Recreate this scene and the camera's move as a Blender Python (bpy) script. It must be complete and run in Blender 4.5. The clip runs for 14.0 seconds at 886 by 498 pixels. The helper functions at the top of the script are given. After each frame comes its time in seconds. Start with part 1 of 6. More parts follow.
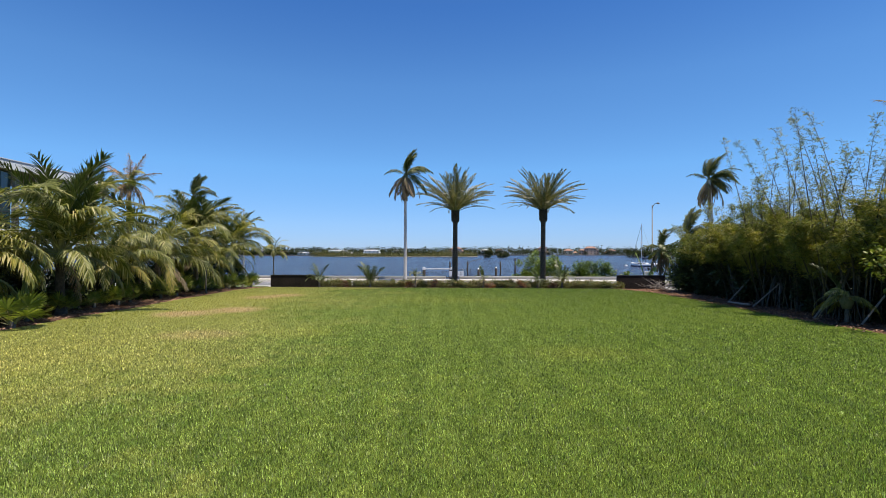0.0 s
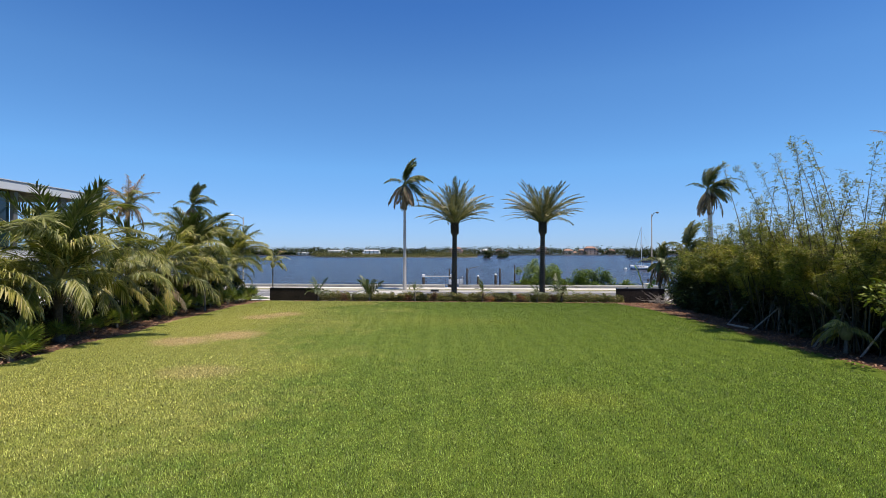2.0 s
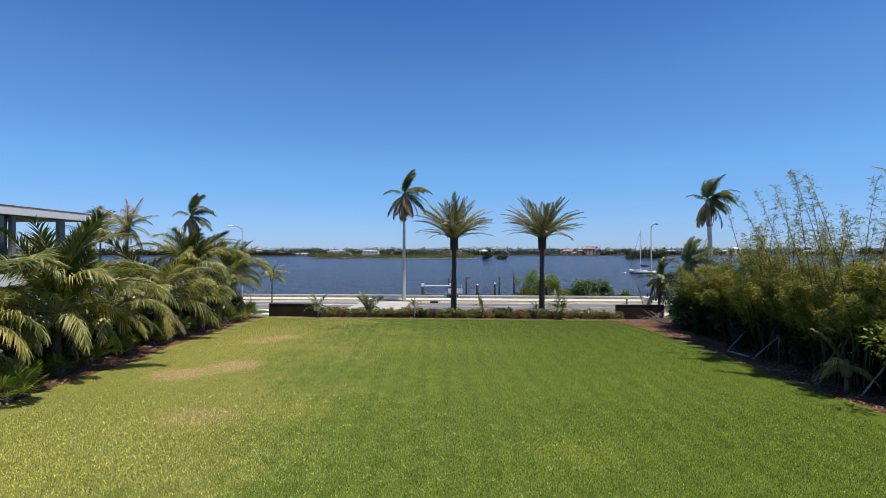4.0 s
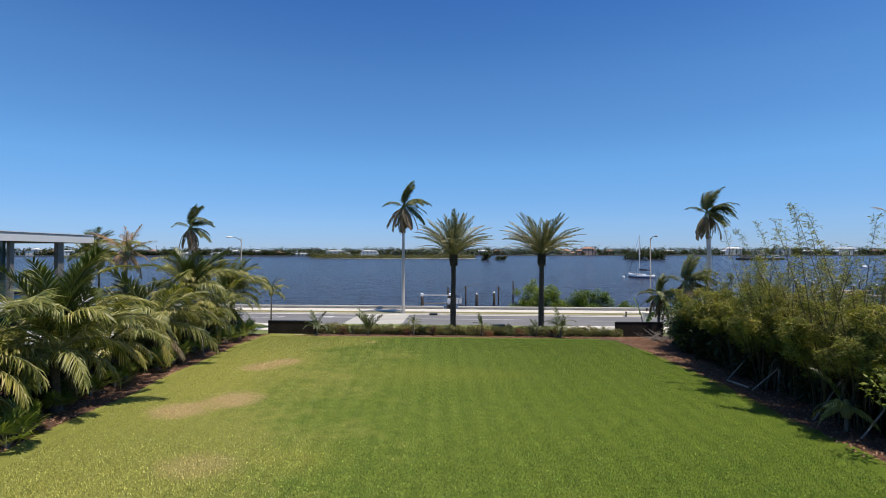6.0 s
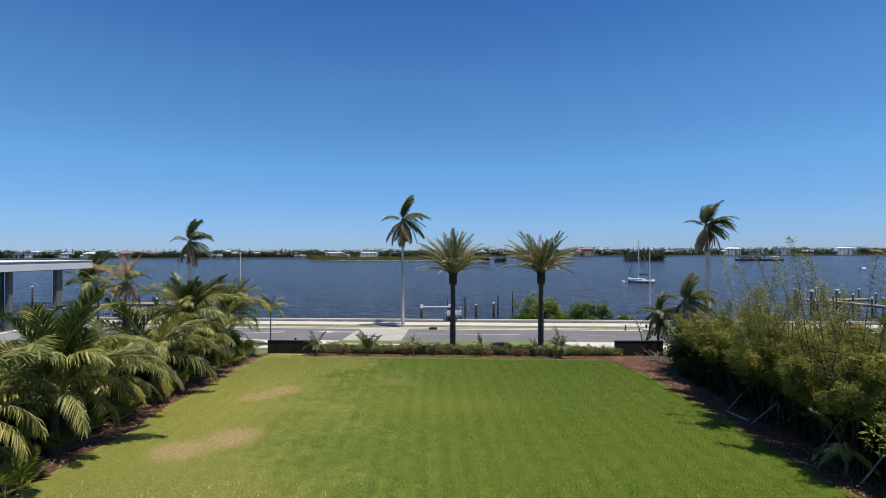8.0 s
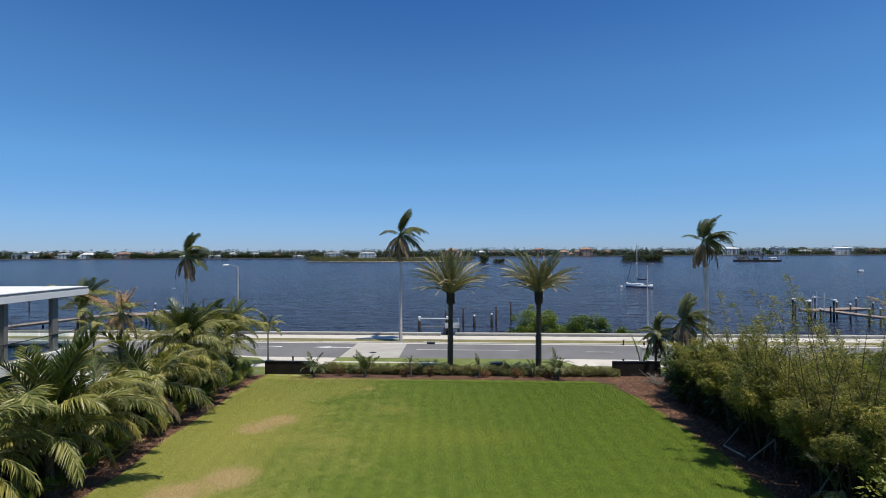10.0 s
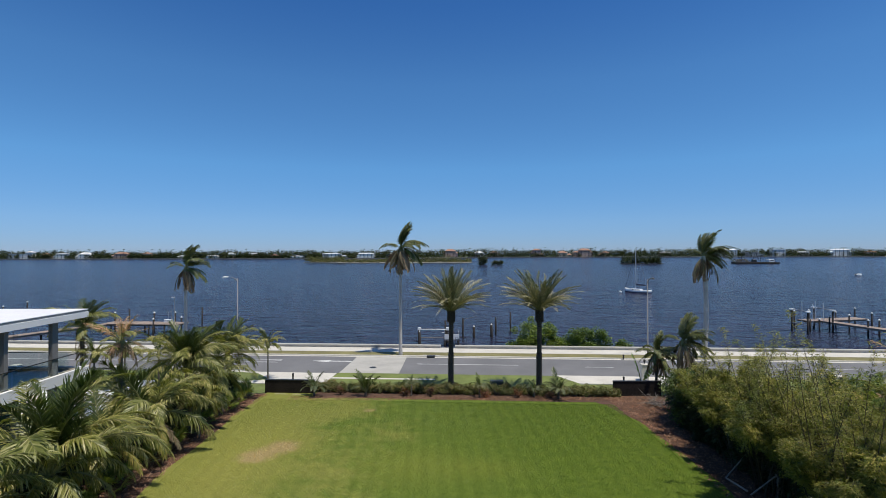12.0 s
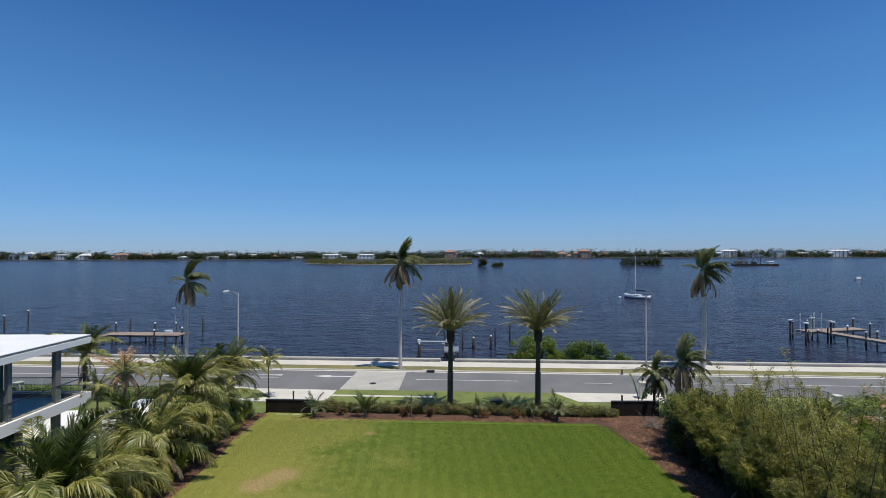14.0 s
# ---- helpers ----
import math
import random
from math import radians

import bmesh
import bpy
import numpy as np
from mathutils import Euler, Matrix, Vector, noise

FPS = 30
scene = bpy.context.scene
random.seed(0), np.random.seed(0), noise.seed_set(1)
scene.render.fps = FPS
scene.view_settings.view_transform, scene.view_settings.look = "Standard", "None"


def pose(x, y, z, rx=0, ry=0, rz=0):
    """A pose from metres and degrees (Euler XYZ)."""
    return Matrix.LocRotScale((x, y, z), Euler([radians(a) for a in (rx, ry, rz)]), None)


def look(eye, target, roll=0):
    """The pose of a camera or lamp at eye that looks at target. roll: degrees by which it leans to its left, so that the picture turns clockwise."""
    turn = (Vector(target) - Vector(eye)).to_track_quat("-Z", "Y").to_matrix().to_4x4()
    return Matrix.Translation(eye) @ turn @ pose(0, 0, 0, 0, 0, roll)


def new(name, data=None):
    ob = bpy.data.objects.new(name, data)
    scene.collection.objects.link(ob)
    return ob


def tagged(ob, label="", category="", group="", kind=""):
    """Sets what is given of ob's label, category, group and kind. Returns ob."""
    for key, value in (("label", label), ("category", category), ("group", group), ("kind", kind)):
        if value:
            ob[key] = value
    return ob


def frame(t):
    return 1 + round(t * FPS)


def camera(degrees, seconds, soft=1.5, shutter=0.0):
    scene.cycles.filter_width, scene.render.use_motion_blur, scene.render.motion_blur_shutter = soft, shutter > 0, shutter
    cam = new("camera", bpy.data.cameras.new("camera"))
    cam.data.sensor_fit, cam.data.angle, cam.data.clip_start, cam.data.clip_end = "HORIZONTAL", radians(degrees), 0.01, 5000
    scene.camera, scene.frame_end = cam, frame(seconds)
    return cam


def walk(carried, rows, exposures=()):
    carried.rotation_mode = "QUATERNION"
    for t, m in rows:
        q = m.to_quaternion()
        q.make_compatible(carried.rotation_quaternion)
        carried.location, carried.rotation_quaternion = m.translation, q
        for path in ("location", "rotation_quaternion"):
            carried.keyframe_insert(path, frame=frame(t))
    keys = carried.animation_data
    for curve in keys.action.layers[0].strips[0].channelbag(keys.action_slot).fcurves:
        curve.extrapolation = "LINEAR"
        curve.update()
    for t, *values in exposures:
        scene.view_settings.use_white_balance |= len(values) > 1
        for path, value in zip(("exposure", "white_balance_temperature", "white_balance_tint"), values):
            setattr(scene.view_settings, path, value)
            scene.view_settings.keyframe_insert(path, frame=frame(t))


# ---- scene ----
cam = camera(83.7, 14.0, soft=0.8)
PATH = [
    (0, (0.037, -0.01, 2.456), (0.033, 1.99, 2.475), 0.0),
    (0.5, (0.066, -0.016, 2.693), (0.062, 1.984, 2.711), 0.1),
    (1, (0.082, -0.022, 2.956), (0.078, 1.978, 2.974), 0.1),
    (1.5, (0.075, -0.009, 3.287), (0.072, 1.991, 3.303), 0.1),
    (2, (0.074, 0.011, 3.582), (0.071, 2.011, 3.599), 0.0),
    (2.5, (0.076, 0.033, 3.889), (0.072, 2.033, 3.905), -0.0),
    (3, (0.066, 0.026, 4.215), (0.064, 2.026, 4.232), -0.0),
    (5.5, (0.009, 0.083, 6.025), (0.012, 2.083, 6.04), -0.0),
    (6, (-0.001, 0.067, 6.397), (0.004, 2.067, 6.411), 0.0),
    (6.5, (0.008, 0.068, 6.758), (0.013, 2.068, 6.774), -0.1),
    (7, (0.012, 0.073, 7.158), (0.018, 2.073, 7.174), -0.1),
    (7.5, (-0.012, 0.075, 7.597), (-0.005, 2.075, 7.612), -0.1),
    (8, (0.02, 0.068, 7.966), (0.027, 2.068, 7.982), -0.2),
    (10.5, (0.11, 0.144, 10.103), (0.125, 2.144, 10.117), -0.2),
    (11, (0.035, 0.204, 10.453), (0.052, 2.204, 10.467), -0.1),
    (11.5, (0.021, 0.206, 10.835), (0.038, 2.206, 10.85), -0.1),
    (12, (-0.085, 0.156, 11.278), (-0.066, 2.156, 11.292), -0.1),
    (12.5, (-0.166, 0.05, 11.804), (-0.146, 2.05, 11.817), -0.1),
    (13, (-0.16, -0.008, 12.252), (-0.14, 1.992, 12.265), -0.1),
    (13.5, (-0.091, -0.127, 12.65), (-0.07, 1.872, 12.663), -0.1),
    (14, (-0.038, -0.17, 13.016), (-0.019, 1.83, 13.031), -0.1),
]
walk(cam, [(t, look(eye, target, roll)) for t, eye, target, roll in PATH],
     exposures=[(0.0, 0.22, 6980, 14), (3.0, 0.13, 6960, 14), (8.0, -0.08, 6850, 11), (14.0, -0.29, 6650, 9)])

# ---- world, sun, exposure ----
SKY_TONES = ((0.0, (0.36, 0.42, 0.60)), (0.06, (0.51, 0.685, 0.85)), (0.165, (0.59, 1.03, 1.23)), (0.32, (0.57, 1.10, 1.42)), (0.45, (0.395, 0.94, 1.44)), (0.85, (0.95, 1.0, 1.08)))
SUN_TO = Vector((0.25, -0.18, 0.95)).normalized()
world = bpy.data.worlds.new("world")
scene.world = world
world.use_nodes = True
sky = world.node_tree.nodes.new("ShaderNodeTexSky")
sky.sky_type = "NISHITA"
sky.sun_disc = False
sky.sun_elevation = math.asin(SUN_TO.z)
sky.sun_rotation = math.atan2(SUN_TO.x, SUN_TO.y)
sky.air_density, sky.dust_density, sky.ozone_density = 0.5, 0.0, 1.5
sky.altitude = 0.0
# a clear subtropical sky: deeper blue overhead, paler towards the horizon
wt = world.node_tree
up = wt.nodes.new("ShaderNodeSeparateXYZ")
wt.links.new(wt.nodes.new("ShaderNodeTexCoord").outputs["Generated"], up.inputs[0])
tone = wt.nodes.new("ShaderNodeValToRGB")
while len(tone.color_ramp.elements) < len(SKY_TONES):
    tone.color_ramp.elements.new(0.5)
for el, (at, col) in zip(tone.color_ramp.elements, SKY_TONES):
    el.position, el.color = at, (*col, 1)
wt.links.new(up.outputs["Z"], tone.inputs["Fac"])
deep = wt.nodes.new("ShaderNodeMix")
deep.data_type, deep.blend_type = "RGBA", "MULTIPLY"
deep.inputs[0].default_value = 1.0
wt.links.new(tone.outputs["Color"], deep.inputs[7])
wt.links.new(sky.outputs["Color"], deep.inputs[6])
world.node_tree.links.new(deep.outputs[2], world.node_tree.nodes["Background"].inputs["Color"])
world.node_tree.nodes["Background"].inputs["Strength"].default_value = 0.15
sun = new("sun", bpy.data.lights.new("sun", "SUN"))
sun.data.energy, sun.data.angle, sun.data.color = 4.8, radians(0.55), (1.0, 0.95, 0.86)
sun.matrix_world = look(SUN_TO * 50, (0, 0, 0))


# ---- materials ----
def nodes_of(name):
    m = bpy.data.materials.new(name)
    m.use_nodes = True
    nt = m.node_tree
    return m, nt, nt.nodes["Principled BSDF"]


def noise_node(nt, scale, detail=4.0, rough=0.6, coords=None):
    n = nt.nodes.new("ShaderNodeTexNoise")
    n.inputs["Scale"].default_value = scale
    n.inputs["Detail"].default_value = detail
    n.inputs["Roughness"].default_value = rough
    if coords is not None:
        nt.links.new(coords, n.inputs["Vector"])
    return n


def ramp_node(nt, fac, stops):
    r = nt.nodes.new("ShaderNodeValToRGB")
    e = r.color_ramp.elements
    while len(e) < len(stops):
        e.new(0.5)
    for el, (p, c) in zip(e, stops):
        el.position, el.color = p, (*c, 1)
    nt.links.new(fac, r.inputs["Fac"])
    return r


def mix_node(nt, kind, fac, a, b):
    n = nt.nodes.new("ShaderNodeMix")
    n.data_type, n.blend_type = "RGBA", kind
    for sock, v in ((n.inputs[0], fac), (n.inputs[6], a), (n.inputs[7], b)):
        if isinstance(v, (int, float)):
            sock.default_value = v
        elif isinstance(v, tuple):
            sock.default_value = (*v, 1)
        else:
            nt.links.new(v, sock)
    return n.outputs[2]


def math_node(nt, op, a, b=0.0, clamp=False):
    n = nt.nodes.new("ShaderNodeMath")
    n.operation, n.use_clamp = op, clamp
    for sock, v in zip(n.inputs, (a, b)):
        if isinstance(v, (int, float)):
            sock.default_value = v
        else:
            nt.links.new(v, sock)
    return n.outputs[0]


def bump_node(nt, height, strength, distance, bsdf):
    b = nt.nodes.new("ShaderNodeBump")
    b.inputs["Strength"].default_value, b.inputs["Distance"].default_value = strength, distance
    nt.links.new(height, b.inputs["Height"])
    nt.links.new(b.outputs["Normal"], bsdf.inputs["Normal"])
    return b


def place(nt):
    return nt.nodes.new("ShaderNodeNewGeometry").outputs["Position"]


def surface(name, dark, light, grain=20.0, broad=0.6, rough=0.7, bump=0.3, depth=0.01, metal=0.0, stain=0.35, spec=0.5, vary=0.0):
    """Two scales of variation: broad stains and fine grain, with a fine relief."""
    m, nt, b = nodes_of(name)
    pos = place(nt)
    fine = noise_node(nt, grain, 5, 0.65, pos)
    wide = noise_node(nt, broad, 4, 0.6, pos)
    base = ramp_node(nt, fine.outputs["Fac"], ((0.32, dark), (0.68, light))).outputs["Color"]
    w = ramp_node(nt, wide.outputs["Fac"], ((0.3, (1 - stain,) * 3), (0.65, (1.0,) * 3))).outputs["Color"]
    col = mix_node(nt, "MULTIPLY", 1.0, base, w)
    if vary:
        info = nt.nodes.new("ShaderNodeObjectInfo")
        r = ramp_node(nt, info.outputs["Random"], ((0.0, (1 - vary,) * 3), (1.0, (1 + vary,) * 3))).outputs["Color"]
        col = mix_node(nt, "MULTIPLY", 1.0, col, r)
    nt.links.new(col, b.inputs["Base Color"])
    b.inputs["Roughness"].default_value, b.inputs["Metallic"].default_value = rough, metal
    b.inputs["Specular IOR Level"].default_value = spec
    if bump:
        bump_node(nt, fine.outputs["Fac"], bump, depth, b)
    return m


def leaf(name, colours, rough=0.45, through_light=0.3, vary=0.25, spec=0.4):
    """Leaves: a colour for each island of the mesh, a shift for each object, some light shining through."""
    m, nt, b = nodes_of(name)
    geo = nt.nodes.new("ShaderNodeNewGeometry")
    stops = [(i / max(1, len(colours) - 1), c) for i, c in enumerate(colours)]
    col = ramp_node(nt, geo.outputs["Random Per Island"], stops).outputs["Color"]
    info = nt.nodes.new("ShaderNodeObjectInfo")
    r = ramp_node(nt, info.outputs["Random"], ((0.0, (1 - vary, 1 - vary * 0.8, 1 - vary)), (1.0, (1 + vary, 1 + vary * 0.6, 1 + vary * 0.5))))
    col = mix_node(nt, "MULTIPLY", 1.0, col, r.outputs["Color"])
    n = noise_node(nt, 0.9, 3, 0.6, geo.outputs["Position"])
    w = ramp_node(nt, n.outputs["Fac"], ((0.3, (0.75, 0.8, 0.75)), (0.7, (1.15, 1.1, 1.05)))).outputs["Color"]
    col = mix_node(nt, "MULTIPLY", 1.0, col, w)
    nt.links.new(col, b.inputs["Base Color"])
    b.inputs["Roughness"].default_value, b.inputs["Specular IOR Level"].default_value = rough, spec
    t = nt.nodes.new("ShaderNodeBsdfTranslucent")
    nt.links.new(mix_node(nt, "MULTIPLY", 1.0, col, (1.1, 1.25, 0.5)), t.inputs["Color"])
    mx = nt.nodes.new("ShaderNodeMixShader")
    mx.inputs[0].default_value = through_light
    nt.links.new(b.outputs[0], mx.inputs[1])
    nt.links.new(t.outputs[0], mx.inputs[2])
    nt.links.new(mx.outputs[0], nt.nodes["Material Output"].inputs["Surface"])
    return m


def plain(name, colour, rough=0.5, metal=0.0, spec=0.5):
    m, nt, b = nodes_of(name)
    b.inputs["Base Color"].default_value = (*colour, 1)
    b.inputs["Roughness"].default_value, b.inputs["Metallic"].default_value = rough, metal
    b.inputs["Specular IOR Level"].default_value = spec
    return m


def grass_colour(nt, pos):
    """Mown turf: green with straw-coloured dry areas, mowing stripes along y and bare patches."""
    sep = nt.nodes.new("ShaderNodeSeparateXYZ")
    nt.links.new(pos, sep.inputs[0])
    wide = noise_node(nt, 0.22, 4, 0.6, pos)
    mid = noise_node(nt, 1.6, 5, 0.7, pos)
    fine = noise_node(nt, 38.0, 4, 0.7, pos)
    green = ramp_node(nt, mid.outputs["Fac"], ((0.28, (0.118, 0.183, 0.028)), (0.72, (0.208, 0.268, 0.048)))).outputs["Color"]
    # fine noise darkens the colour like shaded gaps between the blades
    tuft_shade = ramp_node(nt, fine.outputs["Fac"], ((0.3, (0.22, 0.24, 0.22)), (0.72, (1.62, 1.58, 1.62)))).outputs["Color"]
    green = mix_node(nt, "MULTIPLY", 1.0, green, tuft_shade)
    blot = noise_node(nt, 5.5, 3, 0.6, pos)
    green = mix_node(nt, "MULTIPLY", 1.0, green, ramp_node(nt, blot.outputs["Fac"], ((0.3, (0.94, 0.95, 0.94)), (0.7, (1.06, 1.05, 1.06)))).outputs["Color"])
    # sunlit yellow-green areas
    for px, py, ax, ay, amount in PALE:
        dx = math_node(nt, "MULTIPLY", math_node(nt, "SUBTRACT", sep.outputs["X"], px), 1 / ax)
        dy = math_node(nt, "MULTIPLY", math_node(nt, "SUBTRACT", sep.outputs["Y"], py), 1 / ay)
        d = math_node(nt, "SQRT", math_node(nt, "ADD", math_node(nt, "MULTIPLY", dx, dx), math_node(nt, "MULTIPLY", dy, dy)))
        d = math_node(nt, "ADD", d, math_node(nt, "MULTIPLY", math_node(nt, "SUBTRACT", mid.outputs["Fac"], 0.5), 2.4))
        k = math_node(nt, "MULTIPLY", math_node(nt, "SUBTRACT", 1.2, d), amount, clamp=True)
        green = mix_node(nt, "MIX", math_node(nt, "MINIMUM", k, amount), green, (0.33, 0.32, 0.065))
    # stripes about 1.1 m wide, a little wavy
    wob = noise_node(nt, 0.35, 2, 0.5, pos)
    xx = math_node(nt, "ADD", sep.outputs["X"], math_node(nt, "MULTIPLY", wob.outputs["Fac"], 0.25))
    xx = math_node(nt, "ADD", xx, math_node(nt, "MULTIPLY", sep.outputs["Y"], 0.02))
    st = math_node(nt, "SINE", math_node(nt, "MULTIPLY", xx, 7.2))
    st = math_node(nt, "MULTIPLY_ADD", st, 0.5)
    st.node.inputs[2].default_value = 0.5
    stripes = ramp_node(nt, st, ((0.25, (0.94, 0.945, 0.93)), (0.75, (1.06, 1.05, 1.055)))).outputs["Color"]
    green = mix_node(nt, "MULTIPLY", 1.0, green, stripes)
    # the green turns darker and deeper towards high x
    deepen = math_node(nt, "MULTIPLY_ADD", sep.outputs["X"], 0.085, clamp=True)
    deepen.node.inputs[2].default_value = 0.42
    green = mix_node(nt, "MIX", deepen, green, mix_node(nt, "MULTIPLY", 1.0, green, (0.77, 0.83, 0.62)))
    # dry turf towards the planting on the low-x side
    straw = ramp_node(nt, fine.outputs["Fac"], ((0.25, (0.30, 0.275, 0.07)), (0.75, (0.44, 0.385, 0.12)))).outputs["Color"]
    gx = math_node(nt, "MULTIPLY_ADD", sep.outputs["X"], -0.105)
    gx.node.inputs[2].default_value = -0.30
    dry = math_node(nt, "ADD", gx, math_node(nt, "MULTIPLY", math_node(nt, "SUBTRACT", wide.outputs["Fac"], 0.5), 2.2))
    dry = math_node(nt, "ADD", dry, math_node(nt, "MULTIPLY", math_node(nt, "SUBTRACT", mid.outputs["Fac"], 0.5), 1.2))
    dry = math_node(nt, "MULTIPLY", dry, 0.75, clamp=True)
    dry = math_node(nt, "MINIMUM", dry, 0.42)
    col = mix_node(nt, "MIX", dry, green, straw)
    # bare patches
    bare = ramp_node(nt, fine.outputs["Fac"], ((0.3, (0.32, 0.235, 0.10)), (0.7, (0.47, 0.37, 0.18)))).outputs["Color"]
    for px, py, ax, ay, amount in PATCHES:
        dx = math_node(nt, "MULTIPLY", math_node(nt, "SUBTRACT", sep.outputs["X"], px), 1 / ax)
        dy = math_node(nt, "MULTIPLY", math_node(nt, "SUBTRACT", sep.outputs["Y"], py), 1 / ay)
        d = math_node(nt, "SQRT", math_node(nt, "ADD", math_node(nt, "MULTIPLY", dx, dx), math_node(nt, "MULTIPLY", dy, dy)))
        d = math_node(nt, "ADD", d, math_node(nt, "MULTIPLY", math_node(nt, "SUBTRACT", mid.outputs["Fac"], 0.5), 1.1))
        d = math_node(nt, "ADD", d, math_node(nt, "MULTIPLY", math_node(nt, "SUBTRACT", fine.outputs["Fac"], 0.5), 0.9))
        k = math_node(nt, "MULTIPLY", math_node(nt, "SUBTRACT", 1.15, d), 1.6 * amount, clamp=True)
        k = math_node(nt, "MINIMUM", k, amount)
        col = mix_node(nt, "MIX", k, col, bare)
    return col, fine


PALE = ((-1.5, 26.5, 3.6, 2.6, 0.25), (2.5, 26.0, 2.5, 1.5, 0.2), (3.4, 12.2, 1.6, 1.1, 0.3), (-4.5, 15.5, 1.5, 1.2, 0.35), (-10.5, 10.0, 4.0, 6.0, 0.4), (-11.0, 27.0, 3.0, 8.0, 0.4))
PATCHES = ((-10.6, 20.2, 1.35, 1.15, 1.0), (-9.1, 21.6, 1.3, 1.3, 1.0), (-10.2, 27.8, 1.1, 1.1, 0.95), (-9.2, 29.0, 1.1, 1.1, 0.95), (-5.1, 36.0, 0.5, 0.45, 0.7), (-7.4, 15.0, 1.4, 1.0, 0.45))


def turf(name, blade=False, spread=1.0):
    m, nt, b = nodes_of(name)
    geo = nt.nodes.new("ShaderNodeNewGeometry")
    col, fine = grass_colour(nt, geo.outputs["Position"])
    if blade:
        # brightest stops paint pale bluish sky glints into the blade colour
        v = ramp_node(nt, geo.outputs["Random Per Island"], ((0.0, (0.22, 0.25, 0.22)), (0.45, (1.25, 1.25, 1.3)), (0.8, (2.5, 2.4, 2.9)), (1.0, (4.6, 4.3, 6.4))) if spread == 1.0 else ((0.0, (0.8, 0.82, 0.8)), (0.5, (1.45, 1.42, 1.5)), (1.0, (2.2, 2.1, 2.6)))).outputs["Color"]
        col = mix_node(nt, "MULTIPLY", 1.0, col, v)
    else:
        col = mix_node(nt, "MULTIPLY", 1.0, col, (0.85, 0.85, 0.85))
    nt.links.new(col, b.inputs["Base Color"])
    b.inputs["Roughness"].default_value = 0.42 if blade else 0.85
    b.inputs["Specular IOR Level"].default_value = 0.5 if blade else 0.1
    if blade:
        t = nt.nodes.new("ShaderNodeBsdfTranslucent")
        nt.links.new(mix_node(nt, "MULTIPLY", 1.0, col, (1.15, 1.2, 0.8)), t.inputs["Color"])
        mx = nt.nodes.new("ShaderNodeMixShader")
        mx.inputs[0].default_value = 0.35
        nt.links.new(b.outputs[0], mx.inputs[1])
        nt.links.new(t.outputs[0], mx.inputs[2])
        nt.links.new(mx.outputs[0], nt.nodes["Material Output"].inputs["Surface"])
    else:
        bump_node(nt, fine.outputs["Fac"], 0.8, 0.03, b)
    return m


def water_material():
    m, nt, b = nodes_of("lagoon_water")
    pos = place(nt)
    mp = nt.nodes.new("ShaderNodeMapping")
    mp.inputs["Scale"].default_value = (0.52, 1.0, 1.0)
    mp.inputs["Rotation"].default_value = (0, 0, radians(-7))
    nt.links.new(pos, mp.inputs["Vector"])
    chop = noise_node(nt, 1.5, 3, 0.6, mp.outputs["Vector"])
    mid = noise_node(nt, 0.42, 3, 0.6, mp.outputs["Vector"])
    swell = noise_node(nt, 0.09, 3, 0.6, mp.outputs["Vector"])
    gust = noise_node(nt, 0.012, 4, 0.6, pos)
    h = math_node(nt, "ADD", math_node(nt, "MULTIPLY", chop.outputs["Fac"], 0.6), math_node(nt, "MULTIPLY", mid.outputs["Fac"], 2.1))
    h = math_node(nt, "ADD", h, math_node(nt, "MULTIPLY", swell.outputs["Fac"], 1.0))
    bump_node(nt, h, 1.0, 1.9, b)
    col = ramp_node(nt, gust.outputs["Fac"], ((0.35, (0.020, 0.0215, 0.047)), (0.65, (0.033, 0.035, 0.068)))).outputs["Color"]
    # reflected light on wave faces is painted in as lighter and darker colour
    facet_light = math_node(nt, "MULTIPLY", math_node(nt, "ADD", mid.outputs["Fac"], chop.outputs["Fac"]), 0.5)
    col = mix_node(nt, "MULTIPLY", 1.0, col, ramp_node(nt, facet_light, ((0.38, (0.55, 0.56, 0.60)), (0.62, (1.5, 1.48, 1.42)))).outputs["Color"])
    # a few small whitecaps
    crest = noise_node(nt, 0.33, 5, 0.62, mp.outputs["Vector"])
    foam = ramp_node(nt, crest.outputs["Fac"], ((0.72, (0, 0, 0)), (0.75, (1, 1, 1)))).outputs["Color"]
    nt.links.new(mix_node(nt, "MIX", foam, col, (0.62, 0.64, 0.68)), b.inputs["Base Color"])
    b.inputs["Roughness"].default_value = 0.16
    b.inputs["IOR"].default_value = 1.19
    return m


def glass_material():
    m, nt, b = nodes_of("clear_glass")
    t = nt.nodes.new("ShaderNodeBsdfTransparent")
    t.inputs["Color"].default_value = (0.90, 0.95, 0.95, 1)
    g = nt.nodes.new("ShaderNodeBsdfGlossy")
    g.inputs["Roughness"].default_value = 0.02
    mx = nt.nodes.new("ShaderNodeMixShader")
    mx.inputs[0].default_value = 0.05
    for a, c in ((t.outputs[0], mx.inputs[1]), (g.outputs[0], mx.inputs[2])):
        nt.links.new(a, c)
    nt.links.new(mx.outputs[0], nt.nodes["Material Output"].inputs["Surface"])
    return m


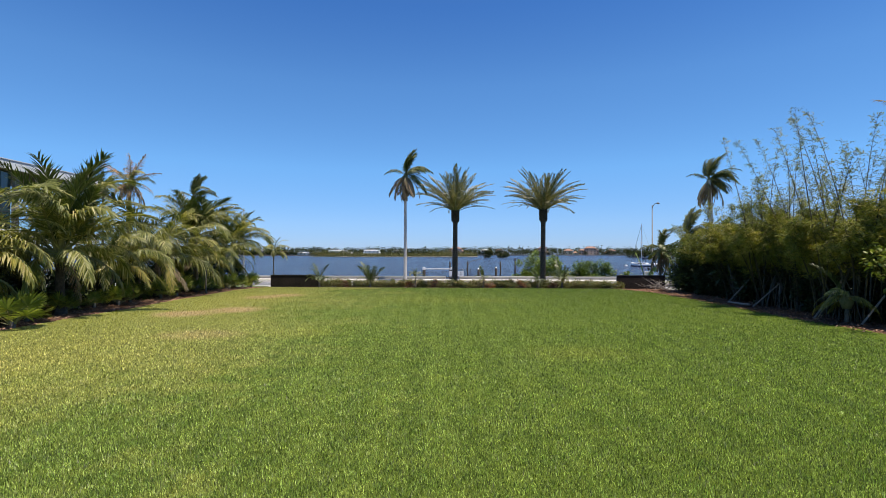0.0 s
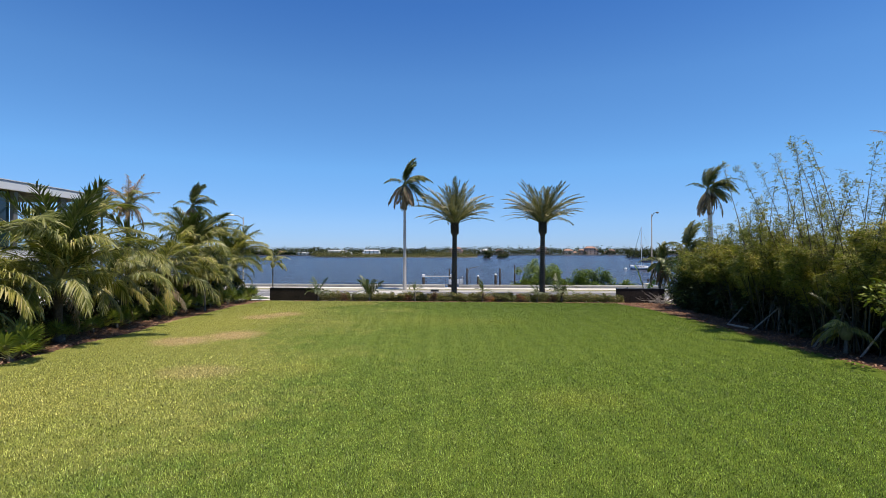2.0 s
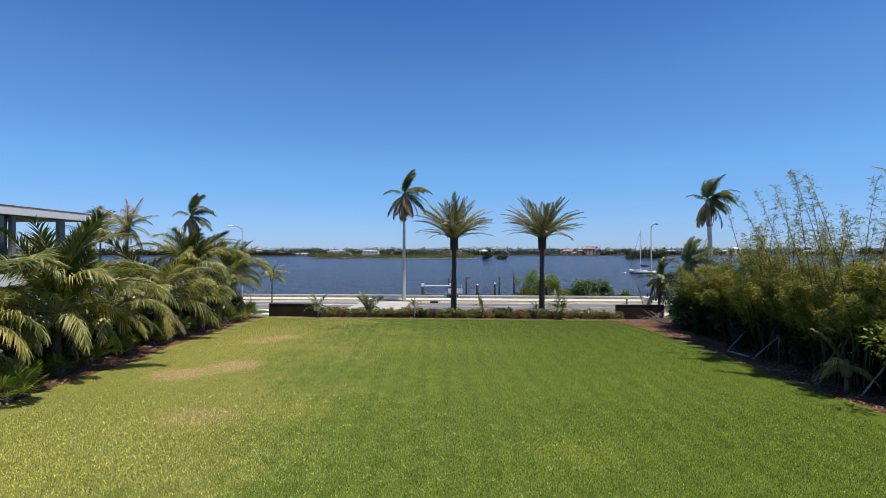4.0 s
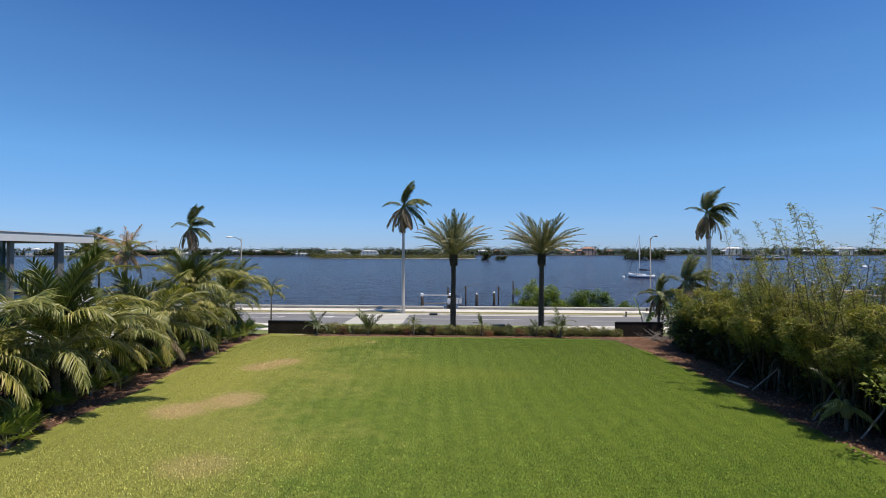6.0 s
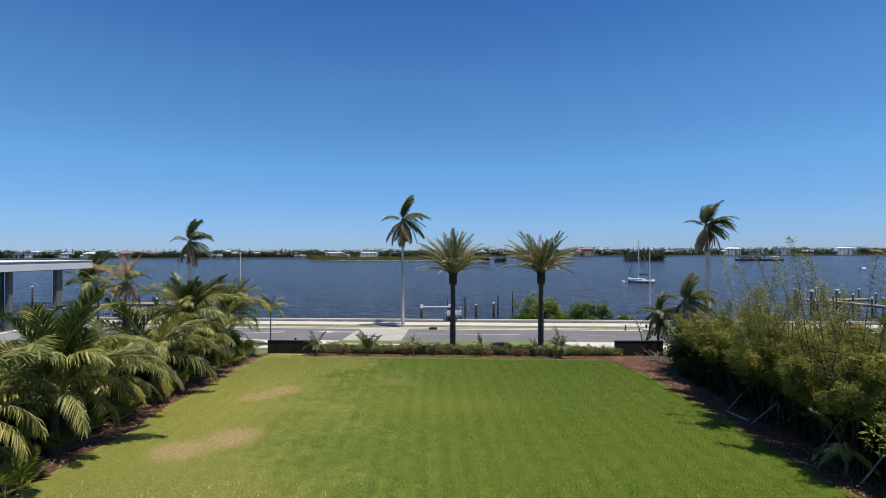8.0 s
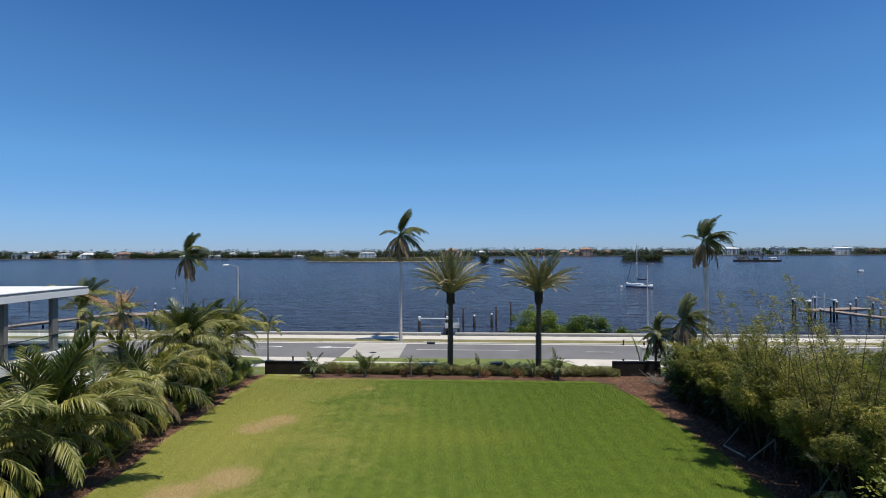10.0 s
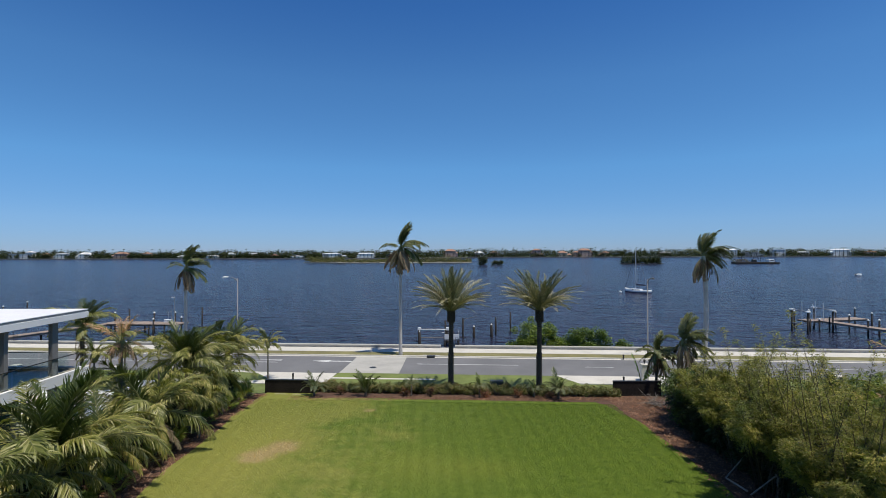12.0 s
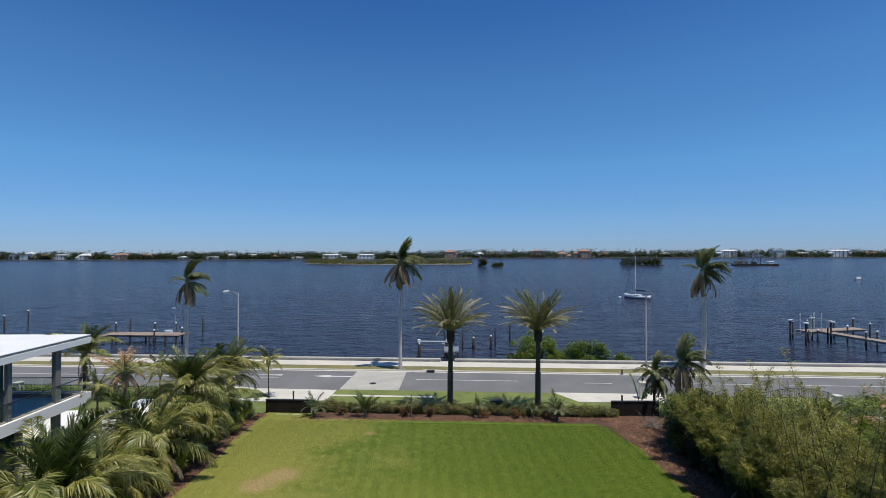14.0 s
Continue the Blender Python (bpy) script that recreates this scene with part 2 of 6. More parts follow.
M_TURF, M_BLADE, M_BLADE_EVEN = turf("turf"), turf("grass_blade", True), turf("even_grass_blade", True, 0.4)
M_VERGE = surface("verge_grass", (0.12, 0.165, 0.033), (0.23, 0.265, 0.075), 14, 0.5, 0.9, 0.6, 0.02)
M_VERGE_DRY = surface("dry_verge_grass", (0.16, 0.15, 0.05), (0.30, 0.27, 0.12), 14, 0.4, 0.9, 0.6, 0.02)
M_MULCH = surface("mulch", (0.055, 0.028, 0.018), (0.19, 0.10, 0.065), 26, 0.9, 0.95, 1.0, 0.04)
M_WATER, M_GLASS = water_material(), glass_material()
M_ROAD = surface("asphalt", (0.15, 0.15, 0.155), (0.21, 0.21, 0.215), 40, 0.25, 0.9, 0.3, 0.006, stain=0.22)
M_CONCRETE = surface("pale_concrete", (0.56, 0.53, 0.47), (0.70, 0.67, 0.60), 12, 0.5, 0.85, 0.2, 0.004, stain=0.16)
M_CONCRETE_ROAD = surface("road_concrete", (0.40, 0.39, 0.35), (0.50, 0.48, 0.44), 16, 0.5, 0.85, 0.2, 0.004, stain=0.18)
M_SEAWALL = surface("seawall_concrete", (0.34, 0.33, 0.31), (0.52, 0.50, 0.46), 9, 0.7, 0.9, 0.35, 0.008, stain=0.4)
M_MARK = surface("road_paint", (0.62, 0.62, 0.60), (0.8, 0.8, 0.78), 18, 0.9, 0.7, 0.1, 0.002, stain=0.25)
M_WALL_DARK = surface("dark_wall", (0.020, 0.016, 0.014), (0.042, 0.034, 0.029), 9, 1.1, 0.9, 0.3, 0.01, stain=0.4, spec=0.15)
M_STUCCO = surface("white_stucco", (0.76, 0.76, 0.75), (0.84, 0.84, 0.83), 30, 0.5, 0.8, 0.15, 0.003, stain=0.07)
M_ROOF = surface("white_roof_membrane", (0.74, 0.75, 0.76), (0.84, 0.84, 0.85), 8, 0.4, 0.7, 0.1, 0.004, stain=0.08)
M_GREY = surface("grey_stucco", (0.17, 0.165, 0.16), (0.24, 0.235, 0.225), 26, 0.6, 0.85, 0.2, 0.004, stain=0.2)
M_FLASH = surface("grey_metal_flashing", (0.30, 0.31, 0.33), (0.42, 0.43, 0.45), 12, 0.8, 0.45, 0.05, 0.002, metal=0.5)
M_POLE = surface("dull_grey_pole", (0.17, 0.17, 0.165), (0.28, 0.278, 0.27), 12, 0.8, 0.7, 0.08, 0.002, stain=0.3)
M_DARK_METAL = surface("dark_metal", (0.02, 0.02, 0.022), (0.05, 0.05, 0.05), 20, 1.0, 0.5, 0.1, 0.002, metal=0.3)
M_GALV = surface("galvanised_metal", (0.24, 0.25, 0.26), (0.38, 0.39, 0.40), 14, 0.8, 0.5, 0.08, 0.002, metal=0.4)
M_WOOD_GREY = surface("weathered_timber", (0.14, 0.12, 0.10), (0.34, 0.30, 0.26), 18, 1.2, 0.85, 0.5, 0.01, vary=0.2)
M_WOOD_RED = surface("brown_deck_timber", (0.25, 0.19, 0.15), (0.45, 0.36, 0.30), 16, 1.2, 0.8, 0.4, 0.008, vary=0.2)
M_PILE = surface("tarred_pile", (0.012, 0.010, 0.009), (0.038, 0.032, 0.027), 12, 1.5, 0.85, 0.5, 0.02)
M_WHITE = plain("white_gelcoat", (0.82, 0.82, 0.82), 0.25)
M_NAVY = plain("navy_canvas", (0.02, 0.03, 0.07), 0.8)
M_BARK_PALE = surface("pale_palm_bark", (0.40, 0.38, 0.36), (0.66, 0.63, 0.60), 7, 0.8, 0.9, 0.6, 0.02, stain=0.3)
M_BARK_DARK = surface("dark_palm_bark", (0.035, 0.027, 0.02), (0.12, 0.095, 0.07), 9, 1.0, 0.95, 0.9, 0.04, stain=0.4)
M_BARK_MID = surface("brown_palm_bark", (0.09, 0.075, 0.06), (0.22, 0.19, 0.15), 10, 1.0, 0.95, 0.7, 0.03, stain=0.4)
# the palest stop paints the glossy sunlit highlight into some leaflets
M_FROND = leaf("coconut_leaf", ((0.095, 0.118, 0.022), (0.19, 0.205, 0.048), (0.36, 0.345, 0.11), (0.62, 0.57, 0.33)), 0.42, spec=0.4)
M_FROND_DARK = leaf("dark_palm_leaf", ((0.04, 0.065, 0.018), (0.07, 0.10, 0.028), (0.125, 0.155, 0.05)), 0.38, spec=0.5)
M_FROND_YELLOW = leaf("yellowing_palm_leaf", ((0.13, 0.15, 0.03), (0.22, 0.22, 0.05), (0.34, 0.29, 0.10), (0.12, 0.14, 0.03)))
M_FROND_DATE = leaf("date_palm_leaf", ((0.12, 0.13, 0.075), (0.21, 0.205, 0.13), (0.36, 0.33, 0.235), (0.52, 0.47, 0.35)), through_light=0.15)
M_FROND_SEA = leaf("sea_palm_leaf", ((0.055, 0.08, 0.022), (0.10, 0.13, 0.04), (0.18, 0.20, 0.075), (0.28, 0.27, 0.13)), 0.38, spec=0.5)
M_FROND_DEAD = leaf("dead_palm_leaf", ((0.16, 0.11, 0.075), (0.28, 0.205, 0.15), (0.42, 0.33, 0.26)), 0.8, 0.15, spec=0.1)
M_FROND_RUST = leaf("rust_palm_leaf", ((0.36, 0.20, 0.13), (0.48, 0.30, 0.21), (0.30, 0.22, 0.11)), 0.7, 0.2, spec=0.15)
M_RIB = surface("leaf_rib", (0.16, 0.17, 0.05), (0.30, 0.28, 0.11), 12, 1, 0.6, 0.1, 0.002)
M_FAN = leaf("fan_palm_leaf", ((0.12, 0.17, 0.032), (0.20, 0.25, 0.055), (0.34, 0.37, 0.10)), 0.4)
M_SHRUB = leaf("shrub_leaf", ((0.035, 0.06, 0.014), (0.065, 0.105, 0.024), (0.11, 0.15, 0.036)), 0.45)
M_HEDGE = leaf("hedge_leaf", ((0.06, 0.09, 0.02), (0.12, 0.15, 0.04), (0.24, 0.23, 0.09), (0.28, 0.18, 0.10)), 0.55)
M_MANGROVE = leaf("mangrove_leaf", ((0.07, 0.13, 0.02), (0.14, 0.21, 0.035), (0.22, 0.28, 0.055)), 0.4)
M_BAMBOO = leaf("bamboo_leaf", ((0.145, 0.175, 0.03), (0.235, 0.255, 0.052), (0.33, 0.325, 0.085), (0.46, 0.38, 0.15)), 0.5, 0.38, vary=0.3)
# near-black copy of the culm colour, with the thicket's shade put in
M_CULM_SHADED = surface("shaded_bamboo_culm", (0.012, 0.012, 0.008), (0.045, 0.038, 0.02), 9, 1.0, 0.5, 0.1, 0.003)
M_CULM_TAN = surface("tan_bamboo_culm", (0.04, 0.031, 0.012), (0.15, 0.115, 0.045), 9, 1.0, 0.45, 0.1, 0.003)
M_FAR_LEAF = leaf("far_tree_leaf", ((0.022, 0.038, 0.014), (0.04, 0.06, 0.022), (0.065, 0.08, 0.032), (0.10, 0.095, 0.048)), 0.7, 0.15, spec=0.1)
M_FAR_GRASS = surface("far_grass", (0.05, 0.075, 0.022), (0.10, 0.125, 0.04), 0.3, 0.03, 0.9, 0)
M_ISLAND = leaf("island_scrub_leaf", ((0.04, 0.06, 0.02), (0.085, 0.105, 0.036), (0.14, 0.14, 0.06), (0.20, 0.18, 0.09)), 0.7, 0.15, spec=0.1)
M_SAND = surface("pale_sand", (0.50, 0.44, 0.34), (0.66, 0.60, 0.48), 4, 0.2, 0.9, 0.1, 0.01)
M_TERRA = surface("terracotta_tile", (0.34, 0.18, 0.12), (0.46, 0.27, 0.19), 6, 0.6, 0.85, 0.3, 0.02)
M_FARWALL = [surface("far_wall_" + n, tuple(c * 0.9 for c in col), col, 2, 0.2, 0.85, 0) for n, col in
             (("white", (0.90, 0.89, 0.87)), ("cream", (0.60, 0.53, 0.43)), ("rose", (0.52, 0.37, 0.31)), ("grey", (0.44, 0.44, 0.45)))]
# near-black leaves: shade under palms and bamboo is put into their colour
M_SHADE = leaf("shade_coloured_leaf", ((0.014, 0.026, 0.008), (0.026, 0.045, 0.012), (0.04, 0.06, 0.016)), 0.5, 0.15)
M_WINDOW = plain("dark_window", (0.02, 0.025, 0.03), 0.1)


# ---- mesh helpers ----
class Shape:
    """Vertices, faces and material slots of one mesh."""

    def __init__(self):
        self.v, self.f, self.m, self.n = [], [], [], 0

    def add(self, verts, faces, mat=0):
        verts = np.asarray(verts, float).reshape(-1, 3)
        self.v.append(verts)
        self.f += [tuple(i + self.n for i in face) for face in faces]
        self.m += [mat] * len(faces)
        self.n += len(verts)

    def box(self, lo, hi, mat=0, bevel=0.0):
        (x0, y0, z0), (x1, y1, z1) = lo, hi
        b = bevel
        if not b:
            vs = [(x, y, z) for z in (z0, z1) for x, y in ((x0, y0), (x1, y0), (x1, y1), (x0, y1))]
            fs = [(3, 2, 1, 0), (4, 5, 6, 7), (0, 1, 5, 4), (1, 2, 6, 5), (2, 3, 7, 6), (3, 0, 4, 7)]
        else:
            rings = ((z0, 0), (z1 - b, 0), (z1, b))
            vs = [(x, y, z) for z, i in rings for x, y in ((x0 + i, y0 + i), (x1 - i, y0 + i), (x1 - i, y1 - i), (x0 + i, y1 - i))]
            fs = [(3, 2, 1, 0), (8, 9, 10, 11)]
            for r in (0, 4):
                fs += [(r + i, r + (i + 1) % 4, r + 4 + (i + 1) % 4, r + 4 + i) for i in range(4)]
        self.add(vs, fs, mat)

    def slab(self, corners, z0, z1, mat=0):
        n = len(corners)
        vs = [(x, y, z0) for x, y in corners] + [(x, y, z1) for x, y in corners]
        fs = [tuple(range(n - 1, -1, -1)), tuple(range(n, 2 * n))]
        fs += [(i, (i + 1) % n, n + (i + 1) % n, n + i) for i in range(n)]
        self.add(vs, fs, mat)

    def tube(self, path, radii, sides=8, mat=0, caps=True):
        path = np.asarray(path, float)
        k = len(path)
        if np.isscalar(radii):
            radii = [radii] * k
        vs = []
        for i in range(k):
            d = path[min(i + 1, k - 1)] - path[max(i - 1, 0)]
            d = d / (np.linalg.norm(d) + 1e-9)
            a = np.cross(d, (0.0, 0.0, 1.0) if abs(d[2]) < 0.9 else (0.0, 1.0, 0.0))
            a /= np.linalg.norm(a)
            b = np.cross(d, a)
            for j in range(sides):
                w = 2 * math.pi * j / sides
                vs.append(path[i] + radii[i] * (math.cos(w) * a + math.sin(w) * b))
        fs = []
        for i in range(k - 1):
            for j in range(sides):
                p, q = i * sides + j, i * sides + (j + 1) % sides
                fs.append((p, p + sides, q + sides, q))
        if caps:
            fs += [tuple(range(sides)), tuple(range(k * sides - 1, (k - 1) * sides - 1, -1))]
        self.add(vs, fs, mat)

    def mesh(self, name, mats, smooth=False):
        me = bpy.data.meshes.new(name)
        verts = np.concatenate(self.v) if self.v else np.zeros((0, 3))
        me.from_pydata(verts.tolist(), [], self.f)
        for m in (mats if isinstance(mats, (list, tuple)) else [mats]):
            me.materials.append(m)
        if isinstance(mats, (list, tuple)) and len(mats) > 1:
            me.polygons.foreach_set("material_index", self.m)
        if smooth:
            me.polygons.foreach_set("use_smooth", [True] * len(me.polygons))
        me.update()
        return me


def part(name, shape, mats, parent=None, label="", m=None, smooth=False, kind=""):
    me = shape.mesh(name, mats, smooth) if isinstance(shape, Shape) else shape
    ob = new(name, me)
    if parent is not None:
        ob.parent = parent
    if m is not None:
        ob.matrix_basis = m
    return tagged(ob, label, kind=kind)


def thing(name, m, label, category, group="", kind=""):
    ob = new(name)
    ob.empty_display_size = 0.2
    ob.matrix_basis = m
    return tagged(ob, label, category, group, kind)


def ribbons(pos, along, side, width, length, droop, rng, seg=2):
    """Many narrow leaves as arrays: base, direction, sideways direction, width, length, droop. Returns verts and faces."""
    n = len(pos)
    down = np.array([0, 0, -1.0])
    out_v, out_f = [], []
    L = length[:, None]
    W = width[:, None]
    d = droop[:, None]
    mid = pos + unit(along + down * d * 0.3) * L * 0.5
    tip = mid + unit(along + down * d * 1.3) * L * 0.47
    v = np.stack([pos - side * W * 0.3, pos + side * W * 0.3, mid + side * W * 0.5, mid - side * W * 0.5, tip], axis=1).reshape(-1, 3)
    base = (np.arange(n) * 5)[:, None]
    q = (base + np.array([0, 1, 2, 3])).tolist()
    t = (base + np.array([3, 2, 4])).tolist()
    return v, [tuple(x) for x in q] + [tuple(x) for x in t]


def small_leaves(pos, along, side, width, length, droop):
    """Like ribbons, but one folded quad for each leaf, for small and far foliage."""
    n = len(pos)
    down = np.array([0, 0, -1.0])
    mid = pos + along * (length * 0.45)[:, None] + down * (droop * length * 0.1)[:, None]
    tip = pos + along * (length * 0.95)[:, None] + down * (droop * length * 0.45)[:, None]
    s = side * (width * 0.5)[:, None]
    v = np.stack([pos, mid + s, tip, mid - s], axis=1).reshape(-1, 3)
    return v, [tuple(x) for x in (np.arange(n)[:, None] * 4 + np.arange(4)).tolist()]


def unit(a):
    return a / (np.linalg.norm(a, axis=-1, keepdims=True) + 1e-9)


def frond_mesh(name, seed, mat, length=3.2, start=60, end=-30, leaflet=0.6, pairs=42, width=0.035, droop=0.5, lift=20, bare=0.16, bend=0.0, ragged=0.15, rib=0.022, arch=1.15):
    """A feather leaf that grows from the origin along +x and arches: a tapered rib with two rows of leaflets."""
    rng = np.random.default_rng(seed)
    k = 14
    s = np.linspace(0, 1, k)
    el = np.radians(start + (end - start) * s ** arch)
    yaw = np.radians(bend * s ** 1.5)
    d = np.stack([np.cos(el) * np.cos(yaw), np.cos(el) * np.sin(yaw), np.sin(el)], 1)
    pts = np.concatenate([np.zeros((1, 3)), np.cumsum((d[:-1] + d[1:]) / 2 * length / (k - 1), axis=0)])
    sh = Shape()
    sh.tube(pts[::2] if k % 2 else pts, np.linspace(rib * 1.5, rib * 0.25, k) if not k % 2 else rib, 4, 1)
    u = np.repeat(np.linspace(bare, 0.985, pairs), 2)
    u = np.clip(u + rng.normal(0, 0.004, len(u)), bare, 1)
    sign = np.tile([1.0, -1.0], pairs)
    keep = rng.random(len(u)) > ragged * u
    u, sign = u[keep], sign[keep]
    idx = u * (k - 1)
    base = np.stack([np.interp(idx, np.arange(k), pts[:, i]) for i in range(3)], 1)
    tan = unit(np.stack([np.interp(idx, np.arange(k), d[:, i]) for i in range(3)], 1))
    lat = unit(np.cross(tan, np.array([0, 0, 1.0])))
    up = np.cross(lat, tan)
    shape_len = np.sin(np.pi * np.clip(0.12 + u * 0.80, 0, 1)) ** 0.6
    ln = leaflet * shape_len * rng.uniform(0.8, 1.12, len(u))
    fwd = np.radians(38 + 28 * u + rng.normal(0, 6, len(u)))
    rise = np.radians(lift * (1 - 0.4 * u) + rng.normal(0, 9, len(u)))
    a = tan * np.sin(fwd)[:, None] + lat * (sign * np.cos(fwd) * np.cos(rise))[:, None] + up * (np.cos(fwd) * np.sin(rise))[:, None]
    a = unit(a)
    side = unit(np.cross(a, up) + 0.35 * up * sign[:, None])
    v, f = ribbons(base, a, side, np.full(len(u), width) * rng.uniform(0.75, 1.2, len(u)), ln, np.full(len(u), droop) * rng.uniform(0.5, 1.5, len(u)), rng)
    sh.add(v, f, 0)
    return sh.mesh(name, [mat, M_RIB])


def frond_set(name, mat, n, seed, **kw):
    return [frond_mesh(name, seed + i, mat, bend=(-1) ** i * 9 * (i % 3), **kw) for i in range(n)]


def trunk_shape(height, r0, r1, lean=(0.0, 0.0), curve=0.0, rings=0.25, rough=0.05, sides=12, seed=0, flare=0.35):
    """A palm trunk: tapering, ringed with leaf scars, flared at the foot."""
    rng = np.random.default_rng(seed)
    k = max(6, int(height / rings) * 2)
    s = np.linspace(0, 1, k)
    path = np.stack([lean[0] * s + curve * np.sin(np.pi * s), lean[1] * s, height * s], 1)
    r = r0 + (r1 - r0) * s + r0 * flare * np.exp(-s * height / 0.35)
    r = r * (1 + rough * np.where(np.arange(k) % 2 == 0, 1, -1) + rng.normal(0, rough * 0.3, k))
    sh = Shape()
    sh.tube(path, r, sides)
    return sh, path[-1]


def scatter_leaves(sh, centres, radii, per, size, rng, width=0.4, mat=0, flat=0.4):
    """Small leaves in and on ellipsoids, denser towards their skin."""
    allc = np.repeat(np.asarray(centres, float), per, axis=0)
    allr = np.repeat(np.asarray(radii, float).reshape(len(centres), -1) * np.ones((1, 3)), per, axis=0)
    n = len(allc)
    d = unit(rng.normal(size=(n, 3)))
    rad = rng.random(n) ** 0.35
    p = allc + d * rad[:, None] * allr
    a = unit((d * 0.6 + rng.normal(size=(n, 3)) * 0.8 + np.array([0, 0, 0.1])) * (1, 1, 0.55))
    up = np.array([0, 0, 1.0]) + rng.normal(size=(n, 3)) * flat
    side = unit(np.cross(a, up))
    ln = size * rng.uniform(0.6, 1.3, n)
    v, f = small_leaves(p, a, side, ln * width * 1.1, ln, rng.uniform(0, 0.6, n))
    sh.add(v, f, mat)


# ---- the plan: the road runs a few degrees off the lawn's far edge ----
SKEW = radians(4.36)
LOW = -0.82


def rd(u, v, z=LOW):
    """A place in the road's own axes: u along it, v across it towards the water."""
    return (u * math.cos(SKEW) + v * math.sin(SKEW), -u * math.sin(SKEW) + v * math.cos(SKEW), z)


def strip(name, u0, u1, v0, v1, z0, z1, mat, label, category, kind="structure"):
    """A long flat strip along the road, with thickness."""
    sh = Shape()
    sh.slab([rd(u, v)[:2] for u, v in ((u0, v0), (u1, v0), (u1, v1), (u0, v1))], z0, z1)
    return tagged(part(name, sh, mat), label, category, kind=kind)


FALL_V, FALL_Z = (32.0, 38.9, 41.6, 44.8), (0.0, -0.25, -0.5, LOW)


# land: one sheet that falls a little towards the road and ends at the seawall
def ground_height(x, y):
    v = y * math.cos(SKEW) + x * math.sin(SKEW)
    return float(np.interp(v, FALL_V, FALL_Z))


V_NEAR, V_FAR, V_WALK0, V_WALK1, V_SEA = 49.2, 56.95, 59.6, 62.15, 62.7
WATER = -1.6
OUT = 1.033

sh = Shape()
us = [-420, -200, -90] + list(np.arange(-60, 61, 2.0)) + [90, 200, 420]
vs_ = [-300, -120, -40, -14, 0] + list(np.arange(2, 48, 1.0)) + [V_SEA - 0.3]
grid = [[rd(u, v) for u in us] for v in vs_]
verts = [(x, y, ground_height(x, y) + (-0.06)) for row in grid for x, y, _ in row]
nu = len(us)
faces = [(j * nu + i, j * nu + i + 1, (j + 1) * nu + i + 1, (j + 1) * nu + i) for j in range(len(vs_) - 1) for i in range(nu - 1)]
sh.add(verts, faces)
tagged(part("ground", sh, M_VERGE), "short rough grass and earth sloping gently to the road", "ground", kind="structure")


def sheet(name, x0, x1, y0, y1, z, mat, label, category, front=None, wave=0.0, step=1.0, seed=1):
    """A patch of ground that follows the land, with an uneven outline."""
    rng = np.random.default_rng(seed)
    xs = np.linspace(x0, x1, max(2, int((x1 - x0) / step) + 1))
    ys = np.linspace(y0, y1, max(2, int((y1 - y0) / step) + 1))
    vv = []
    for j, y in enumerate(ys):
        for i, x in enumerate(xs):
            px, py = x, y
            if front:
                px, py = front(x, y)
            if i in (0, len(xs) - 1):
                px += wave * noise.noise((x * 0.1 + seed, y * 0.35, 0))
            if j in (0, len(ys) - 1):
                py += wave * noise.noise((x * 0.35, y * 0.1 + seed, 3))
            vv.append((px, py, ground_height(px, py) + z))
    n = len(xs)
    sh = Shape()
    sh.add(vv, [(j * n + i, j * n + i + 1, (j + 1) * n + i + 1, (j + 1) * n + i) for j in range(len(ys) - 1) for i in range(n - 1)])
    return tagged(part(name, sh, mat), label, category, kind="structure")


def to_edge(x, y):
    """Bends the far rows of the lawn onto the line of the planting bed."""
    k = min(1.0, max(0.0, (y - 25) / 14.0))
    if x > 8:
        x = 8 + (x - 8) * (1 - 0.22 * max(0.0, (y - 31.5) / 7) ** 2)
    return x, y - k * math.tan(SKEW) * x


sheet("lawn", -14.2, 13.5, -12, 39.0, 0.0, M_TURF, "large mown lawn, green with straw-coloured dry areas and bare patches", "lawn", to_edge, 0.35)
sheet("mulch_bed", -20.5, -14.0, -12, 41.5, -0.025, M_MULCH, "bark mulch bed under the palms", "mulch bed", None, 0.2, seed=2)
sheet("mulch_bed", 11.4, 21.5, -12, 41.0, -0.02, M_MULCH, "bark mulch bed under the bamboo", "mulch bed", None, 0.3, seed=3)
sheet("lawn", -14.4, -10.3, 38.6, 42.6, -0.01, M_TURF, "corner of the lawn reaching the dark wall", "lawn", lambda x, y: (x, y - math.tan(SKEW) * (x + 5.5) * 0.6 - 0.5), 0.05, seed=6)
sheet("mulch_bed", -10.6, 15.5, 38.5, 42.6, -0.03, M_MULCH, "narrow bark mulch bed along the hedge", "mulch bed", lambda x, y: (x, y - math.tan(SKEW) * x), 0.1, seed=4)

strip("road", -420, 420, V_NEAR, V_FAR, LOW - 0.2, LOW - 0.02, M_ROAD, "two-lane grey asphalt road along the waterfront", "road")
strip("pavement", -420, 420, V_WALK0, V_WALK1, LOW - 0.2, LOW + 0.08, M_CONCRETE, "pale concrete pavement along the seawall", "pavement")
strip("verge", -420, 420, V_FAR + 0.6, V_WALK0, LOW - 0.2, LOW + 0.06, M_VERGE_DRY, "strip of dry grass between kerb and pavement", "grass verge")
strip("kerb", -420, 420, V_FAR + 0.35, V_FAR + 0.6, LOW - 0.2, LOW + 0.11, M_CONCRETE, "pale concrete kerb along the far side of the road", "kerb")
strip("gutter", -420, 420, V_FAR, V_FAR + 0.35, LOW - 0.2, LOW - 0.01, M_CONCRETE, "pale concrete gutter beside the asphalt", "gutter")
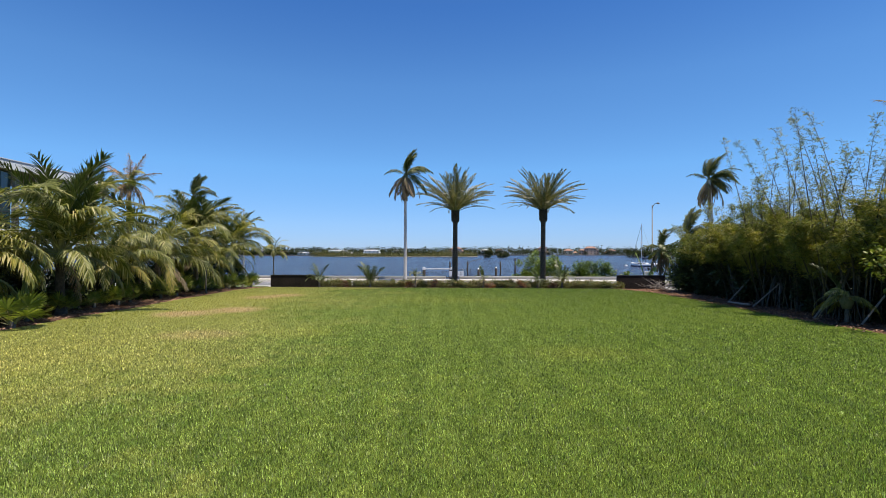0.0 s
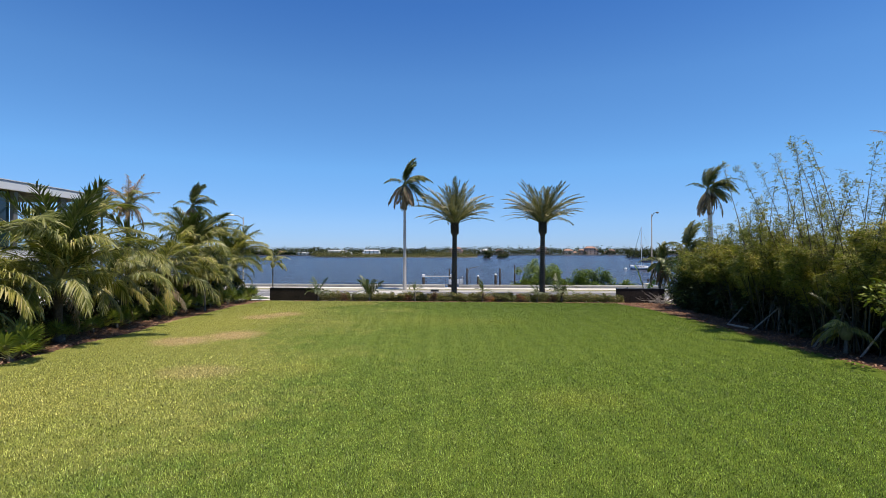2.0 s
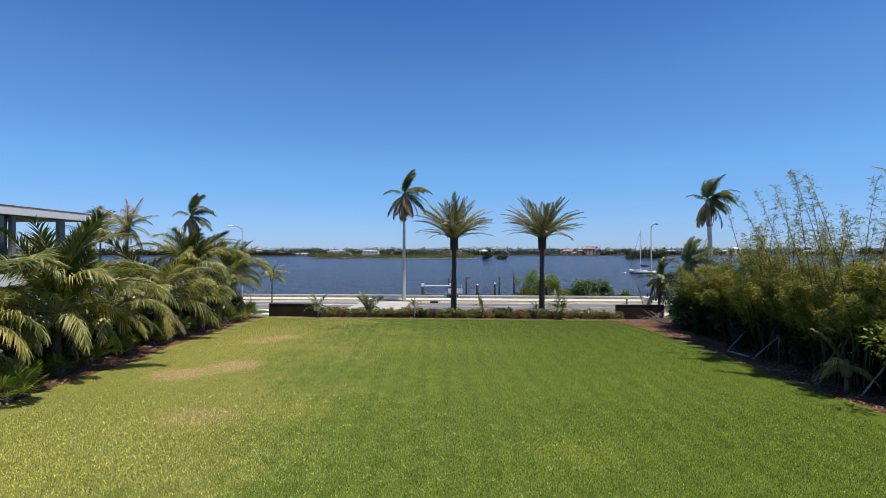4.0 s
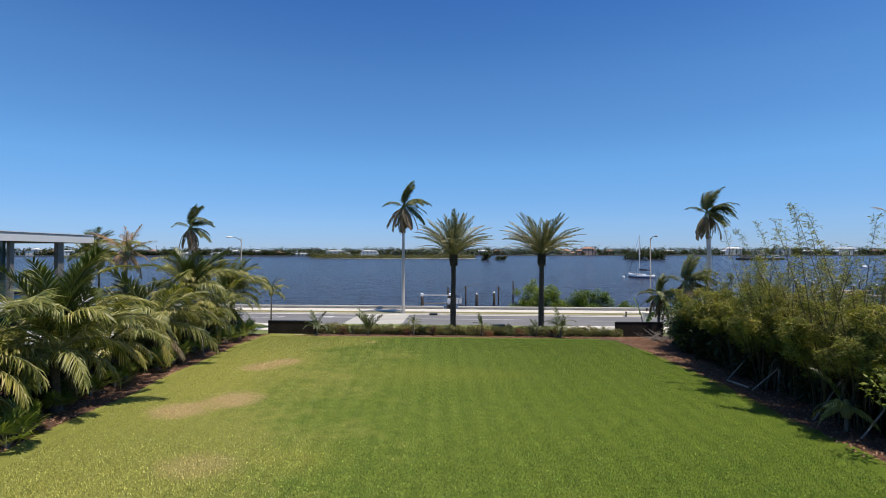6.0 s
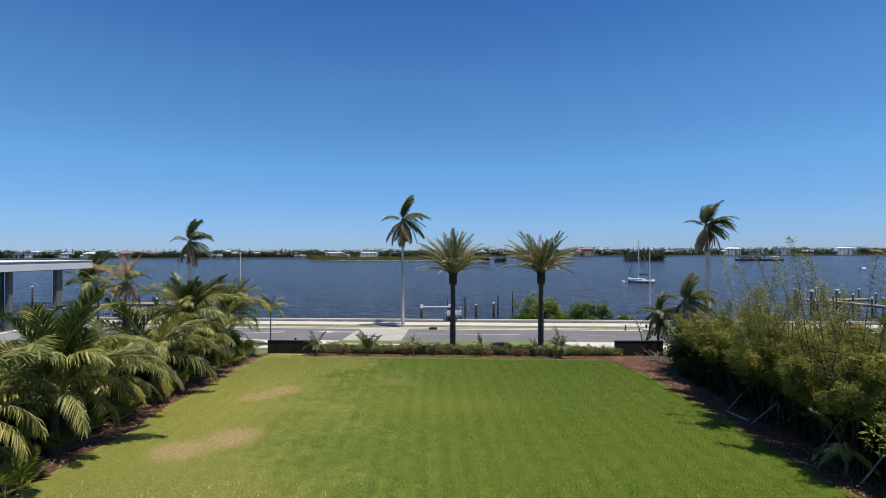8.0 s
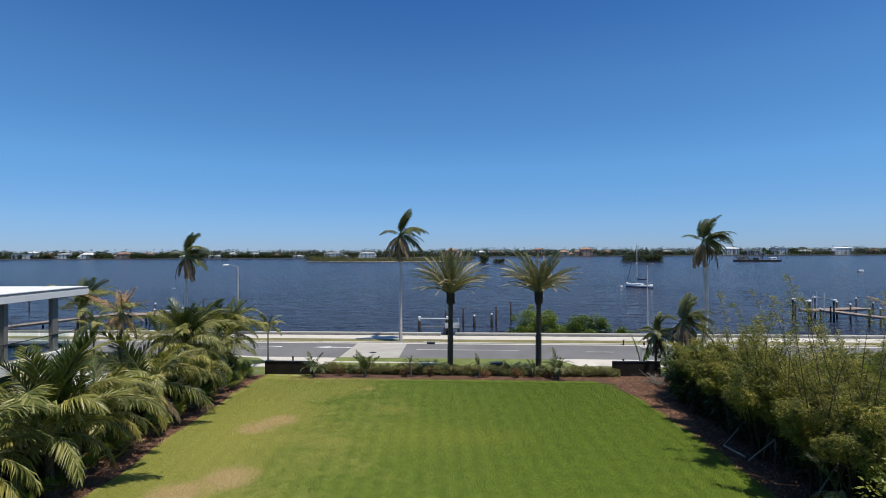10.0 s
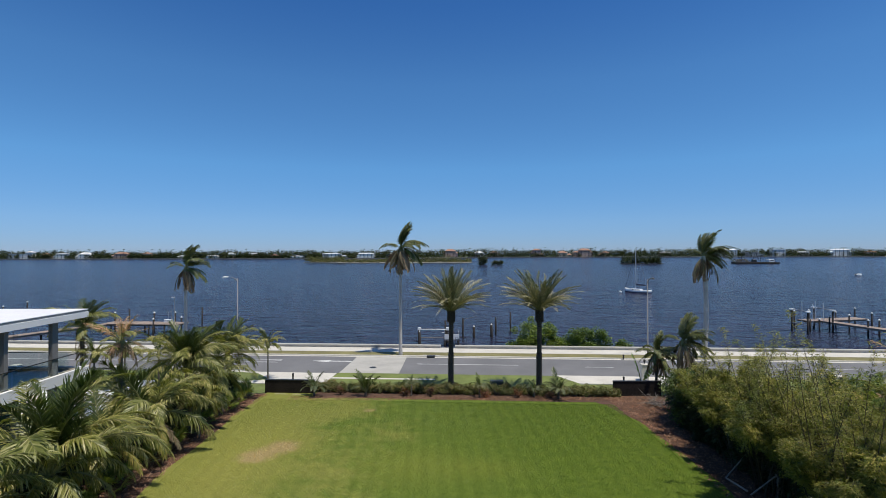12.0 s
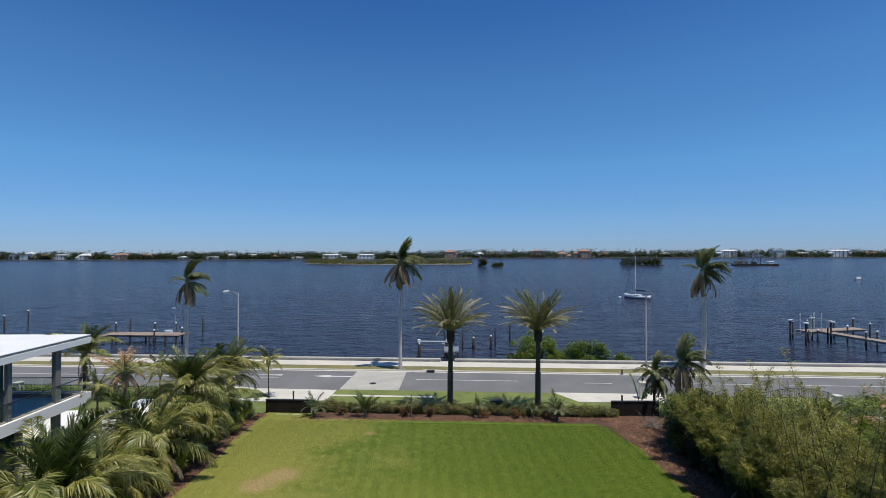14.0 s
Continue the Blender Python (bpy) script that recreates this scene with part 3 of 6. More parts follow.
strip("verge", -13.9, 9.4, 44.6, V_NEAR, LOW - 0.2, LOW + 0.02, M_VERGE, "strip of green grass beside the road", "grass verge")
strip("pavement", -14.2, -4.0, 46.9, 47.35, LOW - 0.2, LOW + 0.03, M_CONCRETE, "narrow pale concrete path behind the hedge", "pavement")


def flat(name, corners, z0, z1, mat, label, category):
    sh = Shape()
    sh.slab(corners, z0, z1)
    return tagged(part(name, sh, mat), label, category, kind="structure")


flat("driveway", [rd(u, v)[:2] for u, v in ((-13.9, 49.2), (-7.83, 49.15), (-8.1, 57.0), (-13.9, 57.0))], LOW - 0.15, LOW - 0.012, M_CONCRETE_ROAD, "pale concrete slab across the asphalt road", "concrete slab")
flat("driveway", [(-26, 50.6), (-21, 47.2), (-17, 46.2), (-12, 46.0), (-10.6, 46.6), (-10.3, 49.9), (-18, 50.6), (-26, 52.6)], LOW - 0.1, LOW + 0.026, M_CONCRETE, "pale concrete driveway apron beside the road", "driveway")
flat("verge", [(-22.5, 48.6), (-18.4, 47.0), (-16.2, 47.6), (-18.2, 50.0), (-22.5, 51.2)], LOW - 0.1, LOW + 0.04, M_VERGE, "small triangle of grass by the driveway", "grass verge")
flat("driveway", [(12.9, 45.6), (23.0, 44.8), (23.6, 47.7), (11.3, 48.65)], LOW - 0.1, LOW + 0.03, M_CONCRETE, "pale concrete driveway apron by the gate pillar", "driveway")
sh = Shape()
for u0, u1 in ((-420, -4.55), (-2.75, 420)):
    sh.slab([rd(u, v)[:2] for u, v in ((u0, V_WALK1), (u1, V_WALK1), (u1, V_SEA), (u0, V_SEA))], WATER - 2, LOW + 0.3)
    sh.slab([rd(u, v)[:2] for u, v in ((u0, V_WALK1 - 0.06), (u1, V_WALK1 - 0.06), (u1, V_SEA + 0.06), (u0, V_SEA + 0.06))], LOW + 0.3, LOW + 0.42, 1)
sh.slab([rd(u, v)[:2] for u, v in ((-4.55, V_WALK1), (-2.75, V_WALK1), (-2.75, V_SEA), (-4.55, V_SEA))], WATER - 2, LOW + 0.07)
tagged(part("seawall", sh, [M_SEAWALL, M_CONCRETE_ROAD]), "weathered grey concrete seawall with a flat cap", "seawall", kind="structure")


def painted(name, quads, mat, label, z=LOW - 0.006):
    sh = Shape()
    for c in quads:
        sh.slab(c, z - 0.006, z)
    return tagged(part(name, sh, mat), label, "road marking", kind="structure")


def bar(u0, u1, v0, v1):
    return [rd(u, v)[:2] for u, v in ((u0, v0), (u1, v0), (u1, v1), (u0, v1))]


painted("road_marking", [bar(-6.6, 4.4, 53.6, 53.73), bar(11.4, 14.3, 53.2, 53.32), bar(22, 60, 53.6, 53.73), bar(-120, -22, 53.6, 53.73)], M_MARK, "worn white lane line")
painted("road_marking", [[rd(-18.4, 54.5)[:2], rd(-16.4, 54.0)[:2], rd(-16.4, 54.3)[:2], rd(-13.95, 54.35)[:2], rd(-13.95, 54.7)[:2], rd(-16.4, 54.7)[:2], rd(-16.4, 55.1)[:2]], [rd(-25.0, 54.8)[:2], rd(-22.0, 54.5)[:2], rd(-22.0, 54.95)[:2]]], M_MARK, "white painted arrow on the asphalt")
sh = Shape()
sh.slab([(-4800, -600), (4800, -600), (4800, 4900), (-4800, 4900)], WATER - 3.0, WATER - 2.5)
tagged(part("lagoon_bed", sh, M_SAND), "sandy bed of the lagoon", "lagoon bed", kind="structure")
sh = Shape()
sh.add([(*rd(u, V_SEA - 0.25)[:2], WATER) for u in (-420, 420)] + [(4800, 4900, WATER), (-4800, 4900, WATER)], [(0, 1, 2, 3)])
sh.add([(*rd(-420, V_SEA - 0.25)[:2], WATER), (-4800, 4900, WATER), (-4800, 96, WATER)], [(0, 1, 2)])
sh.add([(*rd(420, V_SEA - 0.25)[:2], WATER), (4800, 22, WATER), (4800, 4900, WATER)], [(0, 1, 2)])
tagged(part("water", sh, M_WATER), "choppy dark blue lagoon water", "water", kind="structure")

# ---- palms ----
M_FROND_GREY = leaf("grey_green_date_leaf", ((0.06, 0.085, 0.035), (0.11, 0.13, 0.06), (0.20, 0.20, 0.11), (0.36, 0.33, 0.21)), through_light=0.2)
COCO_UP = frond_set("coconut_frond", M_FROND_DARK, 4, 10, length=3.5, start=84, end=38, leaflet=0.85, pairs=66, width=0.05, droop=0.25, lift=25, arch=1.6)
COCO_HIGH = frond_set("coconut_frond", M_FROND, 4, 15, length=4.1, start=74, end=-18, leaflet=0.95, pairs=72, width=0.048, droop=0.5, lift=15, arch=1.5, ragged=0.08)
COCO_MID = frond_set("coconut_frond", M_FROND, 4, 20, length=4.0, start=56, end=-50, leaflet=0.95, pairs=72, width=0.05, droop=0.85, lift=5, arch=1.4, ragged=0.08)
COCO_LOW = frond_set("coconut_frond", M_FROND, 4, 30, length=3.5, start=30, end=-66, leaflet=0.9, pairs=66, width=0.05, droop=1.2, lift=-5, arch=1.3)
COCO_OLD = frond_set("yellow_frond", M_FROND_YELLOW, 3, 40, length=3.0, start=8, end=-76, leaflet=0.75, pairs=54, width=0.055, droop=1.2, lift=-8, ragged=0.3)
COCO_DEAD = frond_set("dead_frond", M_FROND_DEAD, 3, 50, length=2.7, start=-35, end=-88, leaflet=0.55, width=0.06, droop=0.6, lift=-20, ragged=0.3)
SEA_UP = frond_set("coconut_frond", M_FROND_SEA, 3, 110, length=2.9, start=86, end=38, leaflet=0.8, pairs=52, width=0.085, droop=0.5, lift=18)
SEA_MID = frond_set("coconut_frond", M_FROND_SEA, 4, 120, length=3.1, start=48, end=-38, leaflet=0.75, pairs=52, width=0.085, droop=0.9, lift=4)
SEA_LOW = frond_set("coconut_frond", M_FROND_SEA, 3, 130, length=3.0, start=5, end=-55, leaflet=0.7, pairs=50, width=0.085, droop=0.9, lift=-5)
SEA_DEAD = frond_set("dead_frond", M_FROND_DEAD, 4, 140, length=2.8, start=-48, end=-100, leaflet=0.6, pairs=44, width=0.085, droop=0.7, lift=-20, ragged=0.2)
COCO_RUST = frond_set("rust_frond", M_FROND_RUST, 4, 60, length=1.9, start=58, end=18, leaflet=0.42, droop=0.6, lift=10, ragged=0.35, pairs=34, width=0.04)
DATE_UP = frond_set("date_frond", M_FROND_GREY, 4, 70, length=3.7, start=80, end=50, leaflet=0.52, pairs=66, width=0.034, droop=0.1, lift=38, bare=0.1)
DATE_MID = frond_set("date_frond", M_FROND_DATE, 4, 80, length=3.8, start=54, end=4, leaflet=0.5, pairs=64, width=0.034, droop=0.15, lift=35, bare=0.1)
DATE_LOW = frond_set("date_frond", M_FROND_DATE, 3, 90, length=3.5, start=32, end=-20, leaflet=0.42, pairs=52, width=0.03, droop=0.2, lift=25, bare=0.1, ragged=0.5)


def coconut_palm(x, y, height, label, seed, size=1.0, up=6, mid=9, low=6, old=3, dead=0, lean=(0, 0), wind=8.0, r=0.14, bark=None, group="", curve=0.0, z=None, wide=(0, 360), high=None, sea=False):
    rng = random.Random(seed)
    base = thing("coconut_palm", pose(x, y, (ground_height(x, y) if z is None else z) - 0.03), label, "palm tree", group)
    sh, top = trunk_shape(height, r, r * 0.72, lean, curve, 0.22, 0.05, 10, seed)
    part("trunk", sh, bark or M_BARK_MID, base, smooth=True)
    hub = thing_crown(base, top)
    sea = sea or bark is M_BARK_PALE
    for meshes, n, pitch, name in ((SEA_UP, up, (-4, 14), "frond"), (SEA_MID, mid, (-12, 14), "frond"), (SEA_LOW, low, (-14, 12), "frond"),
                                   (SEA_DEAD, dead, (-26, 14), "dead_frond")) if sea else ((COCO_UP, up, (-16, 8), "frond"), (COCO_HIGH, up // 2 if high is None else high, (-12, 10), "frond"), (COCO_MID, mid, (-14, 14), "frond"), (COCO_LOW, low, (-14, 12), "frond"),
                                   (COCO_OLD, old, (-14, 12), "old_frond"), (COCO_DEAD, dead, (-30, 22), "dead_frond")):
        rs = rng.randrange(9999)
        k = size * (1.05 if meshes is SEA_DEAD else 1.0)
        crown_at(base, top, meshes, n, seed=rs, scale=(0.8 * k, 1.12 * k), wind=wind, pitch=pitch, name=name,
                 label="dry brown hanging frond" if name == "dead_frond" else "", azimuth=wide if name != "dead_frond" else (0, 360))
    if wide != (0, 360):
        crown_at(base, top, SEA_MID, 2, seed=seed + 7, scale=(0.7 * size, 0.85 * size), pitch=(-10, 10), azimuth=(150, 215))
    return base


def thing_crown(base, top):
    """The swollen crown shaft where the leaf stalks join."""
    sh = Shape()
    sh.tube([(top[0], top[1], top[2] - 0.35), (top[0], top[1], top[2] - 0.1), (top[0], top[1], top[2] + 0.3)], [0.13, 0.22, 0.06], 8)
    return part("crown_shaft", sh, M_RIB, base, "fibrous green-brown crown shaft", smooth=True)


def crown_at(base, top, meshes, count, seed=0, scale=(0.9, 1.1), wind=0.0, pitch=(-6, 6), name="frond", label="", azimuth=(0, 360), radius=0.08):
    rng = random.Random(seed)
    start = rng.uniform(0, 360)
    for i in range(count):
        a = start + i * 137.5 + rng.uniform(-15, 15)
        if azimuth != (0, 360):
            a = azimuth[0] + (a % 360) / 360 * (azimuth[1] - azimuth[0])
        a -= wind * math.sin(radians(a))
        s = rng.uniform(*scale)
        m = pose(top[0], top[1], top[2] + rng.uniform(-0.08, 0.15), 0, 0, a) @ pose(radius, 0, 0, rng.uniform(-24, 24), -rng.uniform(*pitch), 0)
        part(name, meshes[rng.randrange(len(meshes))], None, base, label, m @ Matrix.Diagonal((s, s, s, 1)))


def date_palm(x, y, height, label, seed):
    base = thing("date_palm", pose(x, y, ground_height(x, y) - 0.03), label, "palm tree", "date palms behind the hedge")
    sh, top = trunk_shape(height - 0.9, 0.215, 0.20, (0.05, 0), 0, 0.16, 0.06, 14, seed, 0.25)
    part("trunk", sh, M_BARK_DARK, base)
    sh = Shape()
    for i in range(150):
        a, zz = i * 2.39996, 0.15 + 3.1 * i / 150
        c, s = math.cos(a), math.sin(a)
        q = np.array([0.05 * zz / height + 0.205 * c, 0.205 * s, zz])
        sh.tube([q, q + np.array([0.055 * c, 0.055 * s, 0.10])], [0.05, 0.022], 4)
    part("leaf_scar", sh, M_BARK_MID, base, "cut leaf stubs on the lower trunk")
    sh = Shape()
    boss = [(top[0], top[1], height - 0.98 + i * 0.17) for i in range(8)]
    sh.tube(boss, [0.21, 0.25, 0.27, 0.28, 0.28, 0.28, 0.24, 0.12], 14)
    rng = np.random.default_rng(seed)
    for i in range(110):
        a, zz = i * 2.39996, height - 0.85 + 1.0 * i / 110
        rr = 0.25
        c, s = math.cos(a), math.sin(a)
        q = np.array([top[0] + rr * c, top[1] + rr * s, zz])
        sh.tube([q, q + np.array([0.10 * c, 0.10 * s, 0.16])], [0.06, 0.03], 4)
    part("leaf_base_boss", sh, M_BARK_DARK, base, "thick dark boss of cut leaf bases")
    top = (top[0], top[1], height + 0.15)
    crown_at(base, top, DATE_UP, 26, seed, (0.85, 1.1), 0, (-18, 16), radius=0.15)
    crown_at(base, top, DATE_MID, 40, seed + 1, (0.9, 1.1), 0, (-18, 16), radius=0.2)
    crown_at(base, top, DATE_LOW, 20, seed + 2, (0.75, 1.05), 0, (-8, 12), radius=0.25, label="ragged dry lower frond")
    return base


date_palm(0.98, 43.2, 6.75, "date palm with dark trunk and upright grey-green fronds", 3)
date_palm(8.58, 42.8, 6.8, "full date palm with dark trunk and grey-green fronds", 8)
coconut_palm(-4.55, 58.6, 12.6, "tall coconut palm with pale trunk and hanging dead fronds", 5, 1.05, 9, 10, 5, 0, 30, r=0.2, bark=M_BARK_PALE, wind=30, wide=(-80, 80), z=LOW + 0.06, group="coconut palms by the pavement")
coconut_palm(-31.2, 61.4, 10.2, "wind-blown coconut palm by the seawall pavement", 15, 1.0, 7, 8, 4, 0, 18, r=0.21, bark=M_BARK_PALE, wind=30, wide=(-80, 80), z=LOW + 0.06, group="coconut palms by the pavement")
coconut_palm(30.2, 56.4, 11.6, "coconut palm with curved pale trunk and brown hanging fronds", 25, 1.05, 9, 12, 8, 0, 14, r=0.29, bark=M_BARK_PALE, wind=30, wide=(-80, 80), z=LOW + 0.06, group="coconut palms by the pavement", curve=0.3)

# the row of palms beside the lawn
ROW = "palms in the mulch bed"
coconut_palm(-17.9, 12.6, 2.2, "bushy coconut palm with pale drooping fronds", 30, 1.0, 3, 8, 6, 4, 1, group=ROW, high=2)
coconut_palm(-16.6, 16.3, 2.1, "bushy coconut palm with pale drooping fronds", 31, 1.08, 3, 9, 7, 4, 2, group=ROW, high=2, bark=M_BARK_DARK)
coconut_palm(-15.6, 20.1, 2.4, "young coconut palm with long arching fronds", 32, 1.18, 13, 9, 6, 3, 2, group=ROW, r=0.19, high=9, bark=M_BARK_DARK)
coconut_palm(-18.1, 19.0, 1.9, "young coconut palm with yellowing lower fronds", 33, 0.9, 1, 7, 7, 4, 1, group=ROW, high=0)
coconut_palm(-16.3, 24.2, 1.9, "young coconut palm with broad pale fronds", 38, 0.9, 2, 8, 6, 4, 2, group=ROW, high=2, bark=M_BARK_DARK)
coconut_palm(-16.2, 28.0, 2.3, "coconut palm with pale arching fronds", 34, 1.05, 3, 8, 6, 3, 1, group=ROW, r=0.18, high=2, bark=M_BARK_DARK)
coconut_palm(-18.2, 28.9, 2.2, "coconut palm with dense drooping fronds", 39, 0.9, 2, 7, 6, 3, 1, group=ROW, high=1)
coconut_palm(-17.0, 33.6, 3.5, "coconut palm with dark upright young fronds", 36, 1.04, 14, 8, 6, 3, 1, group=ROW, high=7, wind=25)
coconut_palm(-16.1, 32.2, 2.0, "coconut palm with dense drooping fronds", 35, 0.85, 2, 7, 6, 3, 1, group=ROW, high=1)
coconut_palm(-16.4, 36.6, 2.2, "coconut palm with a long pale frond over the lawn", 40, 0.9, 2, 7, 6, 3, 0, group=ROW, high=2)
coconut_palm(-17.0, 40.0, 3.3, "coconut palm blown to one side by the wind", 37, 0.88, 11, 8, 5, 3, 0, group=ROW, wind=45, high=6)
coconut_palm(-14.7, 30.6, 2.1, "thin young palm on a slender pale trunk", 45, 0.42, 3, 6, 3, 2, 0, group=ROW, r=0.05)
# behind them, nearer the road
coconut_palm(-16.3, 47.4, 3.4, "slender young palm with thin trunk by the driveway", 41, 0.5, 3, 7, 4, 0, 0, r=0.07)
coconut_palm(-24.7, 34.6, 5.9, "palm with ragged fronds beside the house", 42, 0.68, 8, 8, 4, 0, 5, r=0.13, wind=30)
coconut_palm(-26.3, 41.8, 3.2, "small yellow-green palm beside the house", 43, 0.5, 3, 7, 4, 2, 0, r=0.08)
coconut_palm(-24.6, 43.8, 3.0, "small yellow-green palm by the iron fence", 44, 0.5, 3, 6, 4, 2, 0, r=0.08)


def rust_palm(x, y, height, seed):
    base = thing("dry_palm", pose(x, y, ground_height(x, y) - 0.03), "storm-dried palm with rust-coloured fronds and green heart", "palm tree")
    sh, top = trunk_shape(height, 0.10, 0.08, (0.1, 0), 0, 0.2, 0.05, 10, seed)
    part("trunk", sh, M_BARK_MID, base, smooth=True)
    thing_crown(base, top)
    crown_at(base, top, COCO_RUST, 9, seed, (0.75, 1.05), 0, (-14, 14), "rust_frond", "dry rust-coloured frond")
    crown_at(base, top, COCO_RUST, 12, seed + 3, (0.5, 0.8), 0, (-120, -60), "rust_frond", "dry rust-coloured frond")
    crown_at(base, top, COCO_MID, 7, seed + 1, (0.3, 0.42), 0, (-5, 35), "frond")
    crown_at(base, top, COCO_DEAD, 5, seed + 2, (0.45, 0.6), 0, (-10, 30), "dead_frond", "dry brown hanging frond")
    return base


rust_palm(-17.7, 27.7, 6.4, 51)
coconut_palm(-18.2, 26.4, 5.9, "slim small palm with yellow-green fronds", 52, 0.3, 4, 6, 3, 1, 1, r=0.06)
rust_palm(16.5, 16.8, 7.0, 53)
# palms among and behind the bamboo
coconut_palm(18.3, 41.8, 3.4, "dark wind-torn palm beside the bamboo", 61, 0.66, 6, 10, 8, 0, 20, r=0.12, wind=40, sea=True)
coconut_palm(19.9, 40.6, 4.4, "wind-blown palm with dark upright fronds", 62, 0.85, 9, 8, 6, 0, 16, r=0.13, wind=40, wide=(-70, 80), sea=True)
coconut_palm(20.2, 16.2, 5.4, "palm with dry rust-brown frond tips", 63, 0.9, 3, 6, 4, 5, 5, r=0.15, wind=10)
coconut_palm(24.5, 31.5, 1.6, "coconut palm behind the bamboo thicket", 64, 0.7, 4, 8, 6, 2, 1, wind=20)
coconut_palm(22.0, 22.5, 2.8, "coconut palm rising behind the bamboo", 66, 0.8, 5, 8, 6, 2, 2, wind=20)
coconut_palm(14.5, 17.8, 0.85, "small bright yellow-green palm in the mulch", 67, 0.42, 1, 1, 0, 8, 1, r=0.06, high=0)

# ---- low dark wall and hedge at the end of the lawn ----
def wall_piece(a, b, top):
    sh = Shape()
    d = (Vector(b) - Vector(a)).normalized()
    n = Vector((-d.y, d.x))
    a, b = Vector(a), Vector(b)
    sh.slab([tuple(a), tuple(b), tuple(b + n * 0.22), tuple(a + n * 0.22)], LOW - 0.3, top - 0.07)
    e = 0.03
    sh.slab([tuple(a - n * e), tuple(b - n * e), tuple(b + n * (0.22 + e)), tuple(a + n * (0.22 + e))], top - 0.07, top, 1)
    return tagged(part("boundary_wall", sh, [M_WALL_DARK, M_DARK_METAL]), "low dark boundary wall with flat cap", "wall", kind="structure")


wall_piece((-14.6, 41.75), (-10.4, 41.45), 0.68)
flat("edging", [(-13.6, 40.9), (-12.5, 40.8), (-12.5, 41.15), (-13.6, 41.25)], -0.7, -0.36, M_CONCRETE, "pale flush paving slab before the wall", "paving")
flat("edging", [(-12.2, 40.8), (-11.0, 40.7), (-11.0, 41.05), (-12.2, 41.15)], -0.7, -0.36, M_CONCRETE, "pale flush paving slab before the wall", "paving")
wall_piece((14.3, 40.75), (18.2, 40.68), 0.68)


def leafy(name, label, category, x, y, z, centres, radii, per, size, mat, seed, width=0.4, stems=True, group=""):
    """A shrub: stems that fork from the foot, and a crown of many small leaves in uneven clumps."""
    rng = np.random.default_rng(seed)
    base = thing(name, pose(x, y, z), label, category, group)
    if stems:
        sh = Shape()
        for c in centres[:: max(1, len(centres) // 8)]:
            c = np.asarray(c, float)
            mid = c * 0.5 + np.array([0, 0, c[2] * 0.12]) + rng.normal(0, 0.05, 3)
            sh.tube([(rng.normal(0, 0.05), rng.normal(0, 0.05), -0.08), mid, c], [0.035, 0.025, 0.01], 5)
        part("stem", sh, M_BARK_MID, base)
    sh = Shape()
    scatter_leaves(sh, centres, radii, per, size, rng, width)
    part("foliage", sh, mat, base)
    return base


def clumps(rng, n, rx, ry, z0, z1, r):
    return [(rng.normal(0, rx * 0.5), rng.normal(0, ry * 0.5), rng.uniform(z0, z1)) for _ in range(n)], [rng.uniform(0.7, 1.25) * r for _ in range(n)]


# the hedge, plant by plant
HEDGE_RNG = np.random.default_rng(4)
for i, (u, v) in enumerate([(u, 41.4) for u in np.arange(-13.6, 11.4, 0.95)] + [(u, 42.1) for u in np.arange(-13.2, 11.2, 0.95)]):
    x, y, _ = rd(u, v)
    h = (0.66 if v < 42 else 0.8) + HEDGE_RNG.uniform(-0.06, 0.1)
    cs = [(HEDGE_RNG.uniform(-0.5, 0.5), HEDGE_RNG.uniform(-0.4, 0.4), HEDGE_RNG.uniform(0.12, h - 0.1)) for _ in range(22)]
    leafy("hedge_plant", "clipped green and bronze hedge plant in a row", "hedge", x, y, ground_height(x, y) - 0.02, cs, [HEDGE_RNG.uniform(0.13, 0.24) for _ in cs], 60, 0.12, M_HEDGE, 100 + i, 0.42, group="hedge along the lawn")

M_CROTON = leaf("croton_leaf", ((0.10, 0.03, 0.02), (0.22, 0.07, 0.04), (0.30, 0.15, 0.06), (0.09, 0.10, 0.03)), 0.45)
for i, (x, y, h) in enumerate(((-8.1, 41.0, 0.65), (-2.9, 40.6, 0.5), (-0.75, 40.4, 0.75), (3.7, 40.1, 0.55), (6.25, 39.9, 0.7), (8.8, 39.7, 0.5))):
    rng = np.random.default_rng(130 + i)
    cs, rs = clumps(rng, 12, 0.3, 0.25, 0.15, h, 0.14)
    leafy("croton", "small croton with red-bronze leaves in the mulch", "shrub", x, y, ground_height(x, y) - 0.04, cs, rs, 26, 0.17, M_CROTON, 140 + i, 0.3, group="crotons before the hedge")
M_FROND_BLUE = leaf("grey_green_palm_leaf", ((0.07, 0.10, 0.05), (0.13, 0.16, 0.09), (0.22, 0.23, 0.15)), 0.5)
SMALL_FROND = frond_set("small_frond", M_FROND_DARK, 3, 160, length=1.25, start=82, end=42, leaflet=0.34, pairs=26, width=0.03, droop=0.2, lift=24, rib=0.012)
SMALL_ARCH = frond_set("small_frond", M_FROND_BLUE, 3, 170, length=1.15, start=65, end=-40, leaflet=0.30, pairs=26, width=0.03, droop=0.4, lift=15, rib=0.012)


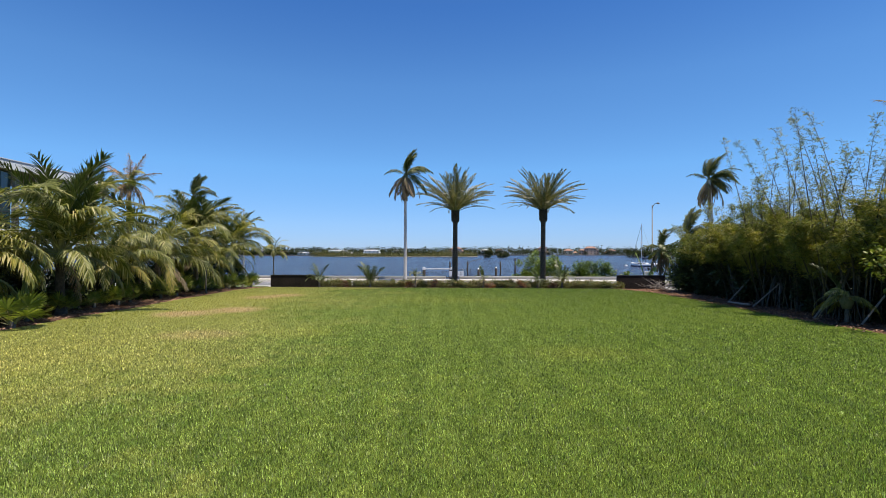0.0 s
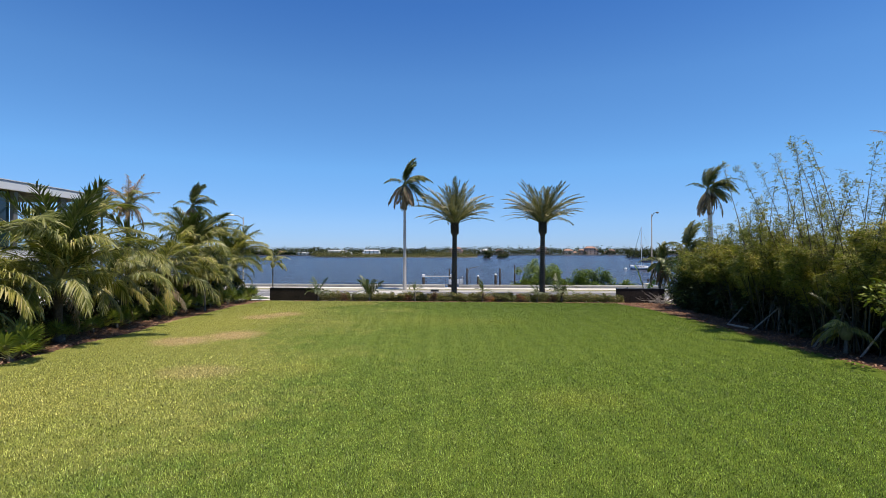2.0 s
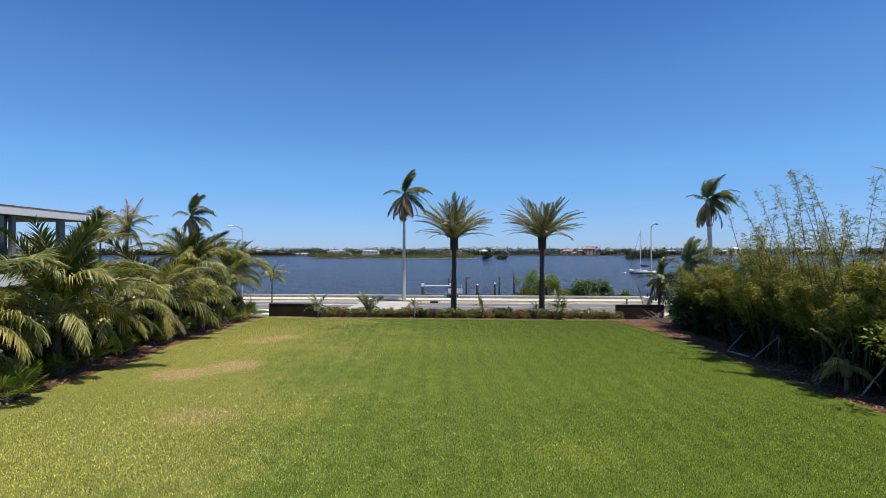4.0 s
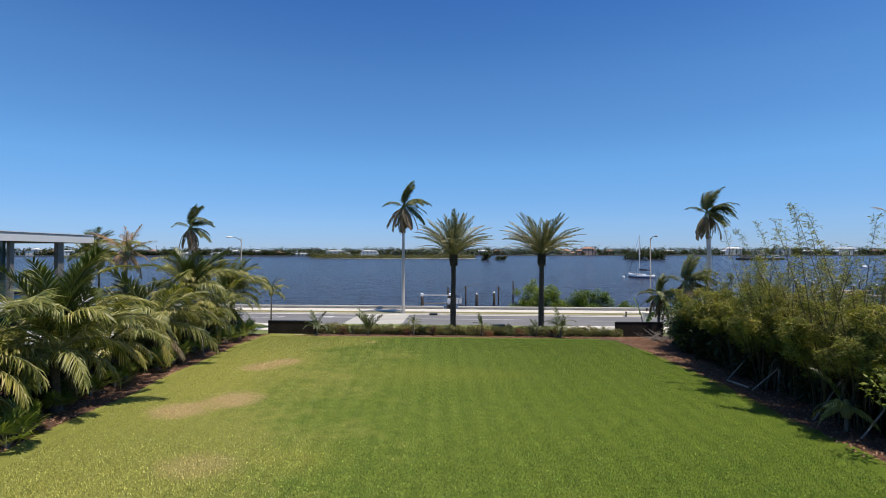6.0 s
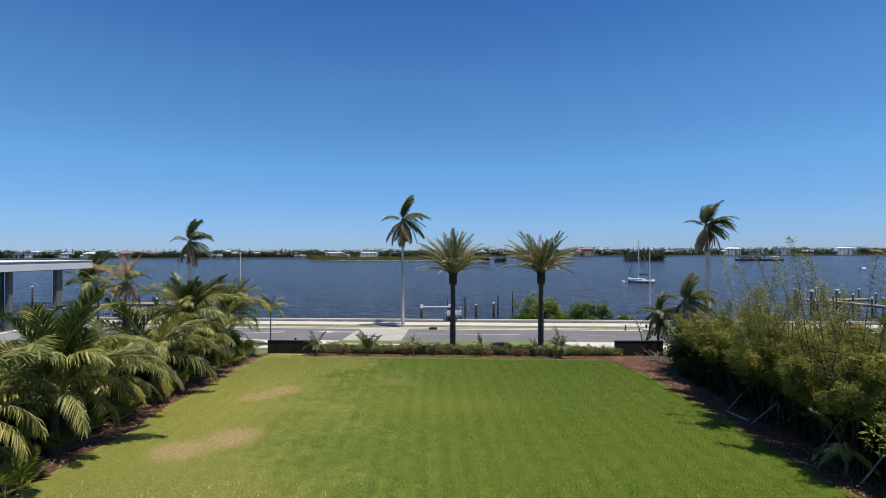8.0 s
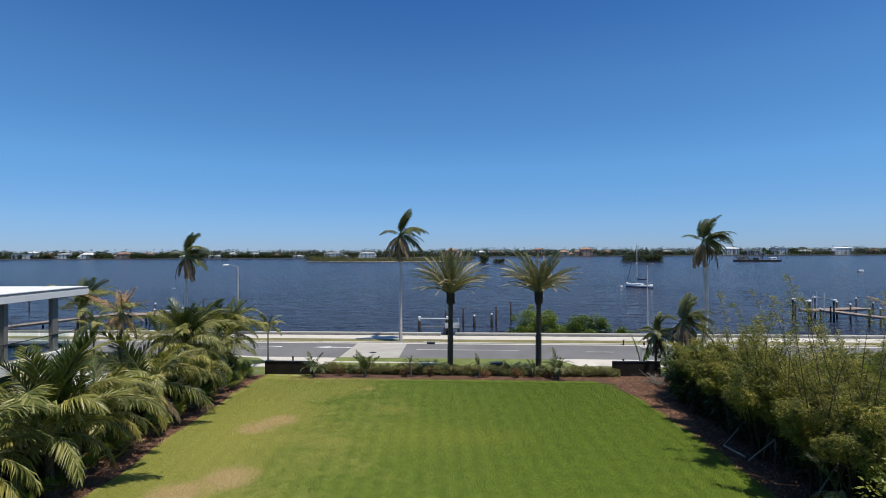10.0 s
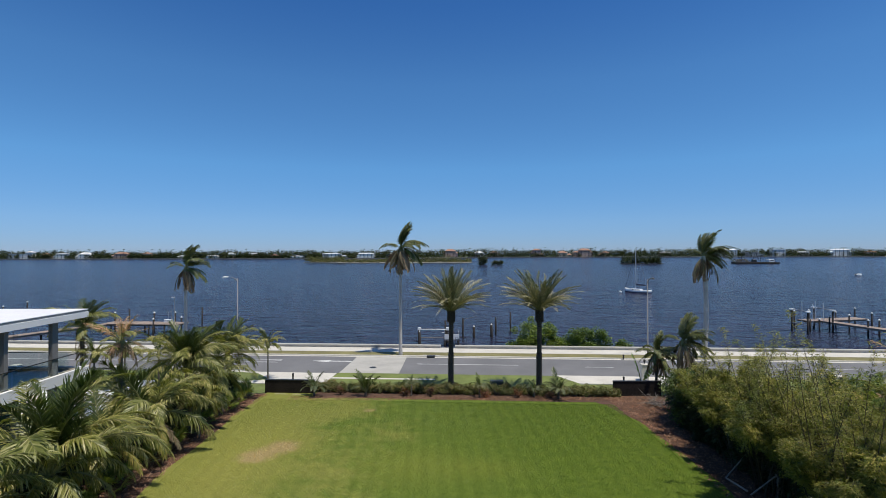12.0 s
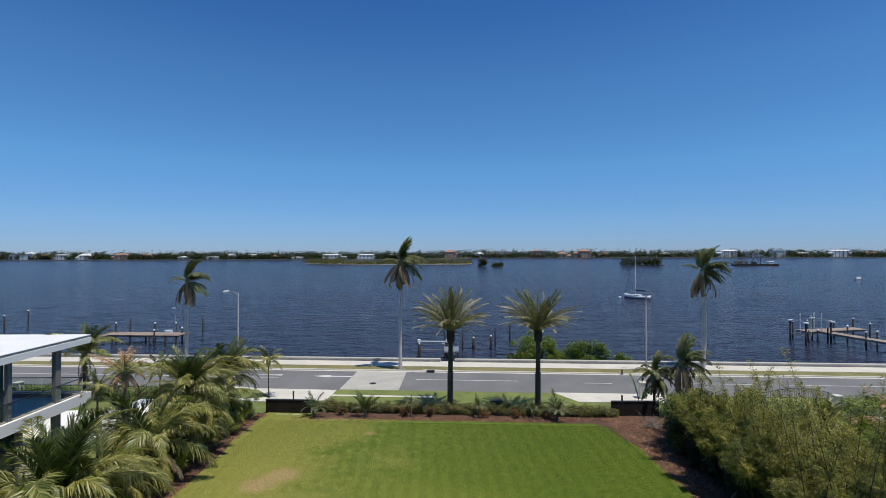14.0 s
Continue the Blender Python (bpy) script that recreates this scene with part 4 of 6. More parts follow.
def small_palm(x, y, trunk, label, seed, n_up, n_arch, s=1.0):
    s *= 1.2
    base = thing("small_palm", pose(x, y, ground_height(x, y) - 0.03), label, "palm tree", "young palms before the hedge")
    sh, top = trunk_shape(trunk, 0.06 * s, 0.045 * s, (0.03, 0), 0, 0.08, 0.06, 8, seed)
    part("trunk", sh, M_BARK_MID, base, smooth=True)
    crown_at(base, top, SMALL_FROND, n_up, seed, (0.8 * s, 1.1 * s), 0, (-8, 8), radius=0.03)
    crown_at(base, top, SMALL_ARCH, n_arch, seed + 1, (0.8 * s, 1.1 * s), 0, (-10, 10), radius=0.03)


small_palm(-10.2, 40.5, 0.45, "young grey-green palm with arching fronds in the mulch", 181, 3, 11, 1.05)
small_palm(-6.0, 40.3, 0.35, "young dark green palm with stiff upright fronds", 182, 10, 2, 1.2)
small_palm(-2.3, 40.4, 0.9, "thin young palm on a slender trunk", 183, 2, 6, 0.75)
small_palm(3.2, 40.0, 0.7, "thin young palm on a slender trunk", 184, 2, 6, 0.75)
small_palm(9.4, 39.3, 0.6, "young pale green palm with drooping fronds", 185, 3, 12, 1.1)
small_palm(7.6, 40.0, 0.5, "young palm with fine arching fronds", 186, 3, 6, 0.7)


# ---- under the palms: fan palms and dark shrubs ----
def fan_mesh(seed, radius=0.62, n=19):
    """A fan leaf on a stalk: folded segments that spread from one point."""
    rng = np.random.default_rng(seed)
    sh = Shape()
    tip = np.array([0.55, 0, 0.42])
    sh.tube([(0, 0, 0), (0.3, 0, 0.3), tip], [0.012, 0.01, 0.008], 4, 1)
    ax = np.array([0.75, 0, 0.55]) / np.linalg.norm([0.75, 0, 0.55])
    lat = np.array([0, 1.0, 0])
    for i in range(n):
        a = radians(-125 + 250 * i / (n - 1)) + rng.normal(0, 0.03)
        d = ax * math.cos(a) + lat * math.sin(a)
        d = d + np.array([0, 0, 0.08 * math.cos(a)])
        r = radius * (1 - 0.18 * abs(i / (n - 1) - 0.5) * 2) * rng.uniform(0.9, 1.08)
        s = np.cross(d, (-ax[2], 0, ax[0]))
        s = s / np.linalg.norm(s) * 0.034
        lift = np.array([0, 0, 0.012 if i % 2 else -0.012])
        p1 = tip + d * r * 0.55
        p2 = tip + d * r * 0.93 - np.array([0, 0, rng.uniform(0.05, 0.16) * r])
        sh.add([tip - s * 0.15, tip + s * 0.15, p1 + s + lift, p1 - s + lift, p2], [(0, 1, 2, 3), (3, 2, 4)])
    return sh.mesh("fan_leaf", [M_FAN, M_RIB])


FANS = [fan_mesh(200 + i) for i in range(4)]


def fan_palm(x, y, label, seed, s=1.0, n=13):
    base = thing("fan_palm", pose(x, y, ground_height(x, y) - 0.03), label, "palm", "fan palms under the coconut palms")
    sh = Shape()
    sh.tube([(0, 0, -0.05), (0, 0, 0.12), (0, 0, 0.25)], [0.07, 0.09, 0.05], 8)
    part("stem", sh, M_BARK_MID, base)
    rng = random.Random(seed)
    for i in range(n):
        k = rng.uniform(0.75, 1.15) * s
        m = pose(0, 0, 0.12, 0, 0, i * 137.5 + rng.uniform(-15, 15)) @ pose(0.03, 0, 0, rng.uniform(-20, 20), rng.uniform(-35, 25), 0) @ Matrix.Diagonal((k, k, k, 1))
        part("fan_leaf", FANS[rng.randrange(4)], None, base, "", m)


for i, (x, y, s) in enumerate(((-14.2, 16.3, 1.1), (-14.7, 18.0, 0.9), (-15.3, 17.2, 0.8), (-15.0, 20.2, 0.7), (-15.3, 22.3, 0.7), (-15.2, 23.8, 0.9), (-15.4, 25.0, 0.7), (-15.1, 27.2, 1.0),
                               (-15.1, 28.8, 1.05), (-15.2, 31.4, 0.8), (-15.2, 33.3, 0.9), (-15.2, 36.0, 1.0), (-15.0, 38.0, 0.8), (-14.9, 39.4, 1.0), (-15.6, 40.6, 1.0), (-15.4, 13.9, 1.0), (-15.6, 12.2, 1.0))):
    fan_palm(x - (0.45 if i else 0.0), y, "low fan palm with bright spread leaves in the mulch" if s > 0.95 else "small green fan palm in the mulch", 220 + i, s)
# shrubs in shade-coloured leaves make the dark hollow below the fronds
for i in range(26):
    rng = np.random.default_rng(260 + i)
    x, y = -17.4 - 1.2 * (i % 2) + rng.uniform(-0.4, 0.4), 11.5 + i * 1.16
    cs, rs = clumps(rng, 18, 1.0, 1.0, 0.3, 1.75, 0.42)
    leafy("shrub", "dense shrub under the palms, leaves coloured for deep shade", "shrub", x, y, ground_height(x, y) - 0.03, cs, rs, 80, 0.24, M_SHADE, 300 + i, 0.35, group="shrubs under the palms")
for i, y in enumerate((19.6, 21.4, 24.4, 26.6, 30.0, 32.4, 35.2, 37.4)):
    rng = np.random.default_rng(340 + i)
    cs, rs = clumps(rng, 10, 0.6, 0.6, 0.2, 0.8, 0.28)
    leafy("shrub", "low green shrub at the edge of the mulch", "shrub", -16.5, y, ground_height(-16.5, y) - 0.03, cs, rs, 60, 0.16, M_SHRUB, 350 + i, 0.4, group="low shrubs at the mulch edge")

# ---- bamboo thicket ----
def culm_mesh(seed, height, lean, leaf_from, twigs, leaves, reach, up, size, stem, girth=1.0):
    """A bamboo culm that arches over a little: thin side twigs, each a plume of narrow leaves."""
    rng = np.random.default_rng(seed)
    k = 17
    s = np.linspace(0, 1, k)
    path = np.stack([lean * s ** 1.8, 0.12 * np.sin(3 * s + seed), height * (s - 0.06 * s ** 3)], 1)
    rad = np.interp(s, [0, 0.6, 1], [0.030, 0.021, 0.004]) * girth * (1 + 0.12 * (np.arange(k) % 2))
    sh = Shape()
    sh.tube(path, rad, 6, 1)
    pos, al = [], []
    for _ in range(twigs):
        u = min(1.0, leaf_from + (1 - leaf_from) * rng.random() ** 0.85)
        p = np.array([np.interp(u, s, path[:, i]) for i in range(3)])
        a = rng.uniform(0, 2 * math.pi)
        ln = reach * rng.uniform(0.4, 1.1) * (1.15 - 0.65 * u)
        d = np.array([math.cos(a), math.sin(a), rng.uniform(up - 0.4, up + 0.5)])
        d /= np.linalg.norm(d)
        sag = np.array([0, 0, -0.22 * ln])
        sh.tube([p, p + d * ln * 0.55, p + d * ln + sag], [0.006, 0.004, 0.002], 3, 1, caps=False)
        n = max(3, int(leaves * rng.uniform(0.6, 1.4)))
        w = rng.uniform(0.2, 1.05, n)
        pos.append(p + d * ln * w[:, None] + sag * (w ** 2)[:, None] + rng.normal(0, 0.03 * reach + 0.01, (n, 3)))
        al.append(unit((d * 0.8 + rng.normal(size=(n, 3)) * 0.6 + np.array([0, 0, -0.2])) * (1, 1, 0.6)))
    pos, al = np.concatenate(pos), np.concatenate(al)
    side = unit(np.cross(al, np.array([0, 0, 1.0]) + rng.normal(size=al.shape) * 0.4))
    ln = rng.uniform(0.6, 1.25, len(pos)) * size
    v, f = small_leaves(pos, al, side, ln * 0.2, ln, rng.uniform(0.1, 0.8, len(pos)))
    sh.add(v, f, 0)
    return sh.mesh("culm", [M_BAMBOO, stem])


TALL = [culm_mesh(400 + i, 7.4 + 0.26 * i, (-1.2, 0.6, -0.3, 1.5, -1.8, 1.0)[i], 0.36, 70, 6, 0.5, 0.8, 0.135, M_CULM_TAN, 0.65) for i in range(6)]
MEDIUM = [culm_mesh(410 + i, 5.4 + 0.35 * i, (-1.2, 0.8, -0.4, 1.3)[i], 0.38, 80, 8, 0.6, 0.7, 0.145, M_CULM_SHADED, 0.75) for i in range(4)]
SHORT = [culm_mesh(420 + i, 3.0 + 0.24 * i, (-1.5, 1.3, -1.8, 1.6, 0.9, -1.1)[i], 0.70, 72, 16, 0.85, 0.35, 0.155, M_CULM_SHADED) for i in range(6)]
BUSHY = [culm_mesh(440 + i, 3.6 + 0.36 * i, (-1.6, 1.3, -2.0, 1.7)[i], 0.42, 100, 15, 0.95, 0.45, 0.155, M_CULM_SHADED) for i in range(4)]


def bamboo(x, y, seed, tall, medium, bushy, short, spread=0.7, label="bamboo clump with fine yellow-green leaves"):
    base = thing("bamboo", pose(x, y, -0.05), label, "bamboo", "bamboo beside the lawn")
    rng = random.Random(seed)
    for meshes, n in ((TALL, tall), (MEDIUM, medium), (BUSHY, bushy), (SHORT, short)):
        for _ in range(n):
            a, r = rng.uniform(0, 360), spread * rng.random() ** 0.5
            s = rng.uniform(0.75, 1.12)
            t = 5 if meshes is TALL else 6
            fan = (13 if meshes is TALL else 4) * r / spread
            k = rng.randrange(len(meshes))
            turn = rng.uniform(0, 360)
            # the bushy culms mostly hang out over the lawn
            if meshes is BUSHY and rng.random() < 0.4:
                turn = rng.uniform(-65, 65) + (180 if k % 2 else 0) - a
            m = pose(r * math.cos(radians(a)), r * math.sin(radians(a)), 0, 0, 0, a) @ pose(0, 0, 0, rng.uniform(-t, t), fan + rng.uniform(-t, t), turn) @ Matrix.Diagonal((s, s, s, 1))
            part("culm", meshes[k], None, base, "", m)


CLUMPS = ((16.20, 14.6, 0, 1, 3, 4), (15.10, 17.0, 4, 0, 4, 6), (14.60, 18.0, 9, 0, 3, 7), (14.70, 19.6, 8, 1, 4, 8), (15.30, 21.6, 6, 5, 6, 8), (15.00, 23.2, 5, 6, 8, 10),
          (15.40, 24.6, 1, 8, 8, 9), (15.20, 26.2, 0, 8, 7, 11), (15.80, 28.0, 0, 8, 5, 11), (16.00, 30.0, 0, 7, 3, 10), (16.50, 31.6, 0, 0, 2, 9),
          (17.60, 17.6, 0, 2, 5, 5), (18.20, 20.4, 0, 5, 5, 5), (18.20, 23.0, 0, 6, 7, 5), (18.20, 27.0, 0, 5, 7, 5), (18.40, 30.0, 0, 3, 4, 5), (20.2, 22.0, 0, 4, 5, 3), (20.4, 25.4, 0, 4, 5, 3))
for i, (x, y, tall, medium, bushy, short) in enumerate(CLUMPS):
    bamboo(x + 0.6, y, 460 + i, tall, medium, bushy, short, 0.75)
# added layer whose dark leaf colour paints the shaded depth of the thicket
for i in range(22):
    rng = np.random.default_rng(490 + i)
    x, y = 16.9 + 1.6 * (i % 2) + rng.uniform(-0.4, 0.4), 13.8 + i * 0.98
    cs, rs = clumps(rng, 22, 1.1, 1.0, 0.3, 2.9, 0.5)
    leafy("shrub", "added shrub behind the bamboo stems, leaves coloured for deep shade", "shrub", x, y, ground_height(x, y) - 0.03, cs, rs, 80, 0.34, M_SHADE, 520 + i, 0.34, group="shrubs behind the bamboo")

# added low shrubs, coloured dark to stand for the black shade there
for i in range(13):
    rng = np.random.default_rng(545 + i)
    x, y = 15.85 + rng.uniform(-0.1, 0.2), 14.5 + i * 1.5
    cs, rs = clumps(rng, 34, 0.35, 1.5, 0.15, 1.7, 0.36)
    leafy("shrub", "low added shrub, leaves coloured as dark as the shade under bamboo", "shrub", x, y, ground_height(x, y) - 0.03, cs, rs, 110, 0.22, M_SHADE, 560 + i, 0.36, group="low shrubs under the bamboo")
for i, (x, y, h, mt) in enumerate(((16.6, 33.4, 3.3, M_SHRUB), (17.6, 35.2, 3.0, M_SHRUB), (16.2, 32.3, 2.8, M_SHRUB), (15.7, 15.6, 3.0, M_FAN), (16.4, 12.6, 3.0, M_FAN), (17.4, 14.2, 3.3, M_FAN), (18.9, 16.4, 3.0, M_FAN), (20.4, 19.6, 3.2, M_FAN))):
    rng = np.random.default_rng(575 + i)
    cs, rs = clumps(rng, 34, 1.2, 1.1, 0.5, h, 0.5)
    leafy("shrub", "tall broad-leaved shrub beside the bamboo", "shrub", x, y, ground_height(x, y) - 0.03, cs, rs, 110, 0.17, mt, 585 + i, 0.45, group="tall shrubs beside the bamboo")

# timber props, pallet and cut branches in the mulch
def beam(sh, a, b, r=0.034, sides=6):
    sh.tube([a, b], r, sides)


def prop(base_xy, top, label, seed):
    x, y = base_xy
    base = thing("timber_prop", pose(x, y, 0), label, "tree prop", "timber props in the mulch")
    t = (top[0] - x, top[1] - y, top[2])
    sh = Shape()
    beam(sh, (0, 0, -0.05), t)
    part("brace", sh, M_WOOD_GREY, base)
    sh = Shape()
    beam(sh, (t[0], t[1], -0.05), (t[0] + 0.03, t[1], t[2] + 0.05), 0.036)
    part("post", sh, M_WOOD_GREY, base)
    if seed == 1:
        sh = Shape()
        beam(sh, (0.0, -0.15, 0.05), (0.2, -1.5, 0.06), 0.05)
        part("foot", sh, M_WOOD_RED, base)


prop((14.2, 24.8), (15.7, 24.9, 1.52), "leaning timber prop on the mulch", 1)
prop((14.4, 23.1), (15.4, 22.7, 1.08), "leaning timber prop beside stacked slats", 2)
prop((14.2, 19.0), (15.45, 19.2, 1.42), "leaning timber prop under the bamboo", 3)
prop((14.3, 17.0), (15.4, 17.0, 1.3), "leaning timber prop under the bamboo", 4)
pallet = thing("pallet", pose(15.75, 23.3, 0.02, 0, -8, 70), "slatted timber pallet leaning in the shade", "pallet")
for i in range(7):
    sh = Shape()
    sh.box((-0.45, -0.05, 0.1 + 0.15 * i), (0.45, -0.025, 0.2 + 0.15 * i))
    part("slat", sh, M_WOOD_GREY, pallet)
for x in (-0.42, 0.0, 0.36):
    sh = Shape()
    sh.box((x, -0.024, -0.05), (x + 0.06, 0.06, 1.2))
    part("runner", sh, M_WOOD_GREY, pallet)


def brush_pile(x, y, seed):
    rng = np.random.default_rng(seed)
    base = thing("branch_pile", pose(x, y, ground_height(x, y) - 0.02), "pile of cut bare grey branches on mulch", "branches")
    for _ in range(26):
        a, ln = rng.uniform(0, 2 * math.pi), rng.uniform(0.8, 1.7)
        p = np.array([rng.normal(0, 0.35), rng.normal(0, 0.35), rng.uniform(0.0, 0.25)])
        d = np.array([math.cos(a), math.sin(a), rng.uniform(0.05, 0.6)])
        sh = Shape()
        q = p + d * ln
        sh.tube([p - d * 0.3 * np.array([1, 1, 0]), p + d * ln * 0.5 + rng.normal(0, 0.06, 3), q], [0.022, 0.016, 0.005], 5)
        for _k in range(4):
            w = rng.uniform(0.3, 0.9)
            e = p + d * ln * w
            sh.tube([e, e + unit(d + rng.normal(0, 0.7, 3)) * rng.uniform(0.2, 0.5)], [0.009, 0.003], 4)
        part("branch", sh, M_WOOD_GREY, base)


brush_pile(16.4, 37.3, 5)
M_CUT = leaf("lime_leaf", ((0.13, 0.22, 0.03), (0.19, 0.28, 0.05)), 0.4, 0.4)


def banana(x, y, z, label, seed, n=7, s=1.0, mat=None):
    """Broad paddle leaves on long stalks, with torn edges."""
    base = thing("broad_leaf_plant", pose(x, y, z), label, "plant")
    rng = random.Random(seed)
    for i in range(n):
        sh = Shape()
        ln, w = rng.uniform(1.4, 2.2) * s, rng.uniform(0.2, 0.3) * s
        el0, el1 = radians(rng.uniform(70, 86)), radians(rng.uniform(5, 60))
        pts, p = [], np.zeros(3)
        for k in range(13):
            el = el0 + (el1 - el0) * (k / 12) ** 1.6
            pts.append(p.copy())
            p = p + np.array([math.cos(el), 0, math.sin(el)]) * ln / 12
        sh.tube(pts, [0.03 * s * (1 - k / 14) for k in range(13)], 5, 1)
        for k in range(4, 12):
            for sg in (-1, 1):
                ww = w * math.sin(math.pi * (k - 3) / 10) + 0.03
                a, b = pts[k], pts[k + 1]
                g = 0.9 if rng.random() < 0.5 else 1.0
                dz = np.array([0, 0, -0.12 * ww / w * s * rng.uniform(0.3, 1.5)])
                sh.add([a, a + (b - a) * g, a + (b - a) * g * 1.1 + np.array([0, sg * ww, 0]) + dz, a + (b - a) * 0.3 + np.array([0, sg * ww, 0]) + dz], [(0, 1, 2, 3)])
        part("leaf", sh, [mat or M_FAN, M_RIB], base, "", pose(0, 0, 0, 0, 0, i * 137.5 + rng.uniform(-20, 20)))


banana(17.3, 42.4, -0.62, "tall lime-green leaf sprouting by the gate pillar", 601, 2, 1.9, M_CUT)
banana(20.5, 15.4, 0.9, "broad-leaved plant behind the bamboo", 602, 8, 1.6)
banana(24.0, 27.5, 0.2, "broad-leaved banana plant in the neighbouring garden", 603, 9, 1.7)
banana(27.0, 31.0, 0.2, "broad-leaved banana plant in the neighbouring garden", 604, 9, 1.5)
banana(21.8, 25.0, 0.4, "broad-leaved banana plant behind the bamboo", 605, 8, 1.6)
for i, (x, y, h) in enumerate(((22.5, 28.5, 3.0), (24.5, 24.5, 3.0), (23.0, 20.0, 2.8), (26.5, 28.0, 2.6), (28.5, 33.0, 2.4), (22.0, 33.5, 2.8), (20.6, 36.0, 2.2), (20.9, 41.6, 1.6), (22.0, 41.4, 2.0), (22.6, 38.4, 1.8), (25.5, 40.2, 2.0), (35.5, 39.0, 2.2), (31.5, 37.0, 2.1), (27.0, 36.0, 2.2), (24.0, 36.5, 2.4), (38.5, 41.0, 1.7), (19.5, 40.2, 1.4))):
    rng = np.random.default_rng(620 + i)
    cs, rs = clumps(rng, 24, 1.5, 1.4, 0.3, h, 0.5)
    leafy("shrub", "green garden shrub behind the bamboo", "shrub", x, y, ground_height(x, y) - 0.07, cs, rs, 70, 0.24, M_SHRUB if i % 3 else M_FAN, 640 + i, 0.36, group="garden shrubs next door")

# ---- house ----
house = thing("house", pose(-23.4, 33.4, 0.1), "modern white flat-roofed house with roofed terrace and glass rails", "house")
sh = Shape()
sh.box((-16, -28, 6.93), (0, 0, 7.30))
part("fascia", sh, M_STUCCO, house, "white roof slab edge")
sh = Shape()
sh.box((-15.94, -27.94, 7.30), (-0.05, -0.05, 7.43))
part("flashing", sh, M_FLASH, house, "grey metal roof flashing")
sh = Shape()
sh.box((-15.97, -27.97, 7.43), (-0.015, -0.015, 7.47))
part("roof", sh, M_ROOF, house, "flat white roof")
sh = Shape()
sh.box((-16, -28, 3.02), (0, 0, 3.46))
sh.box((-0.22, -28, 3.46), (0, 0, 3.66))
sh.box((-16, -0.22, 3.46), (-0.22, 0, 3.66))
part("balcony_slab", sh, M_STUCCO, house, "white balcony slab with upstand")
M_TAN = surface("tan_coping", (0.36, 0.31, 0.23), (0.46, 0.41, 0.32), 14, 0.8, 0.8, 0.2, 0.003)
sh = Shape()
sh.box((-0.62, -27.9, 3.46), (-0.40, -0.6, 3.64))
sh.box((-15.9, -0.62, 3.46), (-0.62, -0.40, 3.64))
part("coping", sh, M_TAN, house, "tan stone coping behind the glass rail")
M_TERRACE_BLUE = surface("blue_terrace", (0.05, 0.085, 0.14), (0.08, 0.12, 0.19), 6, 0.5, 0.35, 0.1, 0.003)
sh = Shape()
sh.box((-15.9, -27.9, 3.46), (-0.62, -0.62, 3.50))
part("terrace_floor", sh, M_TERRACE_BLUE, house, "dark blue terrace floor")
for lo, hi in (((-0.60, -2.65), (-0.35, -2.2)), ((-0.56, -6.05), (-0.34, -5.8))):
    sh = Shape()
    sh.box((*lo, 3.5), (*hi, 6.93))
    part("column", sh, M_GREY, house, "grey rendered column")
sh = Shape()
sh.box((-0.62, -2.7, 0), (-0.37, -2.2, 3.02))
part("column", sh, M_GREY, house, "grey rendered column")
# glass rails
sh = Shape()
sh.box((-0.36, -27.6, 4.62), (-0.30, -0.3, 4.66))
sh.box((-15.4, -0.36, 4.62), (-0.36, -0.30, 4.66))
rail = part("glass_rail", sh, M_DARK_METAL, house, "thin dark metal top rail over clear glass")
for lo, hi in [((-0.34, y, 3.62), (-0.325, y + 1.9, 4.62)) for y in np.arange(-27.5, -1.5, 2.0)] + [((x, -0.33, 3.62), (x + 1.9, -0.315, 4.62)) for x in np.arange(-15.0, -1.2, 2.0)]:
    sh = Shape()
    sh.box(lo, hi)
    ob = part("pane", sh, M_GLASS, rail)
    ob.visible_shadow = False
# upper rooms: glazing between dark frames, set back under the roof
M_GLAZE = plain("dark_glazing", (0.03, 0.06, 0.06), 0.04, 0.0, 0.8)
sh = Shape()
sh.box((-15.5, -27.5, 3.5), (-15.3, -6.35, 6.93))
sh.box((-15.3, -6.5, 3.5), (-9.0, -6.35, 6.93))
sh.box((-15.3, -27.5, 3.5), (-0.6, -27.3, 6.93))
part("wall", sh, M_STUCCO, house)
M_SOFFIT = surface("brown_soffit", (0.07, 0.05, 0.04), (0.13, 0.10, 0.08), 12, 0.8, 0.8, 0.1, 0.003)
sh = Shape()
sh.box((-15.8, -27.8, 6.90), (-0.2, -0.2, 6.928))
part("soffit", sh, M_SOFFIT, house, "dark brown soffit under the roof")
sh = Shape()
sh.box((-0.64, -6.72, 3.5), (-0.56, -6.1, 6.9))
part("window", sh, M_GLAZE, house, "dark glazed corner")
for y in np.arange(-27.2, -7.0, 2.05):
    sh = Shape()
    sh.box((-0.66, y - 0.02, 3.5), (-0.54, y + 0.06, 6.93))
    sh.box((-0.66, y + 0.06, 6.86), (-0.54, y + 2.03, 6.93))
    sh.box((-0.66, y + 0.06, 3.5), (-0.54, y + 2.03, 3.58))
    win = part("window", sh, M_DARK_METAL, house, "tall window in a dark frame")
    sh = Shape()
    sh.box((-0.62, y + 0.06, 3.58), (-0.58, y + 2.03, 6.86))
    part("pane", sh, M_GLAZE, win)
